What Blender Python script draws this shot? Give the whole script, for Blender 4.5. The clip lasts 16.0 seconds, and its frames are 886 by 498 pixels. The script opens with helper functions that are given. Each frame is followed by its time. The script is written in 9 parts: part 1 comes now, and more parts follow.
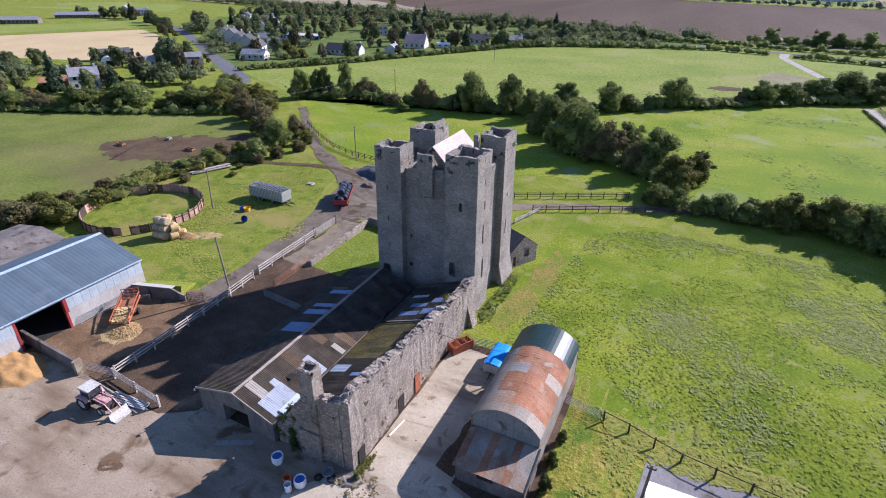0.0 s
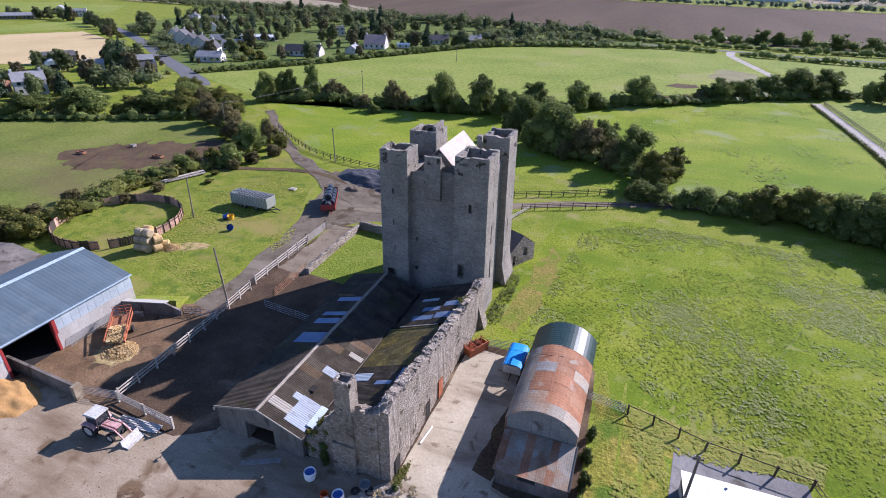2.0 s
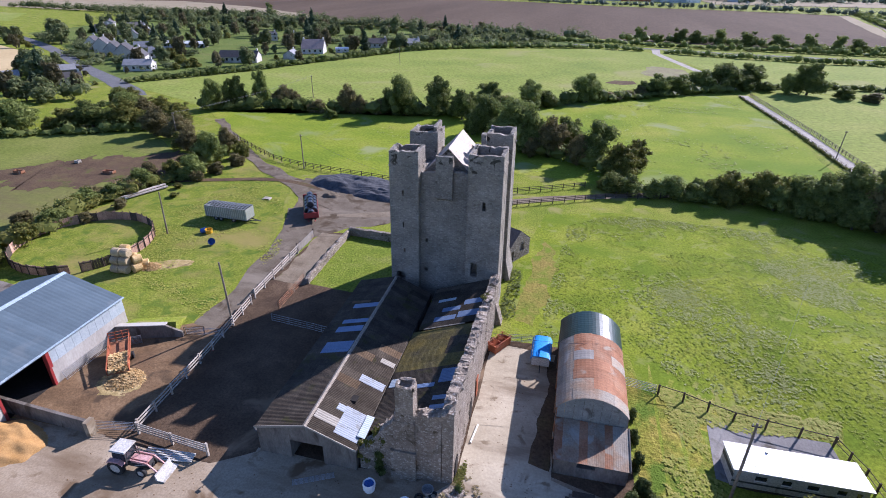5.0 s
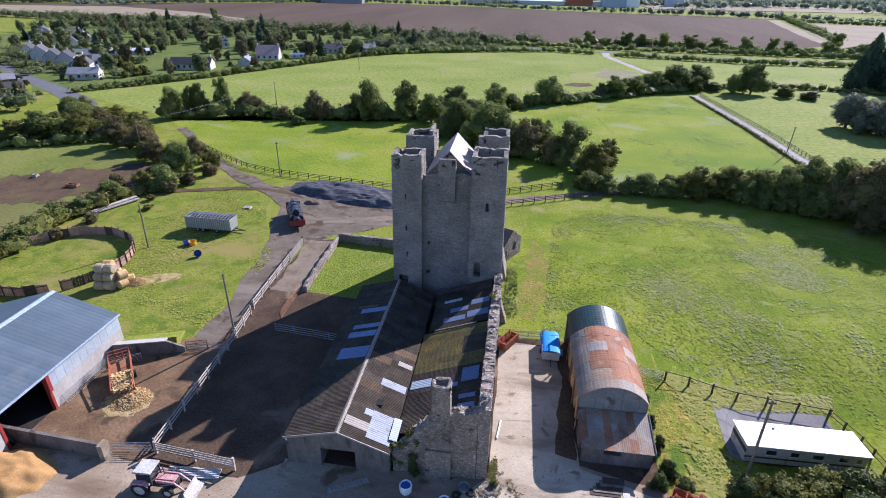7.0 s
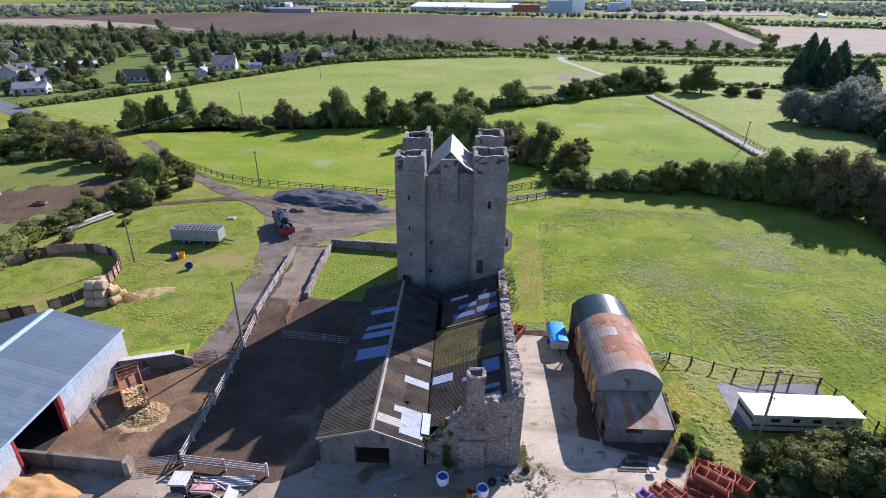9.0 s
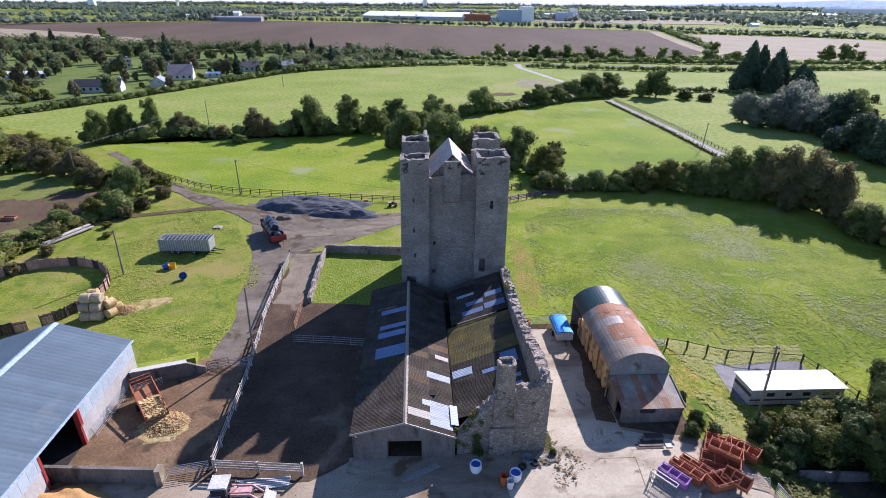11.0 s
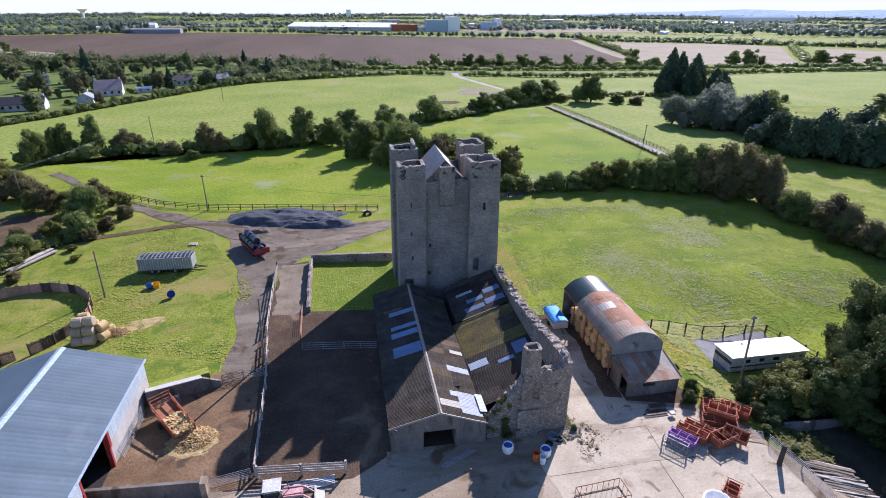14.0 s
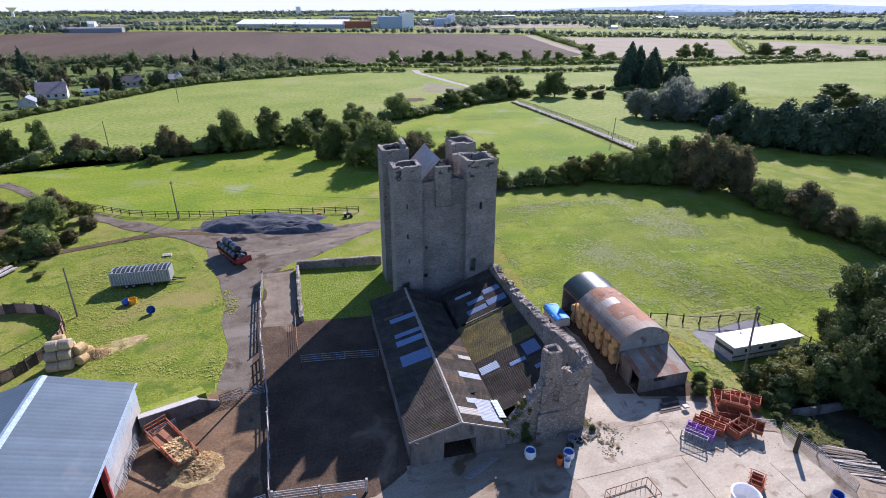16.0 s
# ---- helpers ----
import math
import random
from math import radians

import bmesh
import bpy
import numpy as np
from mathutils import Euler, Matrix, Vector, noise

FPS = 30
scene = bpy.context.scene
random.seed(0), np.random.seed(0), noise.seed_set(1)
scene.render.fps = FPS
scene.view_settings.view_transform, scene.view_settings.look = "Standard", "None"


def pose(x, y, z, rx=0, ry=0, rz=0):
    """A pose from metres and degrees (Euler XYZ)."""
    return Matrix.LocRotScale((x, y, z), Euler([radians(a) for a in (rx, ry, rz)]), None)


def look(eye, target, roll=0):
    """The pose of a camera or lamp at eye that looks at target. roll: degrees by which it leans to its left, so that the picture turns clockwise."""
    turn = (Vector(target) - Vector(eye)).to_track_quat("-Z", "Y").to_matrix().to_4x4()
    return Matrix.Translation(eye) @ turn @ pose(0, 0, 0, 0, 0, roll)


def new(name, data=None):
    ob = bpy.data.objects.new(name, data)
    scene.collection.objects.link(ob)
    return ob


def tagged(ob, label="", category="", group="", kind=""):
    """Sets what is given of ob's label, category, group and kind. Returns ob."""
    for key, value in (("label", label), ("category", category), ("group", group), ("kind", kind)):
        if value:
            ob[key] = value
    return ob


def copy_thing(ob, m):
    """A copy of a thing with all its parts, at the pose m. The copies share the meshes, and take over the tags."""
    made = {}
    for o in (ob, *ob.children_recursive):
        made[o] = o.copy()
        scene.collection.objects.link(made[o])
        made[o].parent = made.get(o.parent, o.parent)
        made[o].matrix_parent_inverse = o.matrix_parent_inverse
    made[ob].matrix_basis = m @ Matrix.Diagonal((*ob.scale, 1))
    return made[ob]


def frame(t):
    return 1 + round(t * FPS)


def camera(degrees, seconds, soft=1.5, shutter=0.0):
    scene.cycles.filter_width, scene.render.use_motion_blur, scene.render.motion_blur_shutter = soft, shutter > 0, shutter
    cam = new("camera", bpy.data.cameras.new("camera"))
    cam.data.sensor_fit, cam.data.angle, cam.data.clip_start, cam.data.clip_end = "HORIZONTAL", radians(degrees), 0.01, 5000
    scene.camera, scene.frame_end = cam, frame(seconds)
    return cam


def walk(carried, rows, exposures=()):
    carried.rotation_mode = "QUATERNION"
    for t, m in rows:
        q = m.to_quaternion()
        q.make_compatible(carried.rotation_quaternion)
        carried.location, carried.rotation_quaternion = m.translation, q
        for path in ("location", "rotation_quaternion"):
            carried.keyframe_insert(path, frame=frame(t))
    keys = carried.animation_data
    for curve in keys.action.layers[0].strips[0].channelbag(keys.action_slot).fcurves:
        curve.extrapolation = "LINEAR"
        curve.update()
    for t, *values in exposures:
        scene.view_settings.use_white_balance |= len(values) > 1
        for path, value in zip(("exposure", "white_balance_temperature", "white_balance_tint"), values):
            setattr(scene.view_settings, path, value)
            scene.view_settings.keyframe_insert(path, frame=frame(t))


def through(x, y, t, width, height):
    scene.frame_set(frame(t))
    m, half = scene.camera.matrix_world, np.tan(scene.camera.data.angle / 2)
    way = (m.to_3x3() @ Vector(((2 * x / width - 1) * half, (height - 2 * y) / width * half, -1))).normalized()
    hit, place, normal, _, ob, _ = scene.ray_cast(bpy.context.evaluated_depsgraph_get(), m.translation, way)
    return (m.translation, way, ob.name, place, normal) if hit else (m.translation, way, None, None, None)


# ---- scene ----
cam = camera(79.3, 16.0, 0.95)
PATH = [
    (0, (-0.986, 0.354, 40.533), (-1.756, 1.95, 39.606), 0.5),
    (0.5, (-2.488, -0.269, 40.638), (-3.225, 1.343, 39.71), 0.7),
    (1, (-4.081, -0.819, 40.626), (-4.779, 0.808, 39.697), 0.7),
    (1.5, (-5.671, -1.319, 40.554), (-6.331, 0.326, 39.627), 0.8),
    (2, (-7.244, -1.759, 40.522), (-7.865, -0.098, 39.597), 0.8),
    (2.5, (-8.885, -2.143, 40.546), (-9.465, -0.468, 39.621), 0.9),
    (3, (-10.534, -2.551, 40.489), (-11.08, -0.864, 39.563), 0.9),
    (5.5, (-18.019, -5.237, 39.905), (-18.368, -3.49, 38.998), 0.7),
    (6, (-19.509, -5.758, 39.926), (-19.814, -4.0, 39.022), 0.8),
    (6.5, (-21.011, -6.241, 39.961), (-21.278, -4.475, 39.062), 0.8),
    (7, (-22.569, -6.63, 39.969), (-22.796, -4.856, 39.073), 0.8),
    (7.5, (-24.017, -7.149, 39.901), (-24.206, -5.369, 39.009), 0.7),
    (8, (-25.357, -7.659, 39.797), (-25.508, -5.873, 38.911), 0.5),
    (10.5, (-32.992, -10.441, 39.467), (-32.945, -8.633, 38.615), 0.4),
    (11, (-34.519, -10.941, 39.481), (-34.432, -9.131, 38.635), 0.5),
    (11.5, (-35.976, -11.531, 39.517), (-35.855, -9.72, 38.676), 0.4),
    (12, (-37.507, -12.124, 39.619), (-37.35, -10.314, 38.783), 0.4),
    (12.5, (-39.001, -12.724, 39.728), (-38.808, -10.915, 38.899), 0.4),
    (13, (-40.46, -13.165, 39.837), (-40.211, -11.36, 39.012), 0.5),
    (13.5, (-41.843, -13.462, 39.926), (-41.563, -11.659, 39.107), 0.4),
    (14, (-43.17, -13.43, 39.97), (-42.845, -11.633, 39.154), 0.3),
    (14.5, (-44.399, -13.099, 39.914), (-44.04, -11.307, 39.101), 0.2),
    (15, (-45.601, -12.427, 39.896), (-45.213, -10.642, 39.081), 0.1),
    (15.5, (-46.683, -11.552, 39.852), (-46.258, -9.778, 39.033), 0.1),
    (16, (-47.753, -10.405, 39.799), (-47.284, -8.645, 38.973), 0.0),
]
walk(cam, [(t, look(eye, target, roll)) for t, eye, target, roll in PATH], [(0.0, 0.93, 5740, 26), (6.0, 0.98, 5740, 26), (11.0, 1.06, 5740, 26), (16.0, 1.01, 5740, 26)])

# ---- daylight ----
SUN_DIR = Vector((0.588, 0.809, 0.601)).normalized()
world = bpy.data.worlds.new("World")
scene.world = world
world.use_nodes = True
_wn = world.node_tree
_sky = _wn.nodes.new("ShaderNodeTexSky")
_sky.sky_type, _sky.sun_disc = "NISHITA", False
_sky.sun_elevation = math.asin(SUN_DIR.z)
_sky.sun_rotation = math.atan2(SUN_DIR.x, SUN_DIR.y)
_sky.altitude, _sky.air_density, _sky.dust_density, _sky.ozone_density = 50, 1.0, 0.0, 5.0
_wn.links.new(_sky.outputs[0], _wn.nodes["Background"].inputs[0])
_wn.nodes["Background"].inputs[1].default_value = 0.095
_sl = bpy.data.lights.new("sun", "SUN")
_sl.energy, _sl.angle, _sl.color = 4.9, radians(0.53), (1.0, 0.95, 0.87)
_so = new("sun", _sl)
_so.matrix_world = look((0, 0, 60), Vector((0, 0, 60)) - SUN_DIR)

# ---- mesh helpers ----
def gz(x, y):
    """Height of the ground: level, with a dip round the prefab hut."""
    sx = min(1, max(0, (x + 4) / 9))
    sy = min(1, max(0, (58 - y) / 18))
    return -1.5 * sx * sx * (3 - 2 * sx) * sy * sy * (3 - 2 * sy)


def mesh_of(bm, name):
    me = bpy.data.meshes.new(name)
    bm.normal_update()
    bm.to_mesh(me)
    bm.free()
    return me


def thing(name, at=(0, 0, 0), label="", category="", group="", kind="", rz=0):
    ob = new(name)
    ob.empty_display_size = 0.3
    ob.matrix_basis = pose(*at, 0, 0, rz)
    return tagged(ob, label, category, group, kind)


def part(name, bm, material, parent, label="", local=False, smooth=False):
    """Links a bmesh (or a mesh) as one part. local: its coordinates are the parent's, else the world's."""
    me = bm if isinstance(bm, bpy.types.Mesh) else mesh_of(bm, name)
    if material and not me.materials:
        me.materials.append(material)
    if smooth:
        me.polygons.foreach_set("use_smooth", [True] * len(me.polygons))
    ob = new(name, me)
    if parent:
        ob.parent = parent
        if not local:
            up = parent.matrix_basis.copy()
            if parent.parent:
                up = parent.parent.matrix_basis @ parent.matrix_parent_inverse @ up
            ob.matrix_parent_inverse = up.inverted()
    if label:
        ob["label"] = label
    return ob


def single(name, bm, material, label="", category="", group="", kind="", smooth=False):
    return tagged(part(name, bm, material, None, "", False, smooth), label, category, group, kind)


def box(bm, x0, x1, y0, y1, z0, z1):
    v = [bm.verts.new(p) for p in ((x0, y0, z0), (x1, y0, z0), (x1, y1, z0), (x0, y1, z0), (x0, y0, z1), (x1, y0, z1), (x1, y1, z1), (x0, y1, z1))]
    for f in ((0, 3, 2, 1), (4, 5, 6, 7), (0, 1, 5, 4), (1, 2, 6, 5), (2, 3, 7, 6), (3, 0, 4, 7)):
        bm.faces.new([v[i] for i in f])
    return v


def boxes(*dims):
    bm = bmesh.new()
    for d in dims:
        box(bm, *d)
    return bm


def beam(bm, a, b, w, h, up=(0, 0, 1)):
    """A bar of section w x h from a to b."""
    a, b = Vector(a), Vector(b)
    d = (b - a).normalized()
    side = d.cross(Vector(up))
    if side.length < 1e-3:
        side = d.cross(Vector((1, 0, 0)))
    side.normalize()
    top = side.cross(d).normalized()
    v = []
    for p in (a, b):
        for s, t in ((-1, -1), (1, -1), (1, 1), (-1, 1)):
            v.append(bm.verts.new(p + side * (s * w / 2) + top * (t * h / 2)))
    for f in ((0, 1, 2, 3), (7, 6, 5, 4), (0, 4, 5, 1), (1, 5, 6, 2), (2, 6, 7, 3), (3, 7, 4, 0)):
        bm.faces.new([v[i] for i in f])


def beams(*rows):
    bm = bmesh.new()
    for r in rows:
        beam(bm, *r)
    return bm


def tube(bm, a, b, r0, r1=None, n=8, cap=True):
    r1 = r0 if r1 is None else r1
    a, b = Vector(a), Vector(b)
    d = (b - a).normalized()
    s = d.orthogonal().normalized()
    t = d.cross(s)
    ring = []
    for p, r in ((a, r0), (b, r1)):
        ring.append([bm.verts.new(p + (s * math.cos(k * math.tau / n) + t * math.sin(k * math.tau / n)) * r) for k in range(n)])
    for k in range(n):
        bm.faces.new((ring[0][k], ring[0][(k + 1) % n], ring[1][(k + 1) % n], ring[1][k]))
    if cap:
        bm.faces.new(ring[0][::-1])
        bm.faces.new(ring[1])


def tubes(*rows):
    bm = bmesh.new()
    for r in rows:
        tube(bm, *r)
    return bm


def prism(bm, pts, direction):
    """A closed outline pushed along a vector."""
    d = Vector(direction)
    a = [bm.verts.new(p) for p in pts]
    b = [bm.verts.new(Vector(p) + d) for p in pts]
    n = len(pts)
    bm.faces.new(a[::-1])
    bm.faces.new(b)
    for k in range(n):
        bm.faces.new((a[k], a[(k + 1) % n], b[(k + 1) % n], b[k]))


def prism_of(pts, direction):
    bm = bmesh.new()
    prism(bm, pts, direction)
    bmesh.ops.recalc_face_normals(bm, faces=bm.faces)
    return bm


def pierced(bm, o, u, v, width, height, holes, depth):
    """A wall face from o along the unit vectors u and v, with recessed openings (u0, u1, v0, v1)."""
    o, u, v = Vector(o), Vector(u), Vector(v)
    inward = -u.cross(v).normalized() * depth
    us = sorted({0, width, *[h[0] for h in holes], *[h[1] for h in holes]})
    vs = sorted({0, height, *[h[2] for h in holes], *[h[3] for h in holes]})

    def quad(*pts):
        bm.faces.new([bm.verts.new(p) for p in pts])
    at = lambda a, b: o + u * a + v * b
    for i in range(len(us) - 1):
        for j in range(len(vs) - 1):
            cu, cv = (us[i] + us[i + 1]) / 2, (vs[j] + vs[j + 1]) / 2
            if not any(h[0] < cu < h[1] and h[2] < cv < h[3] for h in holes):
                quad(at(us[i], vs[j]), at(us[i + 1], vs[j]), at(us[i + 1], vs[j + 1]), at(us[i], vs[j + 1]))
    for a, b, c, d in holes:
        p = [at(a, c), at(b, c), at(b, d), at(a, d)]
        q = [x + inward for x in p]
        for k in range(4):
            quad(p[k], q[k], q[(k + 1) % 4], p[(k + 1) % 4])
        quad(*q)


def rough_wall(bm, pts, thick, tops, step=0.6, rough=0.25, seed=0.0, lean=0.0):
    """A rubble wall along pts; tops: heights at the points; the top is broken and uneven."""
    rng = random.Random(int(seed * 1000) + 7)
    line = []
    for k in range(len(pts) - 1):
        a, b = Vector(pts[k]), Vector(pts[k + 1])
        n = max(1, int((b - a).length / step))
        for i in range(n + (k == len(pts) - 2)):
            f = i / n
            line.append((a.lerp(b, f), tops[k] + (tops[k + 1] - tops[k]) * f))
    rows, crest = [], []
    for i, (p, h) in enumerate(line):
        d = (line[min(i + 1, len(line) - 1)][0] - line[max(i - 1, 0)][0])
        d = Vector((d.x, d.y, 0)).normalized()
        s = Vector((-d.y, d.x, 0))
        top = p.z + h + (noise.noise((i * 0.31 + seed, seed * 3, 1.7)) * 1.6 + rng.uniform(-0.6, 0.6)) * rough
        ring = []
        for side, zz in ((1, p.z), (1, p.z + 0.55 * (top - p.z)), (1, top + rng.uniform(-0.3, 0.1) * rough), (0, top + rng.uniform(0, 0.6) * rough), (-1, top + rng.uniform(-0.3, 0.1) * rough), (-1, p.z + 0.55 * (top - p.z)), (-1, p.z)):
            jig = rng.uniform(-0.05, 0.05)
            q = p + s * (side * (thick / 2 + jig - lean * (zz - p.z)))
            ring.append(bm.verts.new((q.x, q.y, zz)))
        rows.append(ring)
        crest.append((p.x, p.y, top, s.x, s.y))
    for a, b in zip(rows, rows[1:]):
        for k in range(6):
            bm.faces.new((a[k], b[k], b[k + 1], a[k + 1]))
    bm.faces.new(rows[0])
    bm.faces.new(rows[-1][::-1])
    return crest


def ring_wall(bm, x0, x1, y0, y1, z0, z1, t, seed, rough=0.07):
    """A square parapet of even masonry with a slightly worn top."""
    rng = random.Random(int(seed * 100))
    edge = []
    for (xa, ya), (xb, yb) in (((x0, y0), (x1, y0)), ((x1, y0), (x1, y1)), ((x1, y1), (x0, y1)), ((x0, y1), (x0, y0))):
        n = max(2, int(math.hypot(xb - xa, yb - ya) / 0.4))
        edge += [(xa + (xb - xa) * i / n, ya + (yb - ya) * i / n) for i in range(n)]
    rows = []
    for x, y in edge:
        xi, yi = min(max(x, x0 + t), x1 - t), min(max(y, y0 + t), y1 - t)
        top = z1 + rng.uniform(-1, 1) * rough - (rng.uniform(0.1, 0.28) if rng.random() < 0.12 else 0) + 0.12 * noise.noise((x * 0.8, y * 0.8, seed))
        rows.append([bm.verts.new(q) for q in ((x, y, z0), (x, y, top), (xi, yi, top + rng.uniform(-1, 1) * rough), (xi, yi, z0))])
    for a, b in zip(rows, rows[1:] + rows[:1]):
        for k in range(3):
            bm.faces.new((a[k], b[k], b[k + 1], a[k + 1]))
    bmesh.ops.recalc_face_normals(bm, faces=bm.faces)


def rough_walls(*rows):
    bm = bmesh.new()
    for r in rows:
        rough_wall(bm, *r)
    bmesh.ops.recalc_face_normals(bm, faces=bm.faces)
    return bm


def outline(pts, step, jitter, seed):
    """A plan outline with an uneven edge."""
    out, n = [], len(pts)
    for k in range(n):
        a, b = Vector((*pts[k][:2], 0)), Vector((*pts[(k + 1) % n][:2], 0))
        m = max(1, int((b - a).length / step))
        for i in range(m):
            p = a.lerp(b, i / m)
            if jitter:
                w = noise.noise_vector((p.x / (4 * step) + seed, p.y / (4 * step), seed)) * jitter + noise.noise_vector((p.x / step, p.y / step, seed + 9)) * (0.5 * jitter)
                p += Vector((w.x, w.y, 0))
            out.append(p)
    return out


def patch(name, pts, lift, material, label, category="ground", step=1.5, jitter=0.6, seed=1.0, follow=False):
    """A flat sheet of ground with an uneven outline."""
    bm = bmesh.new()
    bm.faces.new([bm.verts.new((p.x, p.y, lift + (gz(p.x, p.y) if follow else 0))) for p in outline(pts, step, jitter, seed)])
    if follow:
        bm.normal_update()
        for axis in (0, 1):
            vals = [p[axis] for p in pts]
            for q in range(int(min(vals)), int(max(vals)) + 2, 2):
                no = Vector((1, 0, 0) if axis == 0 else (0, 1, 0))
                bmesh.ops.bisect_plane(bm, geom=bm.verts[:] + bm.edges[:] + bm.faces[:], plane_co=no * q, plane_no=no)
        for v in bm.verts:
            v.co.z = lift + gz(v.co.x, v.co.y)
    bmesh.ops.triangulate(bm, faces=bm.faces)
    for f in bm.faces:
        if f.normal.z < 0:
            f.normal_flip()
    return single(name, bm, material, label, category, kind="structure")


def strip(name, pts, widths, lift, material, label, category="road", seed=1.0, jitter=0.3, follow=False):
    """A road or track along pts."""
    bm = bmesh.new()
    line = []
    for k in range(len(pts) - 1):
        a, b = Vector((*pts[k], 0)), Vector((*pts[k + 1], 0))
        n = max(1, int((b - a).length / 2.5))
        for i in range(n + (k == len(pts) - 2)):
            line.append((a.lerp(b, i / n), widths[k] + (widths[k + 1] - widths[k]) * i / n))
    for _ in range(2):
        line = [line[0]] + [((line[i - 1][0] + line[i][0] * 2 + line[i + 1][0]) / 4, line[i][1]) for i in range(1, len(line) - 1)] + [line[-1]]
    prev = None
    for i, (p, w) in enumerate(line):
        d = (line[min(i + 1, len(line) - 1)][0] - line[max(i - 1, 0)][0]).normalized()
        s = Vector((-d.y, d.x, 0))
        l = w / 2 + noise.noise((i * 0.4, seed, 0)) * jitter
        r = w / 2 + noise.noise((i * 0.4, seed, 5)) * jitter
        a, b = p + s * l, p - s * r
        cur = [bm.verts.new((q.x, q.y, lift + (gz(q.x, q.y) if follow else 0))) for q in (a, p, b)]
        if prev:
            bm.faces.new((prev[0], prev[1], cur[1], cur[0]))
            bm.faces.new((prev[1], prev[2], cur[2], cur[1]))
        prev = cur
    bmesh.ops.recalc_face_normals(bm, faces=bm.faces)
    for f in bm.faces:
        if f.normal.z < 0:
            f.normal_flip()
    return single(name, bm, material, label, category, kind="structure")


# ---- materials ----
def surface(name, cols, scale=0.5, fine=8.0, rough=0.85, bump=0.25, reach=0.03, metal=0.0, stretch=(1, 1, 1), local=False, vary=0.0, fine_mix=0.35, spec=0.25, stain=None, stain_scale=0.15, stain_at=0.55, wash=None):
    """A two-scale material: a coloured large pattern, a fine grain over it, relief, and stains with a shape of their own."""
    m = bpy.data.materials.new(name)
    m.use_nodes = True
    nt = m.node_tree
    b = nt.nodes["Principled BSDF"]
    N, L = nt.nodes.new, nt.links.new
    if local:
        src = N("ShaderNodeTexCoord").outputs["Object"]
    else:
        src = N("ShaderNodeNewGeometry").outputs["Position"]
    mp = N("ShaderNodeMapping")
    mp.inputs["Scale"].default_value = stretch
    L(src, mp.inputs["Vector"])
    if local:
        info = N("ShaderNodeObjectInfo")
        shift = N("ShaderNodeVectorMath")
        shift.operation = "SCALE"
        shift.inputs[0].default_value = (37, 17, 53)
        L(info.outputs["Random"], shift.inputs["Scale"])
        L(shift.outputs[0], mp.inputs["Location"])
    n1 = N("ShaderNodeTexNoise")
    n1.inputs["Scale"].default_value, n1.inputs["Detail"].default_value, n1.inputs["Roughness"].default_value = scale, 6, 0.62
    L(mp.outputs[0], n1.inputs["Vector"])
    ramp = N("ShaderNodeValToRGB")
    el = ramp.color_ramp.elements
    while len(el) < len(cols):
        el.new(0.5)
    for i, c in enumerate(cols):
        el[i].position = 0.3 + 0.4 * i / max(1, len(cols) - 1)
        el[i].color = (*c, 1)
    L(n1.outputs["Fac"], ramp.inputs["Fac"])
    n2 = N("ShaderNodeTexNoise")
    n2.inputs["Scale"].default_value, n2.inputs["Detail"].default_value, n2.inputs["Roughness"].default_value = fine, 4, 0.7
    L(mp.outputs[0], n2.inputs["Vector"])
    mr = N("ShaderNodeMapRange")
    mr.inputs["From Min"].default_value, mr.inputs["From Max"].default_value = 0.3, 0.7
    mr.inputs["To Min"].default_value, mr.inputs["To Max"].default_value = 1 - fine_mix, 1 + fine_mix
    L(n2.outputs["Fac"], mr.inputs["Value"])
    mul = N("ShaderNodeVectorMath")
    mul.operation = "SCALE"
    L(ramp.outputs["Color"], mul.inputs[0])
    L(mr.outputs[0], mul.inputs["Scale"])
    col = mul.outputs[0]
    if stain:
        n3 = N("ShaderNodeTexNoise")
        n3.inputs["Scale"].default_value, n3.inputs["Detail"].default_value, n3.inputs["Distortion"].default_value = stain_scale, 7, 0.6
        L(mp.outputs[0], n3.inputs["Vector"])
        s = N("ShaderNodeMapRange")
        s.inputs["From Min"].default_value, s.inputs["From Max"].default_value = stain_at, stain_at + 0.1
        L(n3.outputs["Fac"], s.inputs["Value"])
        mx = N("ShaderNodeMix")
        mx.data_type = "RGBA"
        L(s.outputs[0], mx.inputs["Factor"])
        L(col, mx.inputs["A"])
        mx.inputs["B"].default_value = (*stain, 1)
        col = mx.outputs["Result"]
    if wash:
        # a broad smear of another colour: colour, scale, start, softness, turn in degrees, how long it is drawn out
        wm = N("ShaderNodeMapping")
        wm.inputs["Rotation"].default_value = (0, 0, radians(wash[4]))
        wm.inputs["Scale"].default_value = (1 / wash[5], 1, 1)
        L(src, wm.inputs["Vector"])
        n4 = N("ShaderNodeTexNoise")
        n4.inputs["Scale"].default_value, n4.inputs["Detail"].default_value, n4.inputs["Roughness"].default_value = wash[1], 8, 0.62
        L(wm.outputs[0], n4.inputs["Vector"])
        w = N("ShaderNodeMapRange")
        w.inputs["From Min"].default_value, w.inputs["From Max"].default_value = wash[2], wash[2] + wash[3]
        w.inputs["To Max"].default_value = 0.85
        L(n4.outputs["Fac"], w.inputs["Value"])
        wx = N("ShaderNodeMix")
        wx.data_type = "RGBA"
        L(w.outputs[0], wx.inputs["Factor"])
        L(col, wx.inputs["A"])
        wx.inputs["B"].default_value = (*wash[0], 1)
        col = wx.outputs["Result"]
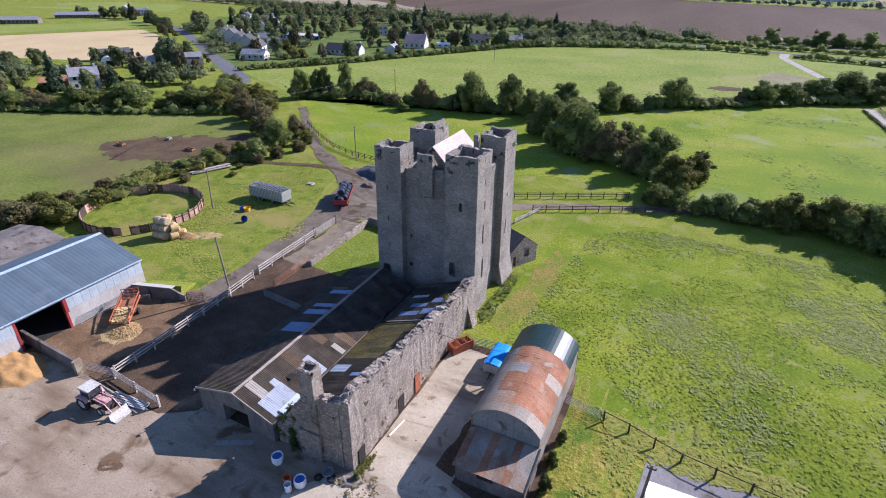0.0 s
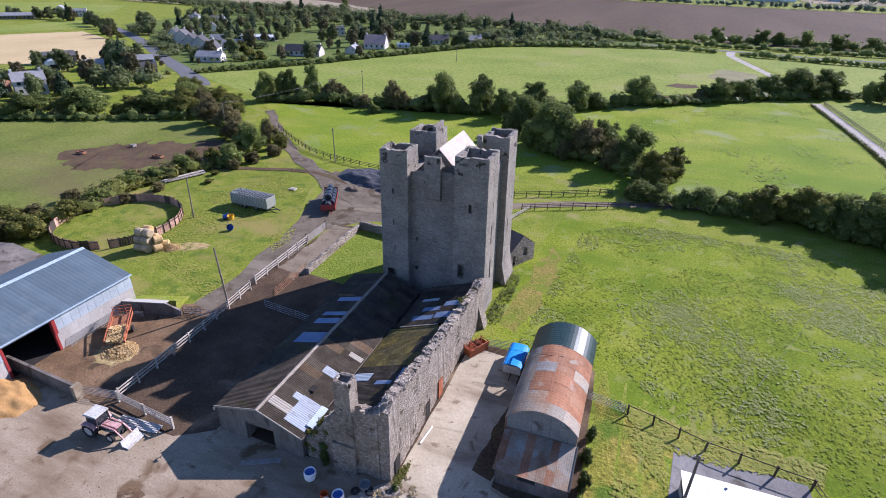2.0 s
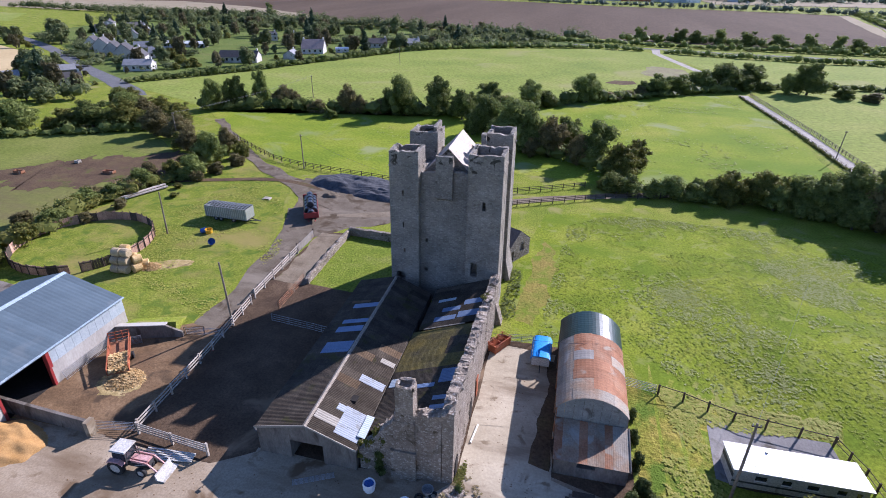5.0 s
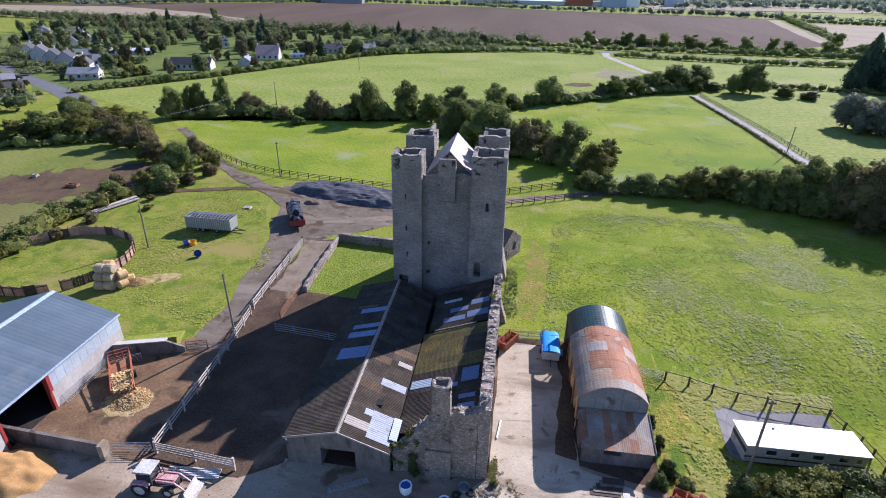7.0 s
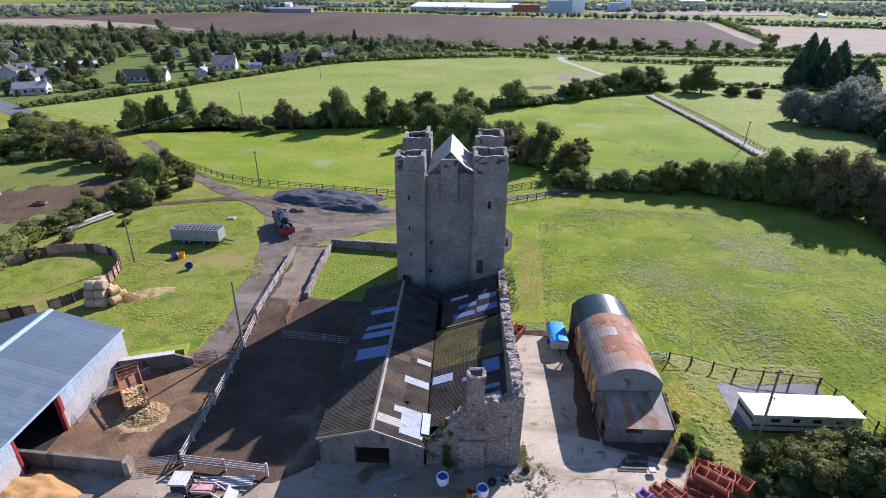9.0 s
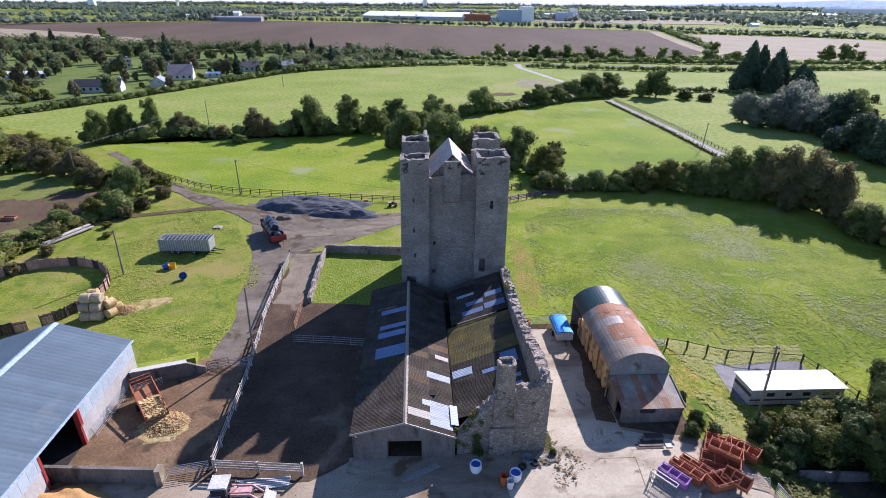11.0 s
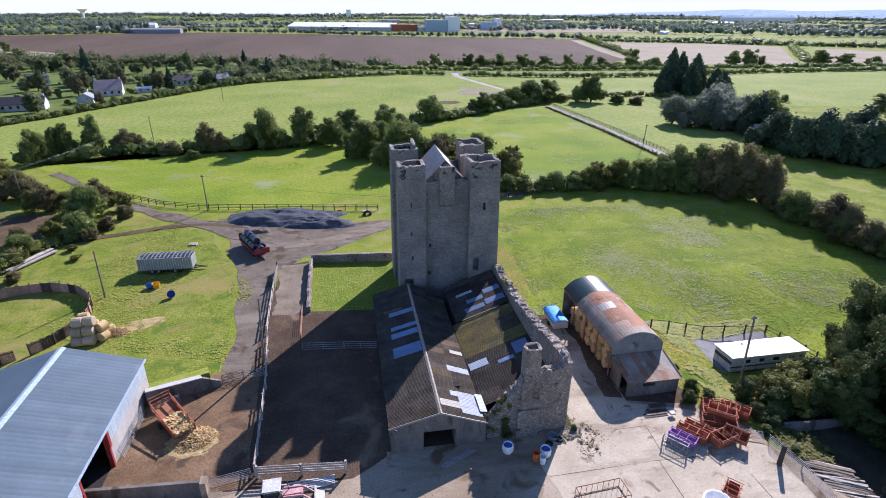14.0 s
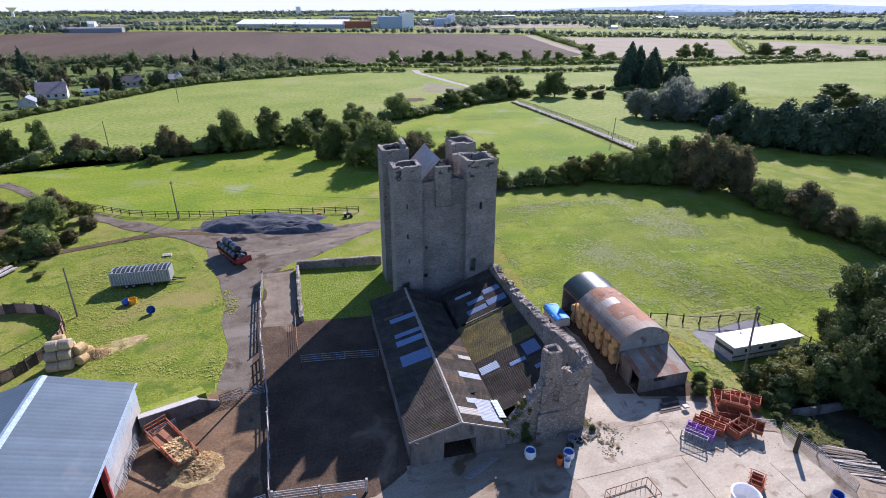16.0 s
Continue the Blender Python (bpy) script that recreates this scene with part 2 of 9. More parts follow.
    if vary:
        info2 = N("ShaderNodeObjectInfo")
        vr = N("ShaderNodeMapRange")
        vr.inputs["To Min"].default_value, vr.inputs["To Max"].default_value = 1 - vary, 1 + vary
        L(info2.outputs["Random"], vr.inputs["Value"])
        sc = N("ShaderNodeVectorMath")
        sc.operation = "SCALE"
        L(col, sc.inputs[0])
        L(vr.outputs[0], sc.inputs["Scale"])
        col = sc.outputs[0]
    L(col, b.inputs["Base Color"])
    b.inputs["Roughness"].default_value, b.inputs["Metallic"].default_value = rough, metal
    b.inputs["Specular IOR Level"].default_value = spec
    if bump:
        bp = N("ShaderNodeBump")
        bp.inputs["Strength"].default_value, bp.inputs["Distance"].default_value = bump, reach
        L(n2.outputs["Fac"], bp.inputs["Height"])
        L(bp.outputs[0], b.inputs["Normal"])
    return m


def masonry(name, stones, mortar, size=0.42, course=0.6, bump=0.8, stain=(0.05, 0.05, 0.045), stain_at=0.6, lichen=None):
    """Rubble stone: single stones of their own tone, recessed mortar, and dark lichen stains."""
    m = bpy.data.materials.new(name)
    m.use_nodes = True
    nt = m.node_tree
    b = nt.nodes["Principled BSDF"]
    N, L = nt.nodes.new, nt.links.new
    pos = N("ShaderNodeNewGeometry").outputs["Position"]
    mp = N("ShaderNodeMapping")
    mp.inputs["Scale"].default_value = (1, 1, 1 / course)
    L(pos, mp.inputs["Vector"])
    vor = N("ShaderNodeTexVoronoi")
    vor.inputs["Scale"].default_value = 1 / size
    L(mp.outputs[0], vor.inputs["Vector"])
    edge = N("ShaderNodeTexVoronoi")
    edge.feature = "DISTANCE_TO_EDGE"
    edge.inputs["Scale"].default_value = 1 / size
    L(mp.outputs[0], edge.inputs["Vector"])
    sep = N("ShaderNodeSeparateColor")
    L(vor.outputs["Color"], sep.inputs[0])
    ramp = N("ShaderNodeValToRGB")
    el = ramp.color_ramp.elements
    while len(el) < len(stones):
        el.new(0.5)
    for i, c in enumerate(stones):
        el[i].position = i / (len(stones) - 1)
        el[i].color = (*c, 1)
    L(sep.outputs[0], ramp.inputs["Fac"])
    joint = N("ShaderNodeMapRange")
    joint.inputs["From Min"].default_value, joint.inputs["From Max"].default_value = 0.03, 0.12
    L(edge.outputs["Distance"], joint.inputs["Value"])
    mx = N("ShaderNodeMix")
    mx.data_type = "RGBA"
    L(joint.outputs[0], mx.inputs["Factor"])
    mx.inputs["A"].default_value = (*mortar, 1)
    L(ramp.outputs["Color"], mx.inputs["B"])
    big = N("ShaderNodeTexNoise")
    big.inputs["Scale"].default_value, big.inputs["Detail"].default_value, big.inputs["Roughness"].default_value = 0.35, 7, 0.65
    L(pos, big.inputs["Vector"])
    tone = N("ShaderNodeMapRange")
    tone.inputs["From Min"].default_value, tone.inputs["From Max"].default_value = 0.3, 0.7
    tone.inputs["To Min"].default_value, tone.inputs["To Max"].default_value = 0.72, 1.25
    L(big.outputs["Fac"], tone.inputs["Value"])
    sc = N("ShaderNodeVectorMath")
    sc.operation = "SCALE"
    L(mx.outputs["Result"], sc.inputs[0])
    L(tone.outputs[0], sc.inputs["Scale"])
    sn = N("ShaderNodeTexNoise")
    sn.inputs["Scale"].default_value, sn.inputs["Detail"].default_value, sn.inputs["Distortion"].default_value = 0.9, 8, 0.8
    L(pos, sn.inputs["Vector"])
    sm = N("ShaderNodeMapRange")
    sm.inputs["From Min"].default_value, sm.inputs["From Max"].default_value = stain_at, stain_at + 0.08
    spread = sn.outputs["Fac"]
    if lichen:
        # dark lichen thrives on the exposed wall heads
        up = N("ShaderNodeSeparateXYZ")
        L(pos, up.inputs[0])
        hm = N("ShaderNodeMapRange")
        hm.inputs["From Min"].default_value, hm.inputs["From Max"].default_value, hm.inputs["To Max"].default_value = *lichen, 0.1
        L(up.outputs["Z"], hm.inputs["Value"])
        plus = N("ShaderNodeMath")
        plus.operation = "ADD"
        L(spread, plus.inputs[0])
        L(hm.outputs[0], plus.inputs[1])
        spread = plus.outputs[0]
    L(spread, sm.inputs["Value"])
    sx = N("ShaderNodeMix")
    sx.data_type = "RGBA"
    L(sm.outputs[0], sx.inputs["Factor"])
    L(sc.outputs[0], sx.inputs["A"])
    sx.inputs["B"].default_value = (*stain, 1)
    L(sx.outputs["Result"], b.inputs["Base Color"])
    b.inputs["Roughness"].default_value, b.inputs["Specular IOR Level"].default_value = 0.92, 0.15
    grain = N("ShaderNodeTexNoise")
    grain.inputs["Scale"].default_value, grain.inputs["Detail"].default_value = 9, 4
    L(pos, grain.inputs["Vector"])
    add = N("ShaderNodeMath")
    add.operation = "ADD"
    L(joint.outputs[0], add.inputs[0])
    L(grain.outputs["Fac"], add.inputs[1])
    bp = N("ShaderNodeBump")
    bp.inputs["Strength"].default_value, bp.inputs["Distance"].default_value = bump, 0.05
    L(add.outputs[0], bp.inputs["Height"])
    L(bp.outputs[0], b.inputs["Normal"])
    return m


def leafage(name, cols, through=0.38, vary=0.25, spec=0.1):
    """Leaves: each clump of its own tone, partly letting light through."""
    m = bpy.data.materials.new(name)
    m.use_nodes = True
    nt = m.node_tree
    N, L = nt.nodes.new, nt.links.new
    geo = N("ShaderNodeNewGeometry")
    ramp = N("ShaderNodeValToRGB")
    el = ramp.color_ramp.elements
    while len(el) < len(cols):
        el.new(0.5)
    for i, c in enumerate(cols):
        el[i].position = i / max(1, len(cols) - 1)
        el[i].color = (*c, 1)
    tone = N("ShaderNodeTexNoise")
    tone.inputs["Scale"].default_value, tone.inputs["Detail"].default_value = 0.45, 3
    L(geo.outputs["Position"], tone.inputs["Vector"])
    both = N("ShaderNodeMix")
    both.inputs["Factor"].default_value = 0.5
    L(geo.outputs["Random Per Island"], both.inputs["A"])
    L(tone.outputs["Fac"], both.inputs["B"])
    L(both.outputs["Result"], ramp.inputs["Fac"])
    info = N("ShaderNodeObjectInfo")
    vr = N("ShaderNodeMapRange")
    vr.inputs["To Min"].default_value, vr.inputs["To Max"].default_value = 1 - vary, 1 + vary
    L(info.outputs["Random"], vr.inputs["Value"])
    sc = N("ShaderNodeVectorMath")
    sc.operation = "SCALE"
    L(ramp.outputs["Color"], sc.inputs[0])
    L(vr.outputs[0], sc.inputs["Scale"])
    b = nt.nodes["Principled BSDF"]
    b.inputs["Roughness"].default_value, b.inputs["Specular IOR Level"].default_value = 0.6, spec
    L(sc.outputs[0], b.inputs["Base Color"])
    tr = N("ShaderNodeBsdfTranslucent")
    L(sc.outputs[0], tr.inputs["Color"])
    mix = N("ShaderNodeMixShader")
    mix.inputs[0].default_value = through
    L(b.outputs[0], mix.inputs[1])
    L(tr.outputs[0], mix.inputs[2])
    L(mix.outputs[0], nt.nodes["Material Output"].inputs["Surface"])
    return m


M_GRASS = surface("pasture grass", [(0.108, 0.150, 0.018), (0.165, 0.196, 0.025), (0.225, 0.226, 0.045)], 0.14, 3.6, 0.9, 0.7, 0.09, fine_mix=0.55, stain=(0.225, 0.215, 0.07), stain_scale=0.18, stain_at=0.56, spec=0.04)
M_GRASS_R = surface("weedy pasture", [(0.100, 0.145, 0.013), (0.160, 0.198, 0.018), (0.222, 0.236, 0.036)], 0.12, 3.0, 0.9, 0.6, 0.09, fine_mix=0.48, stain=(0.205, 0.225, 0.055), stain_scale=0.5, stain_at=0.57, spec=0.04, wash=((0.098, 0.155, 0.013), 0.09, 0.5, 0.18, 20, 2.5))
M_GRASS_L = surface("dark pasture", [(0.080, 0.112, 0.030), (0.112, 0.146, 0.036), (0.145, 0.162, 0.048)], 0.06, 1.5, 0.9, 1.0, 0.2, fine_mix=0.35, stain=(0.135, 0.13, 0.05), stain_scale=0.06, stain_at=0.6, spec=0.04)
M_GRASS_H = surface("grazed hill pasture", [(0.148, 0.192, 0.038), (0.190, 0.226, 0.047), (0.236, 0.246, 0.068)], 0.03, 0.7, 0.9, 0.8, 0.15, fine_mix=0.35, stain=(0.24, 0.235, 0.088), stain_scale=0.03, stain_at=0.6, spec=0.04)
M_GRASS_Y = surface("dry rough grass", [(0.125, 0.165, 0.024), (0.205, 0.195, 0.034), (0.27, 0.215, 0.055)], 0.35, 2.2, 0.92, 1.0, 0.25, fine_mix=0.5, stain=(0.095, 0.145, 0.02), stain_scale=0.3, stain_at=0.52, spec=0.04)
M_LAWN = surface("short lawn grass", [(0.105, 0.150, 0.02), (0.148, 0.188, 0.026), (0.18, 0.20, 0.046)], 0.3, 3, 0.9, 1.0, 0.18, fine_mix=0.5, spec=0.04)
M_CONC = surface("pale worn concrete", [(0.335, 0.282, 0.200), (0.405, 0.345, 0.250), (0.465, 0.402, 0.300)], 0.22, 4, 0.85, 0.2, 0.03, fine_mix=0.14, stain=(0.20, 0.152, 0.10), stain_scale=0.6, stain_at=0.585, wash=((0.215, 0.168, 0.115), 0.28, 0.51, 0.14, 20, 3.5), spec=0.06)
M_CONC_D = surface("muddy farmyard concrete", [(0.235, 0.178, 0.115), (0.305, 0.24, 0.165), (0.365, 0.298, 0.215)], 0.16, 5, 0.85, 0.3, 0.03, fine_mix=0.2, stain=(0.15, 0.10, 0.058), stain_scale=0.4, stain_at=0.56, wash=((0.145, 0.098, 0.058), 0.22, 0.46, 0.2, 38, 4.0), spec=0.08)
M_DIRT = surface("trodden yard soil", [(0.054, 0.037, 0.025), (0.084, 0.057, 0.037), (0.125, 0.086, 0.056)], 0.2, 4, 0.95, 0.8, 0.08, fine_mix=0.35, stain=(0.215, 0.15, 0.094), stain_scale=0.2, stain_at=0.6, spec=0.06)
M_PEN = surface("brown yard mud", [(0.115, 0.072, 0.04), (0.17, 0.108, 0.06), (0.215, 0.142, 0.082)], 0.3, 3.5, 0.9, 0.7, 0.06, fine_mix=0.28, stain=(0.08, 0.055, 0.035), stain_scale=0.35, stain_at=0.57, wash=((0.085, 0.058, 0.038), 0.2, 0.5, 0.2, 60, 2.5), spec=0.06)
M_GRAVEL = surface("grey brown gravel drive", [(0.105, 0.084, 0.060), (0.142, 0.116, 0.086), (0.185, 0.155, 0.118)], 0.3, 6, 0.95, 0.7, 0.05, fine_mix=0.25, stain=(0.078, 0.058, 0.038), stain_scale=0.3, stain_at=0.55, wash=((0.215, 0.182, 0.14), 0.2, 0.55, 0.14, 60, 5.0), spec=0.06)
M_TRACK = surface("pale stone track", [(0.30, 0.27, 0.232), (0.375, 0.345, 0.30)], 0.3, 4, 0.95, 0.5, 0.05, stain=(0.20, 0.19, 0.115), stain_scale=0.4, stain_at=0.6, spec=0.06)
M_MUD = surface("poached field mud", [(0.070, 0.047, 0.030), (0.098, 0.066, 0.041), (0.123, 0.094, 0.044)], 0.2, 3, 0.95, 0.8, 0.1, stain=(0.082, 0.098, 0.022), stain_scale=0.25, stain_at=0.6, spec=0.06)
M_PLOUGH = surface("ploughed soil", [(0.072, 0.05, 0.034), (0.092, 0.065, 0.044), (0.116, 0.084, 0.058)], 0.012, 0.5, 0.95, 0.4, 0.15, stretch=(1.0, 0.12, 1.0), fine_mix=0.2, spec=0.05)
M_STUBBLE = surface("pale stubble", [(0.225, 0.185, 0.12), (0.29, 0.242, 0.16)], 0.03, 0.6, 0.95, 0.3, 0.1, fine_mix=0.14, spec=0.06)
M_BARLEY = surface("golden cut barley", [(0.40, 0.30, 0.155), (0.48, 0.37, 0.20)], 0.03, 0.6, 0.95, 0.3, 0.1, fine_mix=0.12, spec=0.06)
M_WORN = surface("worn pasture", [(0.13, 0.105, 0.05), (0.17, 0.15, 0.065), (0.20, 0.22, 0.06)], 0.08, 1.0, 0.95, 0.4, 0.1, fine_mix=0.25)
M_LANE = surface("beige farm lane", [(0.135, 0.106, 0.072), (0.19, 0.154, 0.11), (0.23, 0.19, 0.14)], 0.35, 4, 0.95, 0.5, 0.05, fine_mix=0.25, stain=(0.12, 0.125, 0.045), stain_scale=0.35, stain_at=0.6, wash=((0.10, 0.076, 0.05), 0.3, 0.52, 0.15, 62, 5.0), spec=0.06)
M_TROD = surface("trodden brown grass", [(0.14, 0.155, 0.03), (0.195, 0.175, 0.042), (0.235, 0.175, 0.055)], 0.25, 2.6, 0.95, 0.8, 0.15, fine_mix=0.45, stain=(0.135, 0.18, 0.022), stain_scale=0.35, stain_at=0.49, spec=0.04)
M_PADDOCK = surface("uneven paddock grass", [(0.098, 0.135, 0.018), (0.152, 0.180, 0.025), (0.212, 0.212, 0.045)], 0.3, 3.2, 0.92, 0.7, 0.1, fine_mix=0.5, stain=(0.09, 0.135, 0.02), stain_scale=0.45, stain_at=0.55, spec=0.04, wash=((0.24, 0.195, 0.066), 0.12, 0.5, 0.16, 30, 1.6))
M_GRASS_W = surface("poached pasture", [(0.095, 0.120, 0.026), (0.135, 0.158, 0.034), (0.175, 0.185, 0.05)], 0.06, 1.4, 0.92, 0.5, 0.1, fine_mix=0.3, spec=0.04, wash=((0.135, 0.105, 0.055), 0.035, 0.5, 0.2, 20, 2.5))
M_GRASS_M = surface("bright yellow green pasture", [(0.116, 0.173, 0.017), (0.178, 0.222, 0.023), (0.238, 0.244, 0.045)], 0.05, 1.6, 0.9, 0.5, 0.12, fine_mix=0.3, stain=(0.22, 0.245, 0.10), stain_scale=0.07, stain_at=0.58, spec=0.04, wash=((0.10, 0.168, 0.016), 0.03, 0.48, 0.2, 30, 3.0))
M_ASPHALT = surface("asphalt road", [(0.11, 0.11, 0.115), (0.15, 0.15, 0.15)], 0.3, 5, 0.85, 0.3, 0.02, spec=0.06)
M_SHALE = surface("dark crushed stone", [(0.045, 0.048, 0.055), (0.075, 0.078, 0.085), (0.115, 0.115, 0.12)], 0.7, 6, 0.92, 0.9, 0.08, fine_mix=0.35, spec=0.06)
M_STONE = masonry("tower limestone", [(0.205, 0.180, 0.150), (0.248, 0.220, 0.184), (0.285, 0.255, 0.213), (0.355, 0.32, 0.27)], (0.262, 0.235, 0.197), 0.27, 0.6, 0.9, stain=(0.06, 0.054, 0.042), stain_at=0.685, lichen=(15.5, 20.5))
M_RUBBLE = masonry("ruin rubble", [(0.225, 0.182, 0.142), (0.265, 0.218, 0.172), (0.30, 0.25, 0.20), (0.36, 0.31, 0.255), (0.47, 0.425, 0.365)], (0.25, 0.208, 0.165), 0.2, 0.8, 1.0, stain=(0.10, 0.08, 0.052), stain_at=0.6)
# stained concrete; its base is darkened to stand for walls in shade
M_BLOCK = surface("stained concrete wall darkened for shade", [(0.105, 0.09, 0.075), (0.15, 0.13, 0.11), (0.205, 0.185, 0.158)], 0.5, 6, 0.88, 0.35, 0.02, stretch=(1, 1, 0.4), fine_mix=0.25, stain=(0.07, 0.056, 0.043), stain_scale=0.6, stain_at=0.55)
# paler concrete for sunlit walls and cappings, the sun put into the tone
M_PALEC = surface("concrete wall in a sunlit tone", [(0.302, 0.281, 0.248), (0.353, 0.331, 0.295), (0.403, 0.382, 0.346)], 0.5, 6, 0.88, 0.3, 0.02, stretch=(0.720, 0.720, 0.288), fine_mix=0.14, stain=(0.194, 0.166, 0.130), stain_scale=0.6, stain_at=0.6)
M_PAD = surface("grey hard standing", [(0.15, 0.142, 0.138), (0.185, 0.177, 0.17), (0.22, 0.21, 0.20)], 0.4, 5, 0.9, 0.4, 0.03, fine_mix=0.2, stain=(0.10, 0.09, 0.075), stain_scale=0.4, stain_at=0.58, spec=0.06)
# very dark soil colour, with the shade of the bushes painted in
M_SHADE_SOIL = surface("soil darkened for shade", [(0.026, 0.022, 0.012), (0.042, 0.034, 0.018), (0.065, 0.058, 0.026)], 0.5, 5, 0.95, 0.8, 0.06, fine_mix=0.4)
M_LITTER = surface("trodden straw litter", [(0.22, 0.16, 0.055), (0.33, 0.245, 0.105), (0.43, 0.33, 0.165)], 0.9, 7, 0.95, 0.6, 0.04, fine_mix=0.4, stain=(0.12, 0.085, 0.045), stain_scale=0.8, stain_at=0.55)
M_TRAIL = surface("grey green trailer panels", [(0.22, 0.235, 0.195), (0.28, 0.295, 0.25)], 0.8, 6, 0.7, 0.15, 0.01, fine_mix=0.2)
M_RIB = surface("pale grey green ribs", [(0.34, 0.35, 0.29), (0.42, 0.43, 0.36)], 0.8, 6, 0.7, 0.15, 0.01, fine_mix=0.2)
# near-black colour that stands for the shade inside openings
M_DARKIN = surface("near-black for unlit insides", [(0.02, 0.018, 0.016), (0.035, 0.03, 0.026)], 1, 5, 0.95, 0.1)
M_SLATE = surface("old stone slates", [(0.33, 0.27, 0.225), (0.40, 0.335, 0.285), (0.46, 0.39, 0.32)], 0.8, 6, 0.7, 0.4, 0.03, fine_mix=0.25, spec=0.3, stain=(0.44, 0.27, 0.12), stain_scale=0.5, stain_at=0.6)
M_ASB = surface("mossy corrugated cement", [(0.036, 0.028, 0.021), (0.055, 0.044, 0.033), (0.082, 0.067, 0.05)], 0.6, 7, 0.9, 0.4, 0.02, vary=0.25, spec=0.12, stain=(0.055, 0.05, 0.022), stain_scale=0.5, stain_at=0.58)
M_MOSS = surface("moss covered corrugated cement", [(0.07, 0.058, 0.035), (0.115, 0.092, 0.03), (0.19, 0.135, 0.03)], 0.35, 5, 0.95, 0.6, 0.04, vary=0.2)
# rooflight in shade: the sky's reflected blue is put into the colour
M_CLEAR = surface("rooflight tinted with reflected sky", [(0.13, 0.185, 0.29), (0.175, 0.235, 0.34)], 0.8, 6, 0.62, 0.1, 0.01, vary=0.15, spec=0.22, fine_mix=0.14)
# lighter copy of the rooflight, its tone raised to stand for sunlight
M_PALEB = surface("rooflight in a sunlit blue white", [(0.34, 0.40, 0.44), (0.43, 0.48, 0.51)], 0.8, 6, 0.62, 0.1, 0.01, vary=0.1, spec=0.22, fine_mix=0.1)
M_ASBB = surface("brown stained corrugated cement", [(0.085, 0.056, 0.034), (0.12, 0.082, 0.05), (0.142, 0.102, 0.068)], 0.6, 7, 0.9, 0.4, 0.02, vary=0.2, spec=0.12)
M_WHITESH = surface("white rooflight sheet", [(0.29, 0.32, 0.36), (0.345, 0.372, 0.41)], 0.6, 6, 0.62, 0.1, 0.01, vary=0.1, spec=0.22, fine_mix=0.12, stain=(0.24, 0.25, 0.25), stain_scale=0.8, stain_at=0.58)
M_PALESH = surface("weathered pale rooflight", [(0.258, 0.231, 0.190), (0.320, 0.292, 0.245)], 0.8, 6, 0.5, 0.1, 0.01, vary=0.1, fine_mix=0.12)
M_BLUE = surface("grey blue coated steel", [(0.066, 0.094, 0.112), (0.078, 0.108, 0.128), (0.09, 0.122, 0.142)], 0.25, 5, 0.62, 0.15, 0.01, vary=0.08, spec=0.3, fine_mix=0.08, stain=(0.10, 0.125, 0.14), stain_scale=0.4, stain_at=0.6)
M_BLUEW = surface("pale blue grey cladding", [(0.28, 0.325, 0.345), (0.36, 0.40, 0.415)], 0.5, 5, 0.55, 0.15, 0.01, vary=0.06, fine_mix=0.12)
M_RIDGE = surface("light ridge cap", [(0.28, 0.35, 0.40), (0.34, 0.41, 0.46)], 0.5, 5, 0.5, 0.1)
M_RIDGEC = surface("cement ridge cap", [(0.216, 0.184, 0.144), (0.288, 0.248, 0.200)], 0.8, 5, 0.8, 0.2)
M_RED = surface("red painted steel", [(0.22, 0.025, 0.025), (0.30, 0.04, 0.035)], 1.5, 8, 0.5, 0.15, 0.01, spec=0.4, fine_mix=0.15)
M_ORANGE = surface("rusty orange painted steel", [(0.24, 0.07, 0.035), (0.33, 0.10, 0.045), (0.40, 0.13, 0.06)], 1.2, 7, 0.65, 0.2, 0.01, fine_mix=0.2, vary=0.15)
M_RUST = surface("rusted iron sheet", [(0.20, 0.085, 0.042), (0.27, 0.122, 0.062), (0.31, 0.175, 0.105)], 0.5, 6, 0.78, 0.25, 0.01, metal=0.05, vary=0.12, fine_mix=0.25, stain=(0.30, 0.245, 0.185), stain_scale=0.6, stain_at=0.58)
M_GALV = surface("weathered galvanised sheet", [(0.17, 0.15, 0.13), (0.23, 0.207, 0.18), (0.29, 0.27, 0.24)], 0.6, 6, 0.55, 0.2, 0.01, metal=0.15, vary=0.1, fine_mix=0.15, stain=(0.23, 0.13, 0.085), stain_scale=0.4, stain_at=0.55)
M_BARN = surface("part rusted barn sheeting", [(0.20, 0.175, 0.14), (0.26, 0.228, 0.182), (0.255, 0.18, 0.12), (0.215, 0.11, 0.062)], 0.3, 6, 0.72, 0.2, 0.01, metal=0.05, vary=0.14, fine_mix=0.25, stain=(0.30, 0.28, 0.24), stain_scale=0.5, stain_at=0.6)
M_GREEN = surface("dark green coated sheet", [(0.012, 0.03, 0.026), (0.018, 0.04, 0.034)], 0.5, 5, 0.36, 0.1, 0.01, spec=0.35, fine_mix=0.1)
M_STEEL = surface("galvanised gate steel", [(0.270, 0.277, 0.277), (0.345, 0.352, 0.352)], 2, 9, 0.45, 0.1, 0.01, metal=0.5)
M_WOOD = surface("weathered grey timber", [(0.264, 0.228, 0.186), (0.384, 0.336, 0.282), (0.480, 0.432, 0.372)], 1.2, 8, 0.85, 0.3, 0.01, vary=0.15)
M_POLE = surface("brown weathered pole timber", [(0.12, 0.095, 0.07), (0.18, 0.145, 0.105), (0.23, 0.19, 0.145)], 1.2, 8, 0.85, 0.3, 0.01, vary=0.2)
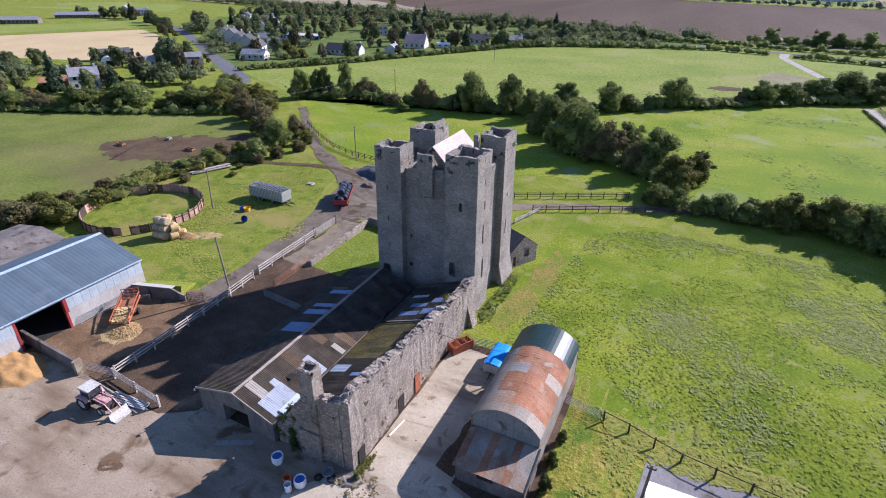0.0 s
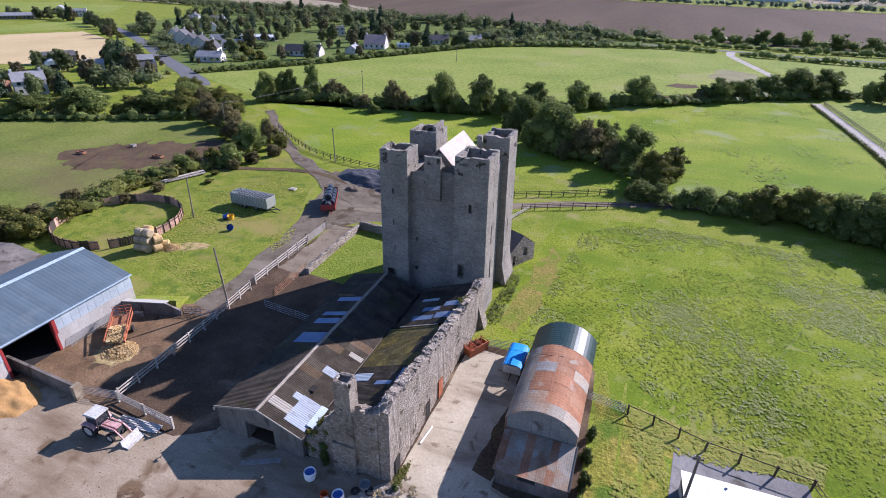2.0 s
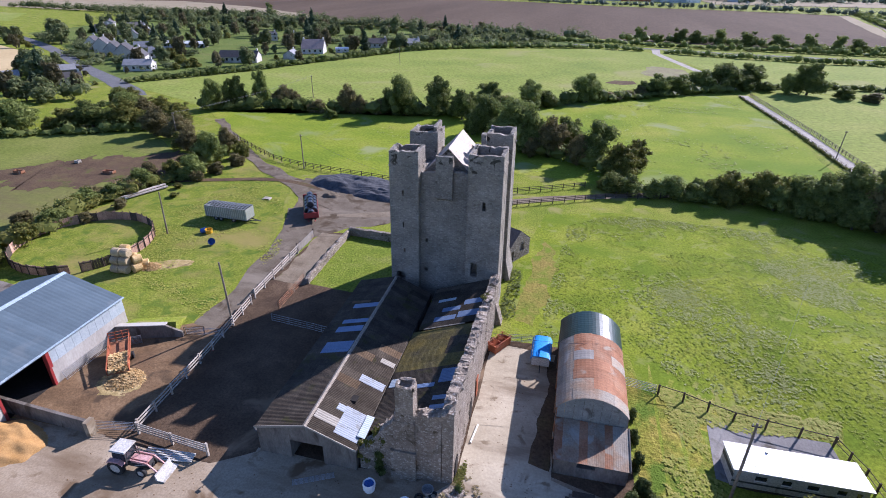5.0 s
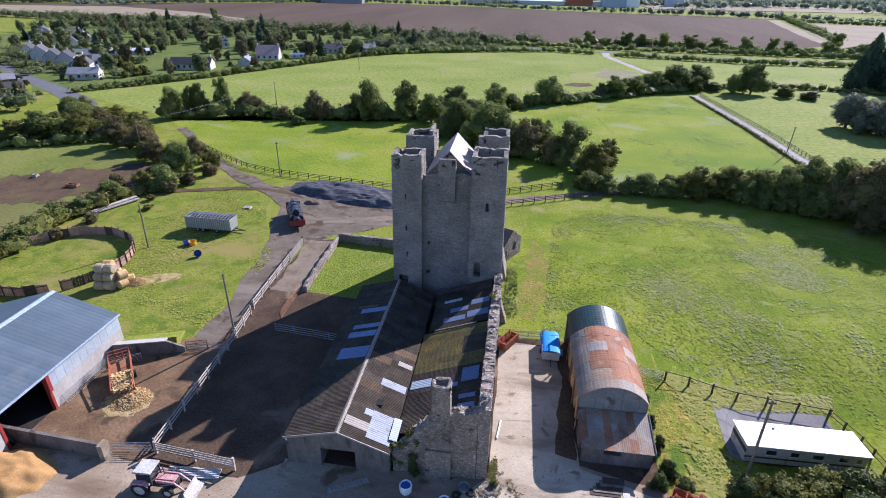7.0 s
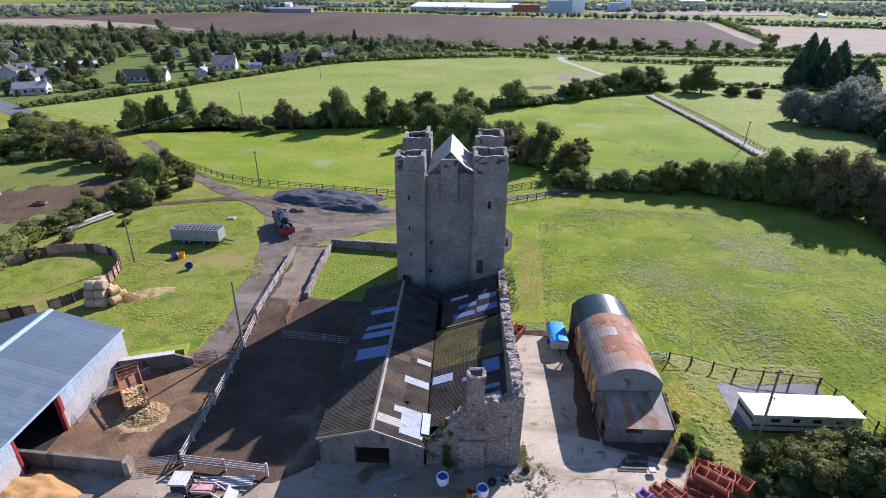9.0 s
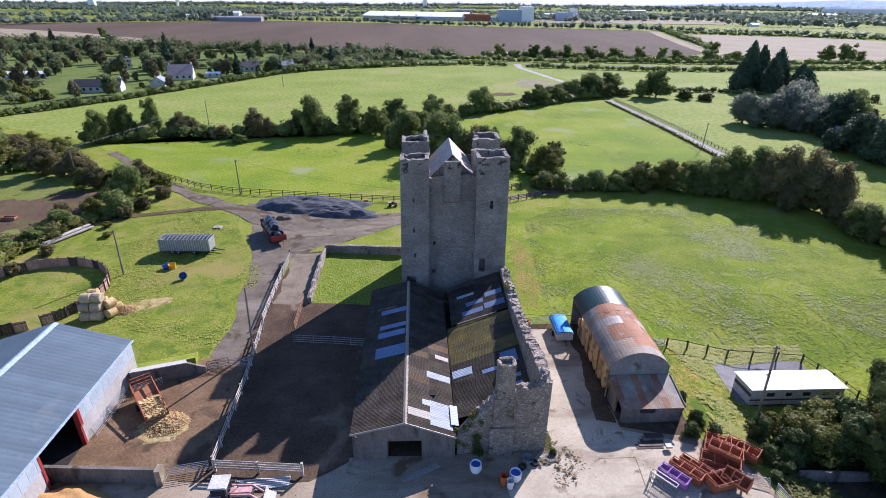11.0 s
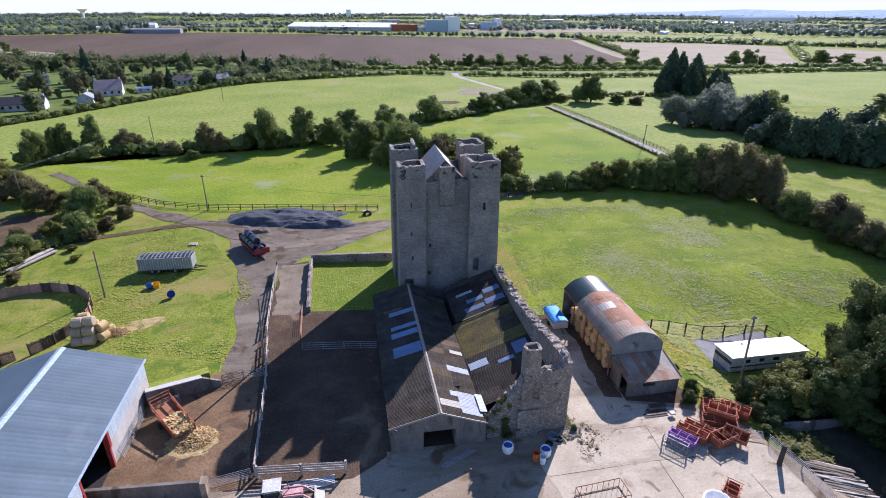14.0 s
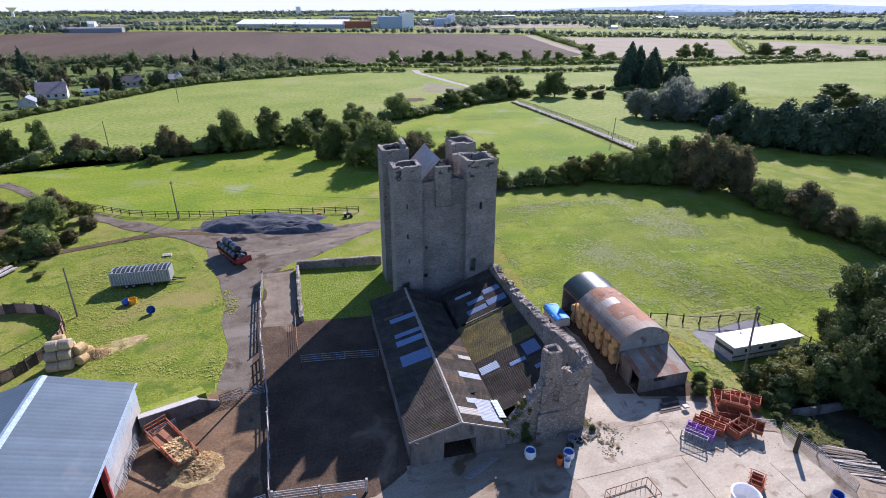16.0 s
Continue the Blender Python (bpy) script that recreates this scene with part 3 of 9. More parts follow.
M_WOODD = surface("dark creosoted timber", [(0.05, 0.038, 0.028), (0.085, 0.065, 0.048)], 1.2, 8, 0.85, 0.3, 0.01, vary=0.2)
M_WOODR = surface("brown timber sheeting", [(0.235, 0.135, 0.092), (0.34, 0.205, 0.145), (0.43, 0.275, 0.20)], 0.8, 6, 0.85, 0.3, 0.01, vary=0.25)
M_STRAW = surface("golden straw", [(0.37, 0.235, 0.092), (0.48, 0.325, 0.145), (0.58, 0.43, 0.225)], 1.5, 9, 0.95, 0.5, 0.04, fine_mix=0.28, vary=0.12)
M_STRAWG = surface("greyed straw", [(0.31, 0.24, 0.15), (0.42, 0.335, 0.215)], 1.5, 9, 0.95, 0.8, 0.05, fine_mix=0.35, vary=0.15)
M_MAIZE = surface("yellow feed grain", [(0.32, 0.175, 0.058), (0.42, 0.245, 0.095)], 1.2, 9, 0.95, 0.6, 0.04, fine_mix=0.25)
M_WHITE = surface("white painted sheet", [(0.72, 0.70, 0.67), (0.80, 0.785, 0.76)], 0.4, 5, 0.5, 0.1, 0.01, fine_mix=0.06)
M_CREAM = surface("cream weathered panel", [(0.42, 0.40, 0.36), (0.52, 0.50, 0.46)], 0.6, 6, 0.7, 0.15, 0.01, stain=(0.3, 0.26, 0.2), stain_scale=0.7, stain_at=0.6)
M_TYRE = surface("black rubber", [(0.018, 0.018, 0.018), (0.03, 0.03, 0.03)], 2, 8, 0.8, 0.2, 0.01)
M_WRAP = surface("black bale wrap", [(0.015, 0.016, 0.02), (0.025, 0.026, 0.032)], 1.5, 6, 0.3, 0.3, 0.03, spec=0.6)
M_BLUEP = surface("blue plastic", [(0.02, 0.075, 0.28), (0.03, 0.10, 0.36)], 1.5, 6, 0.45, 0.2, 0.02, spec=0.5)
M_TARP = surface("bright blue tarpaulin", [(0.012, 0.22, 0.62), (0.02, 0.28, 0.72)], 1.2, 5, 0.62, 0.4, 0.03, spec=0.22)
M_YELLOW = surface("yellow plastic", [(0.60, 0.32, 0.02), (0.70, 0.40, 0.03)], 1.5, 6, 0.5, 0.1, 0.01)
M_CABLE = surface("dark cable", [(0.10, 0.10, 0.105), (0.13, 0.13, 0.135)], 1, 4, 0.6, 0.0)
M_PINK = surface("faded red tractor paint", [(0.42, 0.22, 0.20), (0.52, 0.31, 0.29)], 1.2, 6, 0.5, 0.1, 0.01)
M_DKMET = surface("dark greasy metal", [(0.04, 0.04, 0.042), (0.07, 0.068, 0.065)], 2, 8, 0.6, 0.2, 0.01)
M_PURPLE = surface("purple painted steel", [(0.24, 0.10, 0.30), (0.32, 0.15, 0.38)], 1.5, 6, 0.5, 0.1, 0.01)
M_ROOFT = surface("dark roof tiles", [(0.06, 0.056, 0.056), (0.095, 0.088, 0.088)], 0.6, 5, 0.7, 0.3, 0.03, vary=0.3)
M_RENDER = surface("pale house render", [(0.44, 0.42, 0.39), (0.54, 0.52, 0.49)], 0.4, 5, 0.85, 0.1, 0.01, vary=0.25)
M_BARK = surface("bark", [(0.07, 0.055, 0.042), (0.12, 0.095, 0.075)], 1.5, 8, 0.95, 0.6, 0.04)
M_ORANGEP = surface("orange plastic", [(0.55, 0.12, 0.03), (0.65, 0.16, 0.05)], 1.5, 6, 0.5, 0.1, 0.01)
M_GLASS = surface("dark window glass", [(0.02, 0.023, 0.028), (0.03, 0.034, 0.04)], 1, 3, 0.08, 0.0, spec=0.7)
M_LEAF = leafage("broadleaf foliage", [(0.080, 0.108, 0.034), (0.134, 0.168, 0.048), (0.202, 0.234, 0.066), (0.295, 0.315, 0.10)], 0.45)
M_LEAFB = leafage("autumn brown foliage", [(0.094, 0.092, 0.042), (0.142, 0.128, 0.055), (0.195, 0.162, 0.068), (0.275, 0.212, 0.088)], 0.4)
M_LEAFY = leafage("yellowing foliage", [(0.066, 0.085, 0.024), (0.112, 0.125, 0.03), (0.18, 0.17, 0.04), (0.27, 0.235, 0.06)], 0.36)
M_LEAFS = leafage("silvery willow foliage", [(0.12, 0.142, 0.085), (0.185, 0.205, 0.13), (0.265, 0.275, 0.20), (0.35, 0.35, 0.28)], 0.4)
M_CONIF = leafage("dark conifer foliage", [(0.036, 0.058, 0.034), (0.056, 0.084, 0.044), (0.084, 0.116, 0.058)], 0.2)
M_WEED = leafage("field weeds", [(0.13, 0.165, 0.032), (0.19, 0.22, 0.06), (0.26, 0.28, 0.10), (0.35, 0.35, 0.17)], 0.2, spec=0.03)
M_TUFT = leafage("long dry grass", [(0.152, 0.209, 0.028), (0.228, 0.257, 0.043), (0.314, 0.294, 0.071), (0.380, 0.323, 0.114)], 0.12, spec=0.04)
M_LEAFD = leafage("deep green foliage", [(0.042, 0.06, 0.018), (0.066, 0.088, 0.026), (0.095, 0.118, 0.034), (0.13, 0.15, 0.046)], 0.25)
M_GABLE = surface("grey green cement sheeting", [(0.15, 0.155, 0.14), (0.20, 0.205, 0.185), (0.25, 0.25, 0.225)], 0.6, 6, 0.85, 0.2, 0.01, fine_mix=0.2, stain=(0.10, 0.095, 0.08), stain_scale=0.6, stain_at=0.6)
# greens paled and greyed: the haze of distance is put into the colour
M_FAR_HAZE = leafage("distant woodland with painted haze", [(0.125, 0.16, 0.11), (0.17, 0.206, 0.14), (0.215, 0.248, 0.172)], 0.4)
M_GARD = leafage("village foliage", [(0.082, 0.106, 0.047), (0.13, 0.158, 0.065), (0.185, 0.206, 0.085), (0.245, 0.252, 0.115)], 0.42)
M_GARDB = leafage("brownish village foliage", [(0.088, 0.085, 0.045), (0.135, 0.12, 0.06), (0.185, 0.155, 0.08)], 0.34)

# ---- ground ----
def ground_sheet():
    bm = bmesh.new()
    xs = [-4700, -2500, -1200, -600, -300, -150] + [-120 + 8 * k for k in range(14)] + [-8 + 2 * k for k in range(9)] + [16, 24, 32, 40, 48, 56] + [75, 95, 120, 160, 220, 320, 600, 1200, 2500, 4700]
    ys = [-2500, -800, -300, -120, -60, -20] + [-8, -1, 6, 13, 20, 27, 34] + [36 + 2 * k for k in range(12)] + [62, 69] + [85, 100, 130, 180, 250, 400, 700, 1200, 2500, 4750]
    grid = [[bm.verts.new((x, y, gz(x, y))) for x in xs] for y in ys]
    for j in range(len(ys) - 1):
        for i in range(len(xs) - 1):
            bm.faces.new((grid[j][i], grid[j][i + 1], grid[j + 1][i + 1], grid[j + 1][i]))
    single("ground", bm, M_GRASS, "green pasture reaching to the horizon", "ground", kind="structure", smooth=True)


ground_sheet()
# fields
patch("field_far_stubble", [(306, 747), (245, 564), (200, 415), (269, 403), (338, 402), (493, 610), (462, 674)], 0.10, M_STUBBLE, "pale harvested stubble field", "field", 12, 3)
patch("field_far_stubble_east", [(522, 577), (350, 406), (345, 362), (434, 353), (760, 345), (760, 540), (587, 473)], 0.10, M_STUBBLE, "pale harvested stubble field", "field", 12, 3)
patch("field_ploughed", [(-900, 800), (-663, 926), (-564, 978), (-452, 1039), (-298, 1100), (-105, 1026), (39, 929), (210, 867), (310, 808), (252, 605), (211, 458), (175, 425), (136, 400), (82, 405), (24, 415), (-26, 437), (-88, 460), (-176, 468), (-207, 493), (-290, 575), (-389, 640), (-449, 708), (-620, 760)], 0.06, M_PLOUGH, "brown ploughed field behind the hedges", "field", 12, 2)
patch("field_headland", [(-900, 760), (-620, 800), (-449, 706), (-380, 652), (-295, 575), (-207, 493), (-240, 485), (-300, 505), (-363, 530), (-447, 545), (-600, 560), (-800, 600)], 0.09, M_STUBBLE, "pale unploughed headland strip", "field", 10, 3)
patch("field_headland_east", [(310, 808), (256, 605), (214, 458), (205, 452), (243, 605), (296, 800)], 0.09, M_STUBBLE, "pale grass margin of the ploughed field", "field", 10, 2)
patch("field_barley", [(-425, 205), (-400, 250), (-380, 280), (-328, 256), (-300, 240), (-283, 219), (-264, 197), (-263, 171), (-281, 167), (-326, 155), (-400, 150)], 0.06, M_BARLEY, "golden harvested barley field", "field", 6, 1)
patch("field_strip", [(-499, 245), (-460, 290), (-456, 344), (-396, 306), (-412, 260), (-440, 218)], 0.05, M_GRASS_H, "green meadow strip behind the barley", "field", 8, 1)
patch("field_village_far", [(-730, 371), (-681, 403), (-744, 442), (-708, 498), (-582, 495), (-507, 409)], 0.05, M_GRASS_H, "green meadow beyond the village", "field", 8, 1)
patch("field_hill", [(-190, 182), (-170, 208), (-156, 228), (-146, 250), (-126, 285), (-112, 312), (-95, 328), (-70, 342), (-35, 354), (0, 362), (20, 358), (29, 350), (42, 285), (40, 250), (7, 226), (-25, 190), (-70, 168), (-132, 152)], 0.05, M_GRASS_H, "grazed pale green hill pasture", "field", 5, 1)
patch("field_hill_worn", [(14, 268), (22, 296), (36, 288), (40, 262), (30, 252)], 0.08, M_WORN, "bare brownish worn ground in the pasture", "ground", 2, 3.0, 4.0)
patch("field_hill_hollow", [(-2, 238), (2, 246), (10, 246), (11, 239), (5, 236)], 0.08, M_MUD, "dark muddy hollow in the pasture", "ground", 2, 0.8, 5.0)
patch("field_east", [(52, 133), (51, 225), (75, 238), (150, 205), (110, 160), (80, 130)], 0.05, M_GRASS_H, "pale green pasture beside the stone track", "field", 5, 1)
patch("field_north_east", [(31, 352), (48, 290), (54, 250), (76, 240), (150, 212), (300, 180), (500, 310), (290, 342), (167, 330), (115, 328), (78, 334)], 0.04, M_GRASS_H, "flat green pasture before the hedge", "field", 6, 1)
patch("field_middle", [(-28, 112), (0, 108), (45, 112), (50, 225), (10, 212), (-20, 190), (-60, 160), (-90, 155), (-130, 148), (-100, 122), (-80, 106), (-60, 100)], 0.03, M_GRASS_M, "bright green pasture behind the tower", "field", 4, 1)
patch("field_west", [(-200, 91), (-130, 122), (-100, 98), (-104, 78), (-104, 60), (-115, 45), (-160, 10), (-260, 20)], 0.03, M_GRASS_W, "dark green pasture with worn mud", "field", 4, 1)
patch("field_right", [(-19, 49), (-15, 50), (-6, 50), (-5, 44), (14, 43), (16, 34), (60, 40), (52, 64), (38, 80), (22, 92), (-6, 94), (-18, 90), (-21, 74), (-21.5, 56)], 0.012, M_GRASS_R, "bright green pasture with patches of weeds", "field", 2, 0.6, 3.0, True)
patch("field_mud", [(-138, 84), (-128, 98), (-117, 101), (-110, 108), (-100, 101), (-100, 90), (-106, 84), (-114, 80), (-125, 75)], 0.06, M_MUD, "bare trampled mud in the pasture", "ground", 0.7, 3.2, 2.0)
patch("field_paddock", [(-99, 44), (-84, 41), (-61, 42), (-60.6, 64), (-65, 76), (-72, 95), (-84, 104), (-97, 92), (-101, 70)], 0.01, M_PADDOCK, "uneven green and yellow paddock grass", "field", 2, 1.2, 9.0)
# yard surfaces
patch("ground_farm_base", [(-57, 24), (-30, 22), (-6.8, 27), (-7.6, 49.4), (-22.9, 49.6), (-22.9, 55), (-41, 55), (-52, 56)], 0.016, M_DIRT, "trodden soil under and between the farm buildings", "ground", 2, 0.3)
patch("pavement_yard", [(-76, -30), (8, -30), (6, 8), (-1.5, 15), (-3.5, 24), (-7, 28.4), (-14.2, 30), (-14.4, 33), (-22, 33), (-23, 27.4), (-32, 27), (-42, 27), (-45.5, 25.2), (-57.6, 25), (-68, 24.6)], 0.02, M_CONC_D, "muddy pale farmyard concrete", "pavement", 2, 0.5)
patch("pavement_lane", [(-24.5, 4), (-4, 4), (-3.5, 21), (-8, 27.5), (-14.4, 29.6), (-14.6, 48.0), (-22.2, 48.4), (-22.6, 27.6), (-27, 23)], 0.035, M_CONC, "pale worn concrete lane", "pavement", 1.5, 0.35, 2.0)
patch("ground_yard_soil", [(-56.6, 24.6), (-45, 24.5), (-41.5, 26.4), (-41, 54.5), (-50.5, 55), (-51.2, 66), (-51.2, 73), (-55.4, 72), (-56.6, 48)], 0.03, M_DIRT, "dark trodden soil of the cattle yard", "ground", 1.5, 0.4)
patch("ground_path", [(-55.3, 55.5), (-51.0, 55.5), (-50.9, 72.5), (-55.6, 72)], 0.036, M_LANE, "beige trodden path between fence and wall", "ground", 0.8, 0.5, 8.0)
patch("ground_pen", [(-68, 24.9), (-54.4, 24.8), (-55.2, 42), (-60, 43.2), (-66.6, 39)], 0.037, M_PEN, "brown muddy pen floor", "ground", 1.5, 0.3)
patch("ground_turning", [(-56.5, 70), (-52.4, 74.6), (-49.6, 76.3), (-45.3, 79.2), (-40.9, 82.4), (-34.5, 87.4), (-33.5, 91), (-38, 91.5), (-44, 90.5), (-58.5, 92), (-66, 97), (-71, 97.5), (-66.4, 86), (-64, 76)], 0.02, M_GRAVEL, "grey gravel turning place", "ground", 1.2, 0.7)
strip("road_drive", [(-57.5, 41), (-58, 52), (-58.4, 64), (-60, 75), (-62, 82)], [3.4, 4.2, 5.2, 7.4, 9.0], 0.026, M_GRAVEL, "grey gravel farm drive", "road", 1.0, 1.3)
strip("road_track_west", [(-57, 82), (-64, 88), (-76, 97), (-85, 103), (-104, 122), (-120, 140)], [1.0, 5.5, 3.8, 3.0, 2.4, 2.4], 0.07, M_GRAVEL, "gravel farm track", "road", 2.0, 1.0)
strip("road_branch", [(-64, 91), (-72, 94.8), (-80, 94.2), (-96, 89), (-104, 84)], [0.5, 1.8, 1.8, 1.8, 1.4], 0.085, M_MUD, "muddy tractor track over the grass", "road", 3.0, 0.5)
strip("road_lane", [(-56, 80), (-48, 82), (-40, 86.2), (-34, 90.0), (-28, 93.2), (-20, 97.5), (-10, 101.5), (0, 104.6), (14, 108)], [0.8, 2.6, 3.6, 3.6, 3.0, 2.4, 2.4, 2.4, 2.4], 0.04, M_LANE, "pale stone lane between fences", "road", 4.0, 0.5)
strip("road_stone_track", [(51.6, 122), (51.3, 168), (48.5, 225)], [3.4, 3.4, 3.4], 0.07, M_TRACK, "pale stone track between hedges", "road", 5.0, 0.3)
strip("road_stone_track_far", [(48, 238), (43, 283), (31, 348), (33, 368)], [3.6, 3.8, 4.2, 5.0], 0.08, M_TRACK, "pale stone track", "road", 6.0, 0.3)
patch("field_gardens", [(-205, 180), (-190, 190), (-156, 232), (-126, 292), (-95, 334), (-40, 362), (0, 380), (-26, 437), (-176, 462), (-290, 500), (-430, 520), (-400, 330), (-335, 290), (-260, 235)], 0.045, M_GRASS_L, "gardens and paddocks of the village", "ground", 6, 1)
strip("road_village", [(-169, 162), (-175, 168), (-204, 189), (-233, 208), (-288, 248), (-330, 276), (-420, 330)], [8, 8, 7, 6.5, 6.5, 6.5, 6.5], 0.07, M_ASPHALT, "grey asphalt village road", "road", 7.0, 0.2)
strip("road_main", [(-20, 384), (38, 370), (73, 362), (140, 354), (240, 352), (420, 346)], [5, 5, 5, 5, 5, 5], 0.07, M_ASPHALT, "grey asphalt road between hedges", "road", 8.0, 0.2)
patch("ground_litter", [(-16.4, 31), (-14.4, 30.6), (-14.3, 46), (-15.6, 46.4), (-15.2, 40), (-16.0, 36)], 0.05, M_MUD, "dark muddy litter along the barn", "ground", 0.8, 0.5, 7.0)
patch("ground_rough_grass", [(-7, 49), (-6.5, 29), (-3, 24), (2, 27), (0, 40), (14, 42), (15, 44.5), (-5, 44)], 0.02, M_GRASS_Y, "dry yellowish rough grass", "ground", 1, 0.5, 5.0, True)
patch("ground_worn_strip", [(-20.4, 54), (-18.2, 53), (-16.6, 58), (-15.4, 66), (-15.6, 75), (-17.8, 80), (-18.6, 73), (-19.4, 64)], 0.022, M_TROD, "dry trodden strip of brown grass", "ground", 0.8, 1.0, 6.0)
# dark sheet standing for the shade below the bushes
patch("ground_undergrowth", [(-2.3, 23.4), (-2.2, 18), (-2.4, 12), (2, 8), (12, 8), (16, 16), (15, 26), (9, 28), (3, 27.6), (-0.6, 26)], 0.03, M_SHADE_SOIL, "soil darkened for shade under the bushes", "ground", 1.2, 0.6, 4.0, True)
patch("pavement_pad", [(0.5, 34.0), (1.2, 42.3), (12.8, 42.0), (13.2, 38), (13.5, 34.5)], 0.04, M_PAD, "grey hard standing beside the hut", "pavement", 1.5, 0.15, 2.0, True)

# ---- tower house ----
def tower_house():
    top = thing("tower_house", (-29.9, 61.5, 0), "roofed medieval stone tower house with four square corner turrets", "tower")
    cx, cy = -29.9, 61.5

    def lean(bm):
        for v in bm.verts:
            k = 1 + 0.025 * (1 - v.co.z / 21.5)
            v.co.x, v.co.y = cx + (v.co.x - cx) * k, cy + (v.co.y - cy) * k
        return bm

    def block(x0, x1, y0, y1, z1, front=(), right=(), left=(), depth=1.6):
        bm = bmesh.new()
        pierced(bm, (x0, y0, 0), (1, 0, 0), (0, 0, 1), x1 - x0, z1, front, depth)
        pierced(bm, (x1, y0, 0), (0, 1, 0), (0, 0, 1), y1 - y0, z1, right, depth)
        pierced(bm, (x1, y1, 0), (-1, 0, 0), (0, 0, 1), x1 - x0, z1, (), depth)
        pierced(bm, (x0, y1, 0), (0, -1, 0), (0, 0, 1), y1 - y0, z1, left, depth)
        bm.faces.new([bm.verts.new(p) for p in ((x0, y0, z1), (x1, y0, z1), (x1, y1, z1), (x0, y1, z1))])
        return lean(bm)

    # main block, its parapets stand between the turrets
    part("keep", block(-36.0, -23.8, 56.0, 67.0, 17.4, front=[(3.4, 3.7, 8.9, 9.4), (3.2, 3.7, 4.6, 5.1)], right=[(5.0, 5.5, 6, 7.4)]), M_STONE, top)
    for pts, hs, sd in (([(-33.3, 56.25, 17.35), (-31.2, 56.25, 17.35)], [1.0, 1.25], 1.0), ([(-29.2, 56.25, 17.35), (-27.0, 56.25, 17.35)], [1.35, 1.2], 2.0),
                        ([(-23.95, 59.2, 17.35), (-23.95, 64.0, 17.35)], [1.3, 1.2], 3.0), ([(-35.9, 58.2, 17.35), (-35.9, 64, 17.35)], [1.2, 1.3], 4.0), ([(-33.2, 66.8, 17.35), (-26.4, 66.8, 17.35)], [1.2, 1.3], 5.0)):
        bm = bmesh.new()
        rough_wall(bm, pts, 0.45, hs, 0.5, 0.22, sd)
        bmesh.ops.recalc_face_normals(bm, faces=bm.faces)
        part("parapet", lean(bm), M_STONE, top)
    # corner turrets, open at the top
    spec = (
        (-36.9, -33.2, 54.9, 58.2, 21.2, [(0.7, 1.9, 3.3, 4.7), (1.72, 1.9, 7.6, 8.2), (1.62, 1.8, 11.2, 11.9), (1.62, 1.8, 15.5, 16.2)], [], 1.0),
        (-27.1, -22.9, 54.9, 59.3, 21.4, [(0.65, 1.5, 5.25, 7.2), (1.85, 2.25, 14.5, 15.6)], [(2.2, 2.7, 4.6, 7.4), (2.1, 2.5, 9.6, 12.2), (2.4, 2.75, 14.2, 15.3), (2.3, 2.6, 17.6, 18.1)], 2.0),
        (-36.9, -33.0, 64.0, 68.2, 21.2, [], [], 3.0),
        (-26.4, -22.9, 64.0, 68.2, 21.6, [], [(1.4, 1.75, 7.4, 9.6), (1.6, 1.9, 13, 13.5)], 4.0),
    )
    for x0, x1, y0, y1, z1, fr, ri, sd in spec:
        tur = part("turret", block(x0, x1, y0, y1, z1 - 1.7, fr, ri), M_STONE, top)
        bm = bmesh.new()
        ring_wall(bm, x0, x1, y0, y1, z1 - 1.72, z1, 0.5, sd)
        part("turret_parapet", lean(bm), M_STONE, tur)
        bm = boxes((x0 - 0.09, x1 + 0.09, y0 - 0.09, y1 + 0.09, z1 - 1.93, z1 - 1.80))
        part("string_course", lean(bm), M_STONE, tur)
    # tall stair head on the far west turret
    part("cap_house", rough_walls(([(-33.5, 64.6, 17.3), (-33.5, 67.6, 17.3)], 0.5, [4.6, 4.8], 0.5, 0.15, 9.0)), M_STONE, top)
    # boxed out machicolation
    bm = boxes((-31.2, -29.1, 55.45, 56.2, 15.35, 19.6))
    for x in (-31.0, -30.45, -29.85, -29.3):
        prism(bm, [(x - 0.12, 56.2, 14.7), (x - 0.12, 55.5, 15.36), (x - 0.12, 56.2, 15.36)], (0.24, 0, 0))
    bmesh.ops.recalc_face_normals(bm, faces=bm.faces)
    part("machicolation", lean(bm), M_STONE, top)
    part("machicolation_parapet", lean(rough_walls(([(-31.2, 55.65, 19.55), (-29.1, 55.65, 19.55)], 0.4, [1.25, 1.1], 0.4, 0.12, 6.0), ([(-29.3, 55.8, 19.55), (-29.3, 57.0, 19.0)], 0.4, [1.0, 0.3], 0.4, 0.1, 6.5))), M_STONE, top)
    # pitched roof with its gable walls
    xr, x0, x1, zr, ze = -30.1, -33.0, -27.2, 21.15, 18.1
    part("gable", prism_of([(x0, 57.6, 17.3), (x1, 57.6, 17.3), (x1, 57.6, ze), (xr, 57.6, zr), (x0, 57.6, ze)], (0, 0.45, 0)), M_STONE, top)
    part("gable", prism_of([(x0, 66.2, 17.3), (x1, 66.2, 17.3), (x1, 66.2, ze), (xr, 66.2, zr), (x0, 66.2, ze)], (0, 0.45, 0)), M_STONE, top)
    for xe, nm in ((x1, 1), (x0, -1)):
        part("roof_slope", prism_of([(xr, 57.5, zr + 0.06), (xe + nm * 0.12, 57.5, ze - 0.08), (xe + nm * 0.12, 57.5, ze - 0.2), (xr, 57.5, zr - 0.06)], (0, 9.25, 0)), M_SLATE, top, "pale old stone slates" if nm == 1 else "")
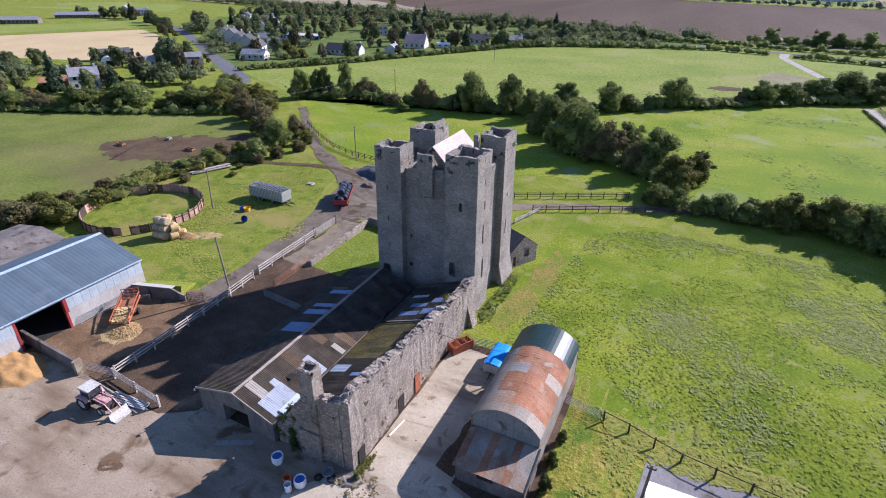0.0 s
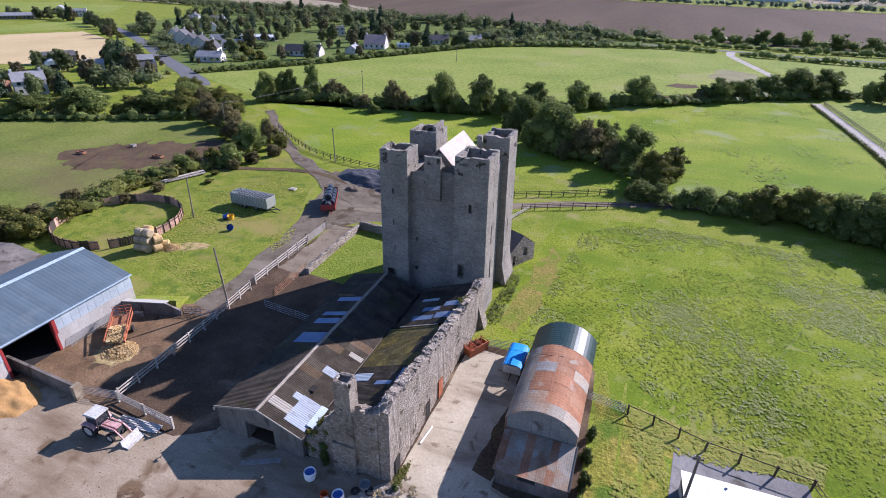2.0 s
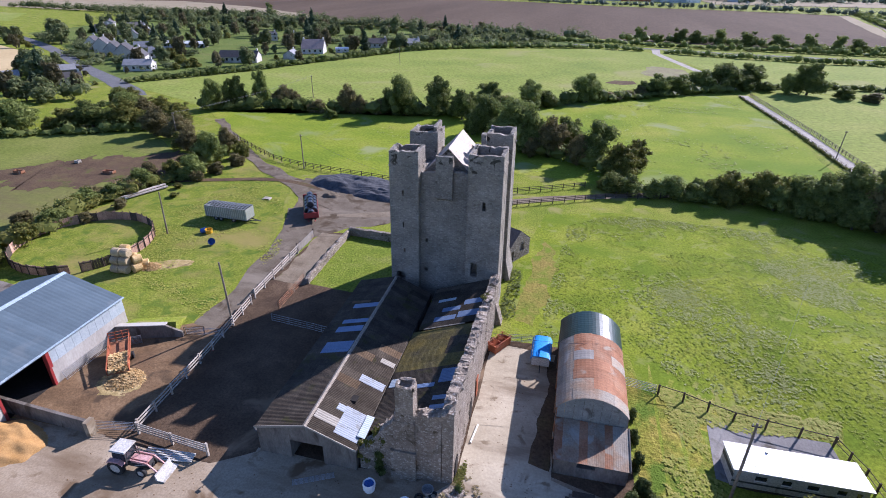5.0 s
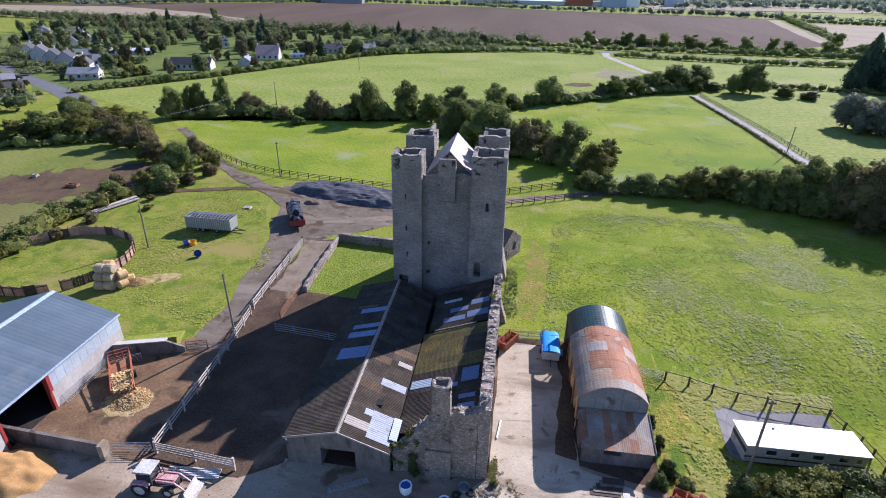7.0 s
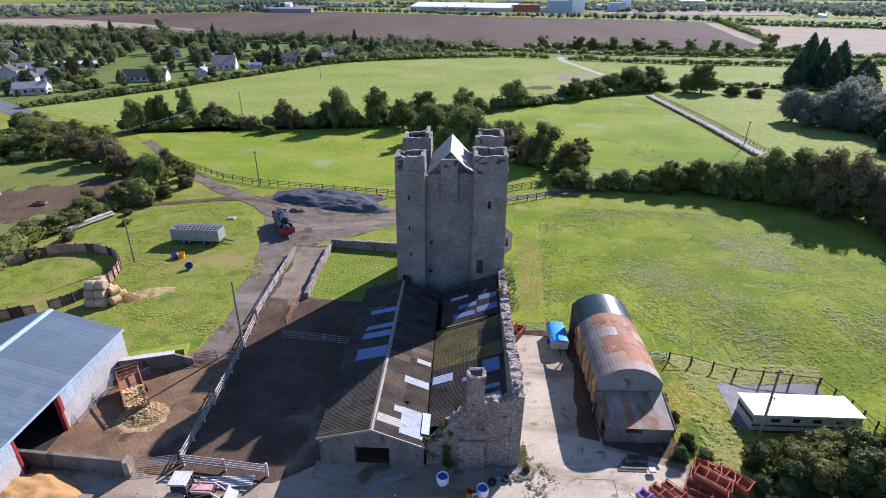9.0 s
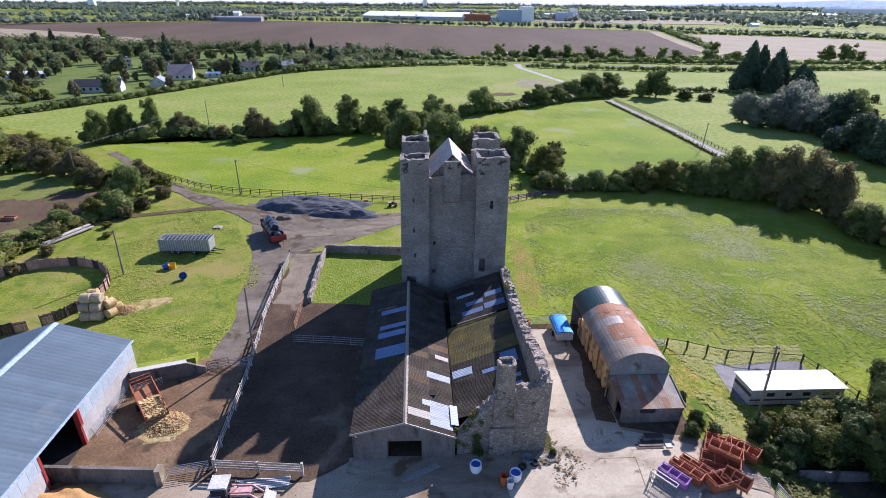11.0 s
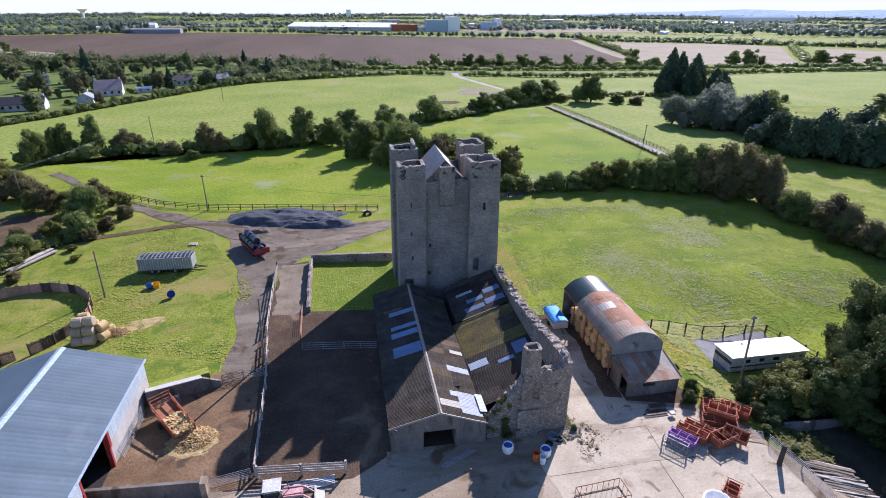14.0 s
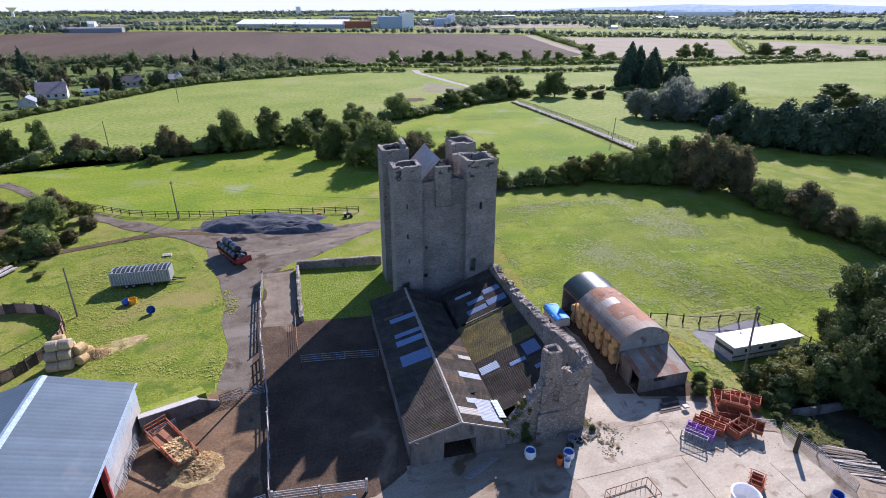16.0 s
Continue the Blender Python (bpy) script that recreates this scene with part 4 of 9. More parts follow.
    part("chimney", rough_walls(([(-26.9, 60.6, 17.3), (-26.9, 61.4, 17.3)], 0.7, [3.6, 3.6], 0.4, 0.1, 12.0)), M_STONE, top)
    part("chimney", rough_walls(([(-26.6, 62.9, 17.3), (-26.6, 63.5, 17.3)], 0.6, [4.4, 4.4], 0.4, 0.1, 13.0)), M_STONE, top)
    part("batter", prism_of([(-22.75, 63.7, 0), (-22.0, 63.7, 0), (-22.72, 63.7, 3.4)], (0, 4.6, 0)), M_STONE, top)


tower_house()


def chapel():
    top = thing("chapel", (-23.5, 73, 0), "small roofed stone chapel beside the tower", "chapel")
    a, b = Vector((-22.6, 69.0, 0)), Vector((-20.0, 73.4, 0))
    u = (b - a).normalized()
    n = Vector((-u.y, u.x, 0)) * 6.5
    w = (b - a).length
    bm = bmesh.new()
    pierced(bm, a, u, (0, 0, 1), w, 2.7, [(2.6, 3.6, 1.2, 2.5), (0.5, 1.0, 0.2, 1.8)], 0.4)
    m = a + u * (w / 2) + Vector((0, 0, 4.7))
    bm.faces.new([bm.verts.new(p) for p in (a + Vector((0, 0, 2.7)), b + Vector((0, 0, 2.7)), m)])
    for p, q in ((a + n, a), (b, b + n), (b + n, a + n)):
        bm.faces.new([bm.verts.new(x) for x in (p, q, q + Vector((0, 0, 2.7)), p + Vector((0, 0, 2.7)))])
    bm.faces.new([bm.verts.new(p) for p in (b + n + Vector((0, 0, 2.7)), a + n + Vector((0, 0, 2.7)), m + n)])
    part("wall", bm, M_RUBBLE, top)
    for p in (a, b):
        e = p + Vector((0, 0, 2.6)) + (p - (a + b) / 2).normalized() * 0.15
        part("roof", prism_of([m + Vector((0, 0, 0.1)), e + Vector((0, 0, 0.1)), e, m], n), M_ROOFT, top)


chapel()
# ---- ruined range in front of the tower ----
ruin = thing("ruined_wall", (-23.3, 40, 0), "tall ruined rubble wall with a broken top", "ruin")
CREST = []
for _nm, _pts, _th, _tops, _sd in (
        ("long_wall", [(-23.2, 27.2, 0), (-23.2, 29.3, 0), (-23.2, 33, 0), (-23.2, 36.5, 0), (-23.2, 40, 0), (-23.2, 44.5, 0), (-23.1, 49, 0), (-23.0, 54.6, 0)], 1.0, [8.1, 8.7, 8.0, 7.3, 7.1, 6.6, 6.3, 6.1], 21.0),
        ("front_wall", [(-31.2, 27.6, 0), (-30.2, 27.6, 0), (-29.2, 27.6, 0), (-28.2, 27.6, 0), (-27.6, 27.6, 0), (-26.0, 27.6, 0), (-23.72, 27.6, 0)], 0.98, [2.2, 3.6, 4.9, 6.0, 7.0, 7.3, 7.9], 23.0)):
    _bm = bmesh.new()
    CREST += rough_wall(_bm, _pts, _th, _tops, 0.34, 0.2, _sd)
    bmesh.ops.recalc_face_normals(_bm, faces=_bm.faces)
    part(_nm, _bm, M_RUBBLE, ruin)
# solid near-black box in place of the shaded doorway
part("low_doorway", boxes((-22.74, -22.60, 28.0, 29.0, 0, 1.9)), M_DARKIN, ruin, "low doorway by the corner, a near-black panel for shade")
# single stones along the broken wall heads
_rng = random.Random(17)
STONES = []
for _k in range(5):
    _bm = boxes((-0.2, 0.2, -0.15, 0.15, -0.1, 0.1))
    for _v in _bm.verts:
        _v.co *= _rng.uniform(0.75, 1.25)
    STONES.append(mesh_of(_bm, "stone"))
    STONES[-1].materials.append(M_RUBBLE)
for _x, _y, _z, _sx, _sy in CREST:
    for _k in range(3):
        _ob = new("stone", STONES[_rng.randrange(5)])
        _ob.parent, _ob.matrix_parent_inverse = ruin, ruin.matrix_basis.inverted()
        _w = _rng.uniform(-0.42, 0.42)
        _ob.matrix_basis = pose(_x + _sx * _w + _rng.uniform(-0.15, 0.15) * abs(_sy), _y + _sy * _w + _rng.uniform(-0.15, 0.15) * abs(_sx), _z - 0.02 + _rng.uniform(-0.12, 0.08) - 0.12 * abs(_w), _rng.uniform(-25, 25), _rng.uniform(-25, 25), _rng.uniform(0, 180))
        _ob.scale = [_rng.uniform(0.6, 1.25)] * 3
_stack = part("chimney_stack", boxes((-27.65, -26.1, 27.0, 28.3, 3.2, 10.0)), M_RUBBLE, ruin)
part("chimney_top", rough_walls(([(-27.5, 27.1, 9.9), (-26.2, 27.1, 9.9)], 0.3, [0.5, 0.45], 0.3, 0.12, 25.0), ([(-27.5, 28.15, 9.9), (-26.2, 28.15, 9.9)], 0.3, [0.4, 0.5], 0.3, 0.12, 26.0), ([(-26.2, 27.2, 9.9), (-26.2, 28.0, 9.9)], 0.3, [0.4, 0.5], 0.3, 0.12, 27.0), ([(-27.55, 27.2, 9.9), (-27.55, 28.0, 9.9)], 0.3, [0.4, 0.5], 0.3, 0.12, 28.0)), M_RUBBLE, _stack)
part("chimney_breast", boxes((-28.2, -25.9, 26.75, 27.4, 0, 3.3), (-27.9, -26.0, 26.95, 27.3, 3.3, 6.6)), M_RUBBLE, ruin)
part("buttress", prism_of([(-22.75, 52.2, 0), (-21.7, 52.2, 0), (-22.72, 52.2, 3.6)], (0, 1.6, 0)), M_RUBBLE, ruin)
# another near-black box, painting the shade of a doorway
part("doorway_reveal", boxes((-22.72, -22.62, 35.2, 36.3, 0, 2.0)), M_DARKIN, ruin, "blocked doorway, a near-black panel for shade")
part("door", boxes((-22.66, -22.56, 38.6, 39.7, 0, 2.2)), M_ORANGE, ruin, "rust red sheet door")

# stone walls round the lawn
lawn_wall = thing("garden_wall", (-50.5, 64, 0), "low rubble stone wall round the lawn", "wall")
part("west_run", rough_walls(([(-50.3, 55.8, 0), (-50.5, 63, 0), (-50.6, 72.6, 0)], 0.55, [1.0, 1.1, 1.3], 0.6, 0.18, 31.0)), M_RUBBLE, lawn_wall)
part("north_run", rough_walls(([(-50.6, 72.8, 0), (-43, 72.0, 0), (-36.8, 71.3, 0)], 0.55, [1.4, 1.5, 1.5], 0.6, 0.12, 32.0)), M_RUBBLE, lawn_wall)
patch("ground_lawn", [(-50, 55.6), (-50.2, 72.3), (-37, 71), (-37.2, 54.5), (-41, 54.3)], 0.015, M_LAWN, "short green lawn beside the tower", "lawn", 1.2, 0.3, 4.0)

# ---- roof sheets ----
def sheet_mesh(name, w, l, waves=6, amp=0.03, thick=0.012):
    """One corrugated sheet: w across, l down the slope (local x, y), its upper edge at y = 0."""
    bm = bmesh.new()
    n = waves * 2
    top = [[bm.verts.new((w * k / n, -j * l, amp * (k % 2))) for k in range(n + 1)] for j in (0, 1)]
    for k in range(n):
        bm.faces.new((top[1][k], top[1][k + 1], top[0][k + 1], top[0][k]))
    low = [bm.verts.new((0, 0, -thick)), bm.verts.new((w, 0, -thick)), bm.verts.new((w, -l, -thick)), bm.verts.new((0, -l, -thick))]
    bm.faces.new(low)
    return mesh_of(bm, name)


def lay(parent, p, along, down, mesh, material, lift=0.0, name="roof_sheet", label=""):
    """Lays a sheet with its upper corner at p; along: ridge direction, down: down-slope direction."""
    a, d = Vector(along).normalized(), Vector(down).normalized()
    n = a.cross(-d).normalized()
    me = mesh
    key = (mesh.name, material.name)
    if key not in SHEETS:
        me = mesh.copy()
        me.materials.clear()
        me.materials.append(material)
        SHEETS[key] = me
    ob = new(name, SHEETS[key])
    m = Matrix((a, -d, n)).transposed().to_4x4()
    m.translation = Vector(p) + n * lift
    ob.parent = parent
    ob.matrix_parent_inverse = parent.matrix_basis.inverted()
    ob.matrix_basis = m
    if label:
        ob["label"] = label
    return ob


SHEETS = {}
SHEET_A = sheet_mesh("sheet_long", 1.09, 2.72)
SHEET_B = sheet_mesh("sheet_short", 1.09, 2.55)


def overlay(parent, ridge, along, down, w, f0, f1, mat, lift=0.055):
    """A rooflight or patch w wide, from f0 to f1 of the way down the slope."""
    down = Vector(down)
    me = sheet_mesh("sheet_%.2f_%.2f" % (w, (f1 - f0) * down.length), w, (f1 - f0) * down.length, max(3, int(w * 4.6)))
    lay(parent, ridge + down * f0, along, down, me, mat, lift)


def cattle_shed():
    top = thing("cattle_shed", (-36, 40, 0), "long low shed with a patched corrugated cement roof", "shed")
    xl, xr, xe = -40.95, -36.05, -31.4
    y0, y1 = 26.7, 53.8
    zl, zr, ze = 3.1, 4.38, 2.45
    bm = bmesh.new()
    pierced(bm, (xl, y0, 0), (1, 0, 0), (0, 0, 1), xe - xl, 2.3, [(3.2, 6.4, 0.0, 2.2)], 2.5)
    bm.faces.new([bm.verts.new(p) for p in ((xl, y0, 2.3), (xe, y0, 2.3), (xe, y0, ze - 0.1), (xr, y0, zr - 0.1), (xl, y0, zl - 0.1))])
    part("front_gable", bm, M_BLOCK, top)
    part("side_wall", boxes((xl, xl + 0.22, y0 + 0.01, y1, 0, zl - 0.1)), M_BLOCK, top)
    part("side_wall", boxes((xe - 0.22, xe, y0 + 0.01, y1, 0, ze - 0.1)), M_BLOCK, top)
    part("back_gable", prism_of([(xl, y1, 0), (xe, y1, 0), (xe, y1, ze - 0.1), (xr, y1, zr - 0.1), (xl, y1, zl - 0.1)], (0, -0.2, 0)), M_BLOCK, top)
    part("barge_board", beams(((xl - 0.2, y0 - 0.1, zl), (xr, y0 - 0.1, zr + 0.02), 0.06, 0.2)), M_PALESH, top)
    part("barge_board", beams(((xr, y0 - 0.1, zr + 0.02), (xe + 0.1, y0 - 0.1, ze), 0.06, 0.16)), M_PALESH, top)
    part("ridge_cap", prism_of([(xr - 0.22, y0 - 0.1, zr - 0.02), (xr, y0 - 0.1, zr + 0.12), (xr + 0.22, y0 - 0.1, zr - 0.06), (xr, y0 - 0.1, zr + 0.04)], (0, y1 - y0 + 0.1, 0)), M_RIDGEC, top, "pale cement ridge capping")
    rng = random.Random(5)
    cols = 25
    dl, dr = Vector((xl - xr, 0, zl - zr)), Vector((xe - xr, 0, ze - zr))
    for c in range(cols):
        y = y0 - 0.12 + c * (y1 - y0 + 0.15) / cols
        for r in range(2):
            p = Vector((xr, y + 1.1, zr)) + dl * (0.5 * r)
            lay(top, p, (0, -1, 0), dl, SHEET_A, M_ASB, 0.02 - 0.012 * r + rng.uniform(0, 0.01))
            p = Vector((xr, y, zr)) + dr * (0.5 * r)
            lay(top, p, (0, 1, 0), dr, SHEET_B, M_ASBB if (r, c) in ((0, 10), (0, 6), (1, 12)) else M_ASB, 0.02 - 0.012 * r + rng.uniform(0, 0.01))
    # rooflights and patches over the old sheets: first y, width, from and to down the slope
    for y, w, f0, f1, mat in ((46.4, 0.95, 0.03, 0.68, M_CLEAR), (43.05, 0.8, 0.04, 0.68, M_CLEAR), (41.3, 1.1, 0.05, 0.7, M_CLEAR), (37.45, 1.95, 0.05, 0.72, M_CLEAR), (47.6, 0.5, 0.3, 0.8, M_ASBB)):
        overlay(top, Vector((xr, y + w, zr)), (0, -1, 0), dl, w, f0, f1, mat)
    for y, w, f0, f1, mat in ((38.0, 0.7, 0.66, 0.98, M_PALESH), (34.3, 1.0, 0.45, 0.98, M_WHITESH), (27.4, 1.1, 0.5, 0.97, M_WHITESH), (28.52, 1.1, 0.5, 0.98, M_WHITESH), (29.64, 1.1, 0.5, 0.97, M_WHITESH), (29.9, 0.75, 0.34, 0.5, M_WHITESH), (28.0, 1.0, 0.05, 0.5, M_PALESH)):
        overlay(top, Vector((xr, y, zr)), (0, 1, 0), dr, w, f0, f1, mat)
    lay(top, (-31.75, 28.0, 2.72), (0, 1, 0), (0.5, 0, -0.12), sheet_mesh("sheet_loose", 2.7, 0.75, 12), M_PALEB, 0.1)
    # near-black box on the sheets, standing for the shade in a hole
    part("roof_hole", boxes((-33.75, -33.1, 31.5, 32.3, 3.33, 3.47)), M_DARKIN, top, "near-black box for the shade in a roof hole")
    part("lamp_bracket", tubes(((-40.7, 26.5, 3.1), (-40.7, 26.1, 3.5), 0.04), ((-40.7, 26.1, 3.5), (-40.4, 25.9, 3.45), 0.1)), M_DKMET, top)


def lean_to():
    top = thing("lean_to_shed", (-28, 38, 0), "lean-to shed against the ruined wall with a mossy roof", "shed")
    x0, x1, z0, z1 = -31.15, -23.75, 2.35, 5.1
    d = Vector((x0 - x1, 0, z0 - z1))
    L = d.length
    me = sheet_mesh("sheet_lean", 1.09, L / 3 + 0.12)
    rng = random.Random(8)
    for c in range(15):
        y = 29.2 + c * 1.05
        for r in range(3):
            mat = M_MOSS if c >= 8 and (r > 0 or rng.random() < 0.4) else M_ASB
            p = Vector((x1, y + 1.1, z1)) + d * (r / 3)
            lay(top, p, (0, -1, 0), d, me, mat, 0.02 - 0.01 * r + rng.uniform(0, 0.01))
    for y, w, xa, xb, mat in ((35.15, 1.25, -31.1, -29.0, M_PALEB), (34.5, 0.6, -28.0, -26.2, M_CLEAR), (35.0, 2.1, -25.9, -24.2, M_CLEAR), (32.5, 0.6, -25.9, -24.3, M_CLEAR), (31.2, 0.6, -25.9, -24.3, M_CLEAR)):
        overlay(top, Vector((x1, y + w, z1)), (0, -1, 0), d, w, (x1 - xb) / (x1 - x0), (x1 - xa) / (x1 - x0), mat)
    part("edge_flashing", beams(((-30.0, 45.0, 3.0), (-25.2, 45.0, 4.75), 0.12, 0.1)), M_PALESH, top)
    part("under_wall", boxes((-31.1, -30.9, 30.5, 45, 0, 2.25)), M_BLOCK, top)
    part("end_wall", prism_of([(-31.0, 44.9, 0), (-23.8, 44.9, 0), (-23.8, 44.9, 4.95), (-31.0, 44.9, 2.25)], (0, 0.15, 0)), M_BLOCK, top)
    # upper part of the roof by the tower
    up = thing("upper_lean_to", (-28, 50, 0), "roof of pale rooflights between tower and wall", "shed")
    x0, x1, z0, z1 = -30.6, -23.75, 2.7, 5.2
    d = Vector((x0 - x1, 0, z0 - z1))
    me = sheet_mesh("sheet_upper", 1.09, d.length / 2 + 0.1)
    for c in range(9):
        y = 45.2 + c * 1.05
        for r in range(2):
            mat = M_ASB
            p = Vector((x1, y + 1.1, z1)) + d * (r / 2)
            lay(up, p, (0, -1, 0), d, me, mat, 0.03 - 0.012 * r)
    for y, w, xa, xb, mat in ((46.3, 1.0, -29.2, -26.6, M_CLEAR), (46.5, 1.3, -26.4, -23.9, M_CLEAR), (48.3, 0.9, -28.6, -26.4, M_CLEAR), (49.2, 1.1, -26.1, -23.9, M_CLEAR), (50.8, 0.6, -29.6, -27.4, M_PALEB)):
        overlay(up, Vector((x1, y + w, z1)), (0, -1, 0), d, w, (x1 - xb) / (x1 - x0), (x1 - xa) / (x1 - x0), mat, 0.065)
    part("under_wall", boxes((-30.6, -30.4, 45.2, 54.5, 0, 2.6)), M_BLOCK, up)


cattle_shed()
lean_to()


def blue_shed():
    top = thing("livestock_shed", (-74.5, 25, 0), "large livestock shed with a grey-blue steel roof", "shed")
    xr, xe, xw = -74.55, -67.1, -82.0
    y0, y1 = 4.0, 40.5
    zr, ze = 7.0, 4.6
    d1, d2 = Vector((xe - xr, 0, ze - zr)), Vector((xw - xr, 0, ze - zr))
    me = sheet_mesh("sheet_steel", 1.06, d1.length + 0.25, 2, 0.012)
    n = 35
    for c in range(n):
        y = y0 + c * (y1 + 0.1 - y0) / n
        lay(top, (xr, y, zr), (0, 1, 0), d1, me, M_BLUE, 0.02)
        lay(top, (xr, y + 1.06, zr), (0, -1, 0), d2, me, M_BLUE, 0.02)
    part("ridge_cap", prism_of([(xr - 0.4, y0, zr - 0.06), (xr, y0, zr + 0.1), (xr + 0.4, y0, zr - 0.06), (xr, y0, zr + 0.02)], (0, y1 - y0 + 0.1, 0)), M_RIDGE, top)
    part("gutter", beams(((xe + 0.28, y0, ze - 0.1), (xe + 0.28, y1 + 0.1, ze - 0.1), 0.16, 0.14)), M_RIDGE, top, "pale eaves gutter")
    # east side: concrete below, steel cladding above, open bays
    for a, b in ((29.8, 40.5), (14.0, 24.0)):
        part("block_wall", boxes((xe - 0.3, xe, a, b, 0, 2.7)), M_PALEC, top)
        k = a
        while k < b - 0.05:
            e = min(b, k + 1.07)
            part("cladding", boxes((xe - 0.08, xe + 0.03, k + 0.012, e - 0.012, 2.62, ze - 0.1)), M_BLUEW, top)
            k = e
    part("door_header", boxes((xe - 0.12, xe, 24.0, 29.8, 4.1, ze - 0.1)), M_BLUEW, top)
    for y in (24.1, 29.7):
        part("red_post", boxes((xe - 0.35, xe + 0.06, y - 0.14, y + 0.14, 0, 4.2)), M_RED, top, "red painted steel stanchion")
    part("red_door_edge", boxes((xe + 0.06, xe + 0.14, 29.6, 30.0, 2.3, 4.2)), M_RED, top)
    part("north_gable", prism_of([(xw, y1 - 0.25, 0), (xe - 0.31, y1 - 0.25, 0), (xe - 0.31, y1 - 0.25, ze - 0.15), (xr, y1 - 0.25, zr - 0.12), (xw, y1 - 0.25, ze - 0.15)], (0, 0.2, 0)), M_BLUEW, top)
    part("back_wall", boxes((xw, xw + 0.3, y0, y1 - 0.3, 0, ze - 0.15)), M_BLOCK, top)
    # floor painted near-black for the dimness inside the shed
    part("floor", boxes((xw + 0.3, xe - 0.3, y0, y1 - 0.3, 0.01, 0.04)), M_DARKIN, top, "bedding floor darkened for the unlit interior")
    # older grey roof behind
    old = thing("old_shed", (-93, 30, 0), "grey roofed older shed behind the livestock shed", "shed")
    part("roof_slope", prism_of([(-83.4, 20, 3.5), (-90, 20, 4.5), (-90, 20, 4.4), (-83.4, 20, 3.4)], (0, 21, 0)), M_BLOCK, old)
    part("roof_slope", prism_of([(-96.6, 20, 3.5), (-90, 20, 4.5), (-90, 20, 4.4), (-96.6, 20, 3.4)], (0, 21, 0)), M_BLOCK, old)
    part("wall", prism_of([(-96.3, 40.6, 0), (-83.7, 40.6, 0), (-83.7, 40.6, 3.4), (-90, 40.6, 4.35), (-96.3, 40.6, 3.4)], (0, -20, 0)), M_BLOCK, old)


blue_shed()


def hay_barn():
    top = thing("hay_barn", (-11.1, 41.5, 0), "round-roofed hay barn of rusted and green corrugated iron", "barn")
    x0, x1, ya, yb = -14.45, -7.85, 34.5, 49.1
    zs, rise = 4.1, 1.75
    half = (x1 - x0) / 2
    R = (half * half + rise * rise) / (2 * rise)
    cx, cz = (x0 + x1) / 2, zs + rise - R
    a_max = math.asin(half / R)
    segs = 4
    rng = random.Random(11)
    bays = 10
    for b in range(bays):
        y = ya + b * (yb - ya) / bays
        l = (yb - ya) / bays + 0.06
        for s in range(segs):
            a0 = -a_max + 2 * a_max * s / segs - 0.01
            a1 = -a_max + 2 * a_max * (s + 1) / segs + 0.01
            bm = bmesh.new()
            lift = 0.015 * ((b + s) % 2) + rng.uniform(0, 0.008)
            rows = []
            for k in range(6):
                a = a0 + (a1 - a0) * k / 5
                rows.append([bm.verts.new((cx + (R + lift) * math.sin(a), y + j * l / 8, cz + (R + lift) * math.cos(a) + 0.007 * (j % 2))) for j in range(9)])
            for p, q in zip(rows, rows[1:]):
                for j in range(8):
                    bm.faces.new((p[j], p[j + 1], q[j + 1], q[j]))
            bmesh.ops.recalc_face_normals(bm, faces=bm.faces)
            for f in bm.faces:
                if f.normal.z < 0:
                    f.normal_flip()
            if b >= 7:
                mat = M_GREEN
            else:
                mat = M_GALV if (b, s) == (4, 1) else M_RUST if b in (2, 3, 5, 6) and s > 0 or (b, s) in ((4, 2), (1, 3), (1, 2)) else M_BARN
            part("roof_sheet", bm, mat, top)
    # gable end, filled with old sheets above the lean-to
    for k in range(8):
        xa, xb = x0 + (x1 - x0) * k / 8, x0 + (x1 - x0) * (k + 1) / 8
        za, zb = cz + math.sqrt(max(0, R * R - (xa - cx) ** 2)), cz + math.sqrt(max(0, R * R - (xb - cx) ** 2))
        part("gable_sheet", prism_of([(xa + 0.01, ya + 0.1, 2.4), (xb - 0.01, ya + 0.1, 2.4), (xb - 0.01, ya + 0.1, zb - 0.04), (xa + 0.01, ya + 0.1, za - 0.04)], (0, 0.04, 0)), M_GABLE, top)
    part("east_wall", boxes((x1 - 0.1, x1 - 0.04, ya, yb, 0, zs)), M_GALV, top)
    part("back_wall", boxes((x0, x1, yb - 0.1, yb - 0.05, 0, zs)), M_GALV, top)
    for k in range(5):
        y = ya + 0.15 + k * (yb - ya - 0.3) / 4
        part("post", tubes(((x0 + 0.1, y, 0), (x0 + 0.1, y, zs), 0.08)), M_RUST, top)
    part("eaves_rail", beams(((x0 + 0.05, ya, zs - 0.1), (x0 + 0.05, yb, zs - 0.1), 0.08, 0.16)), M_RUST, top)
    # lean-to in front
    f = thing("barn_lean_to", (-11, 32.4, 0), "low lean-to of block with a rusty sheet roof", "shed")
    d = Vector((0, 30.3 - 34.5, 2.15 - 3.0))
    me = sheet_mesh("sheet_rust", 0.76, d.length + 0.1, 4, 0.01)
    for k in range(9):
        lay(f, (-14.35 + k * 0.74, 34.5, 3.0), (1, 0, 0), d, me, M_BARN if k % 3 else M_RUST, 0.02 + 0.012 * (k % 2))
    bm = bmesh.new()
    pierced(bm, (-14.2, 30.6, 0), (1, 0, 0), (0, 0, 1), 6.4, 2.1, [(2.0, 3.6, 1.2, 1.75)], 0.5)
    part("front_wall", bm, M_BLOCK, f)
    part("side_wall", prism_of([(-7.8, 30.61, 0), (-7.8, 34.4, 0), (-7.8, 34.4, 2.85), (-7.8, 30.61, 2.1)], (-0.2, 0, 0)), M_BLOCK, f)
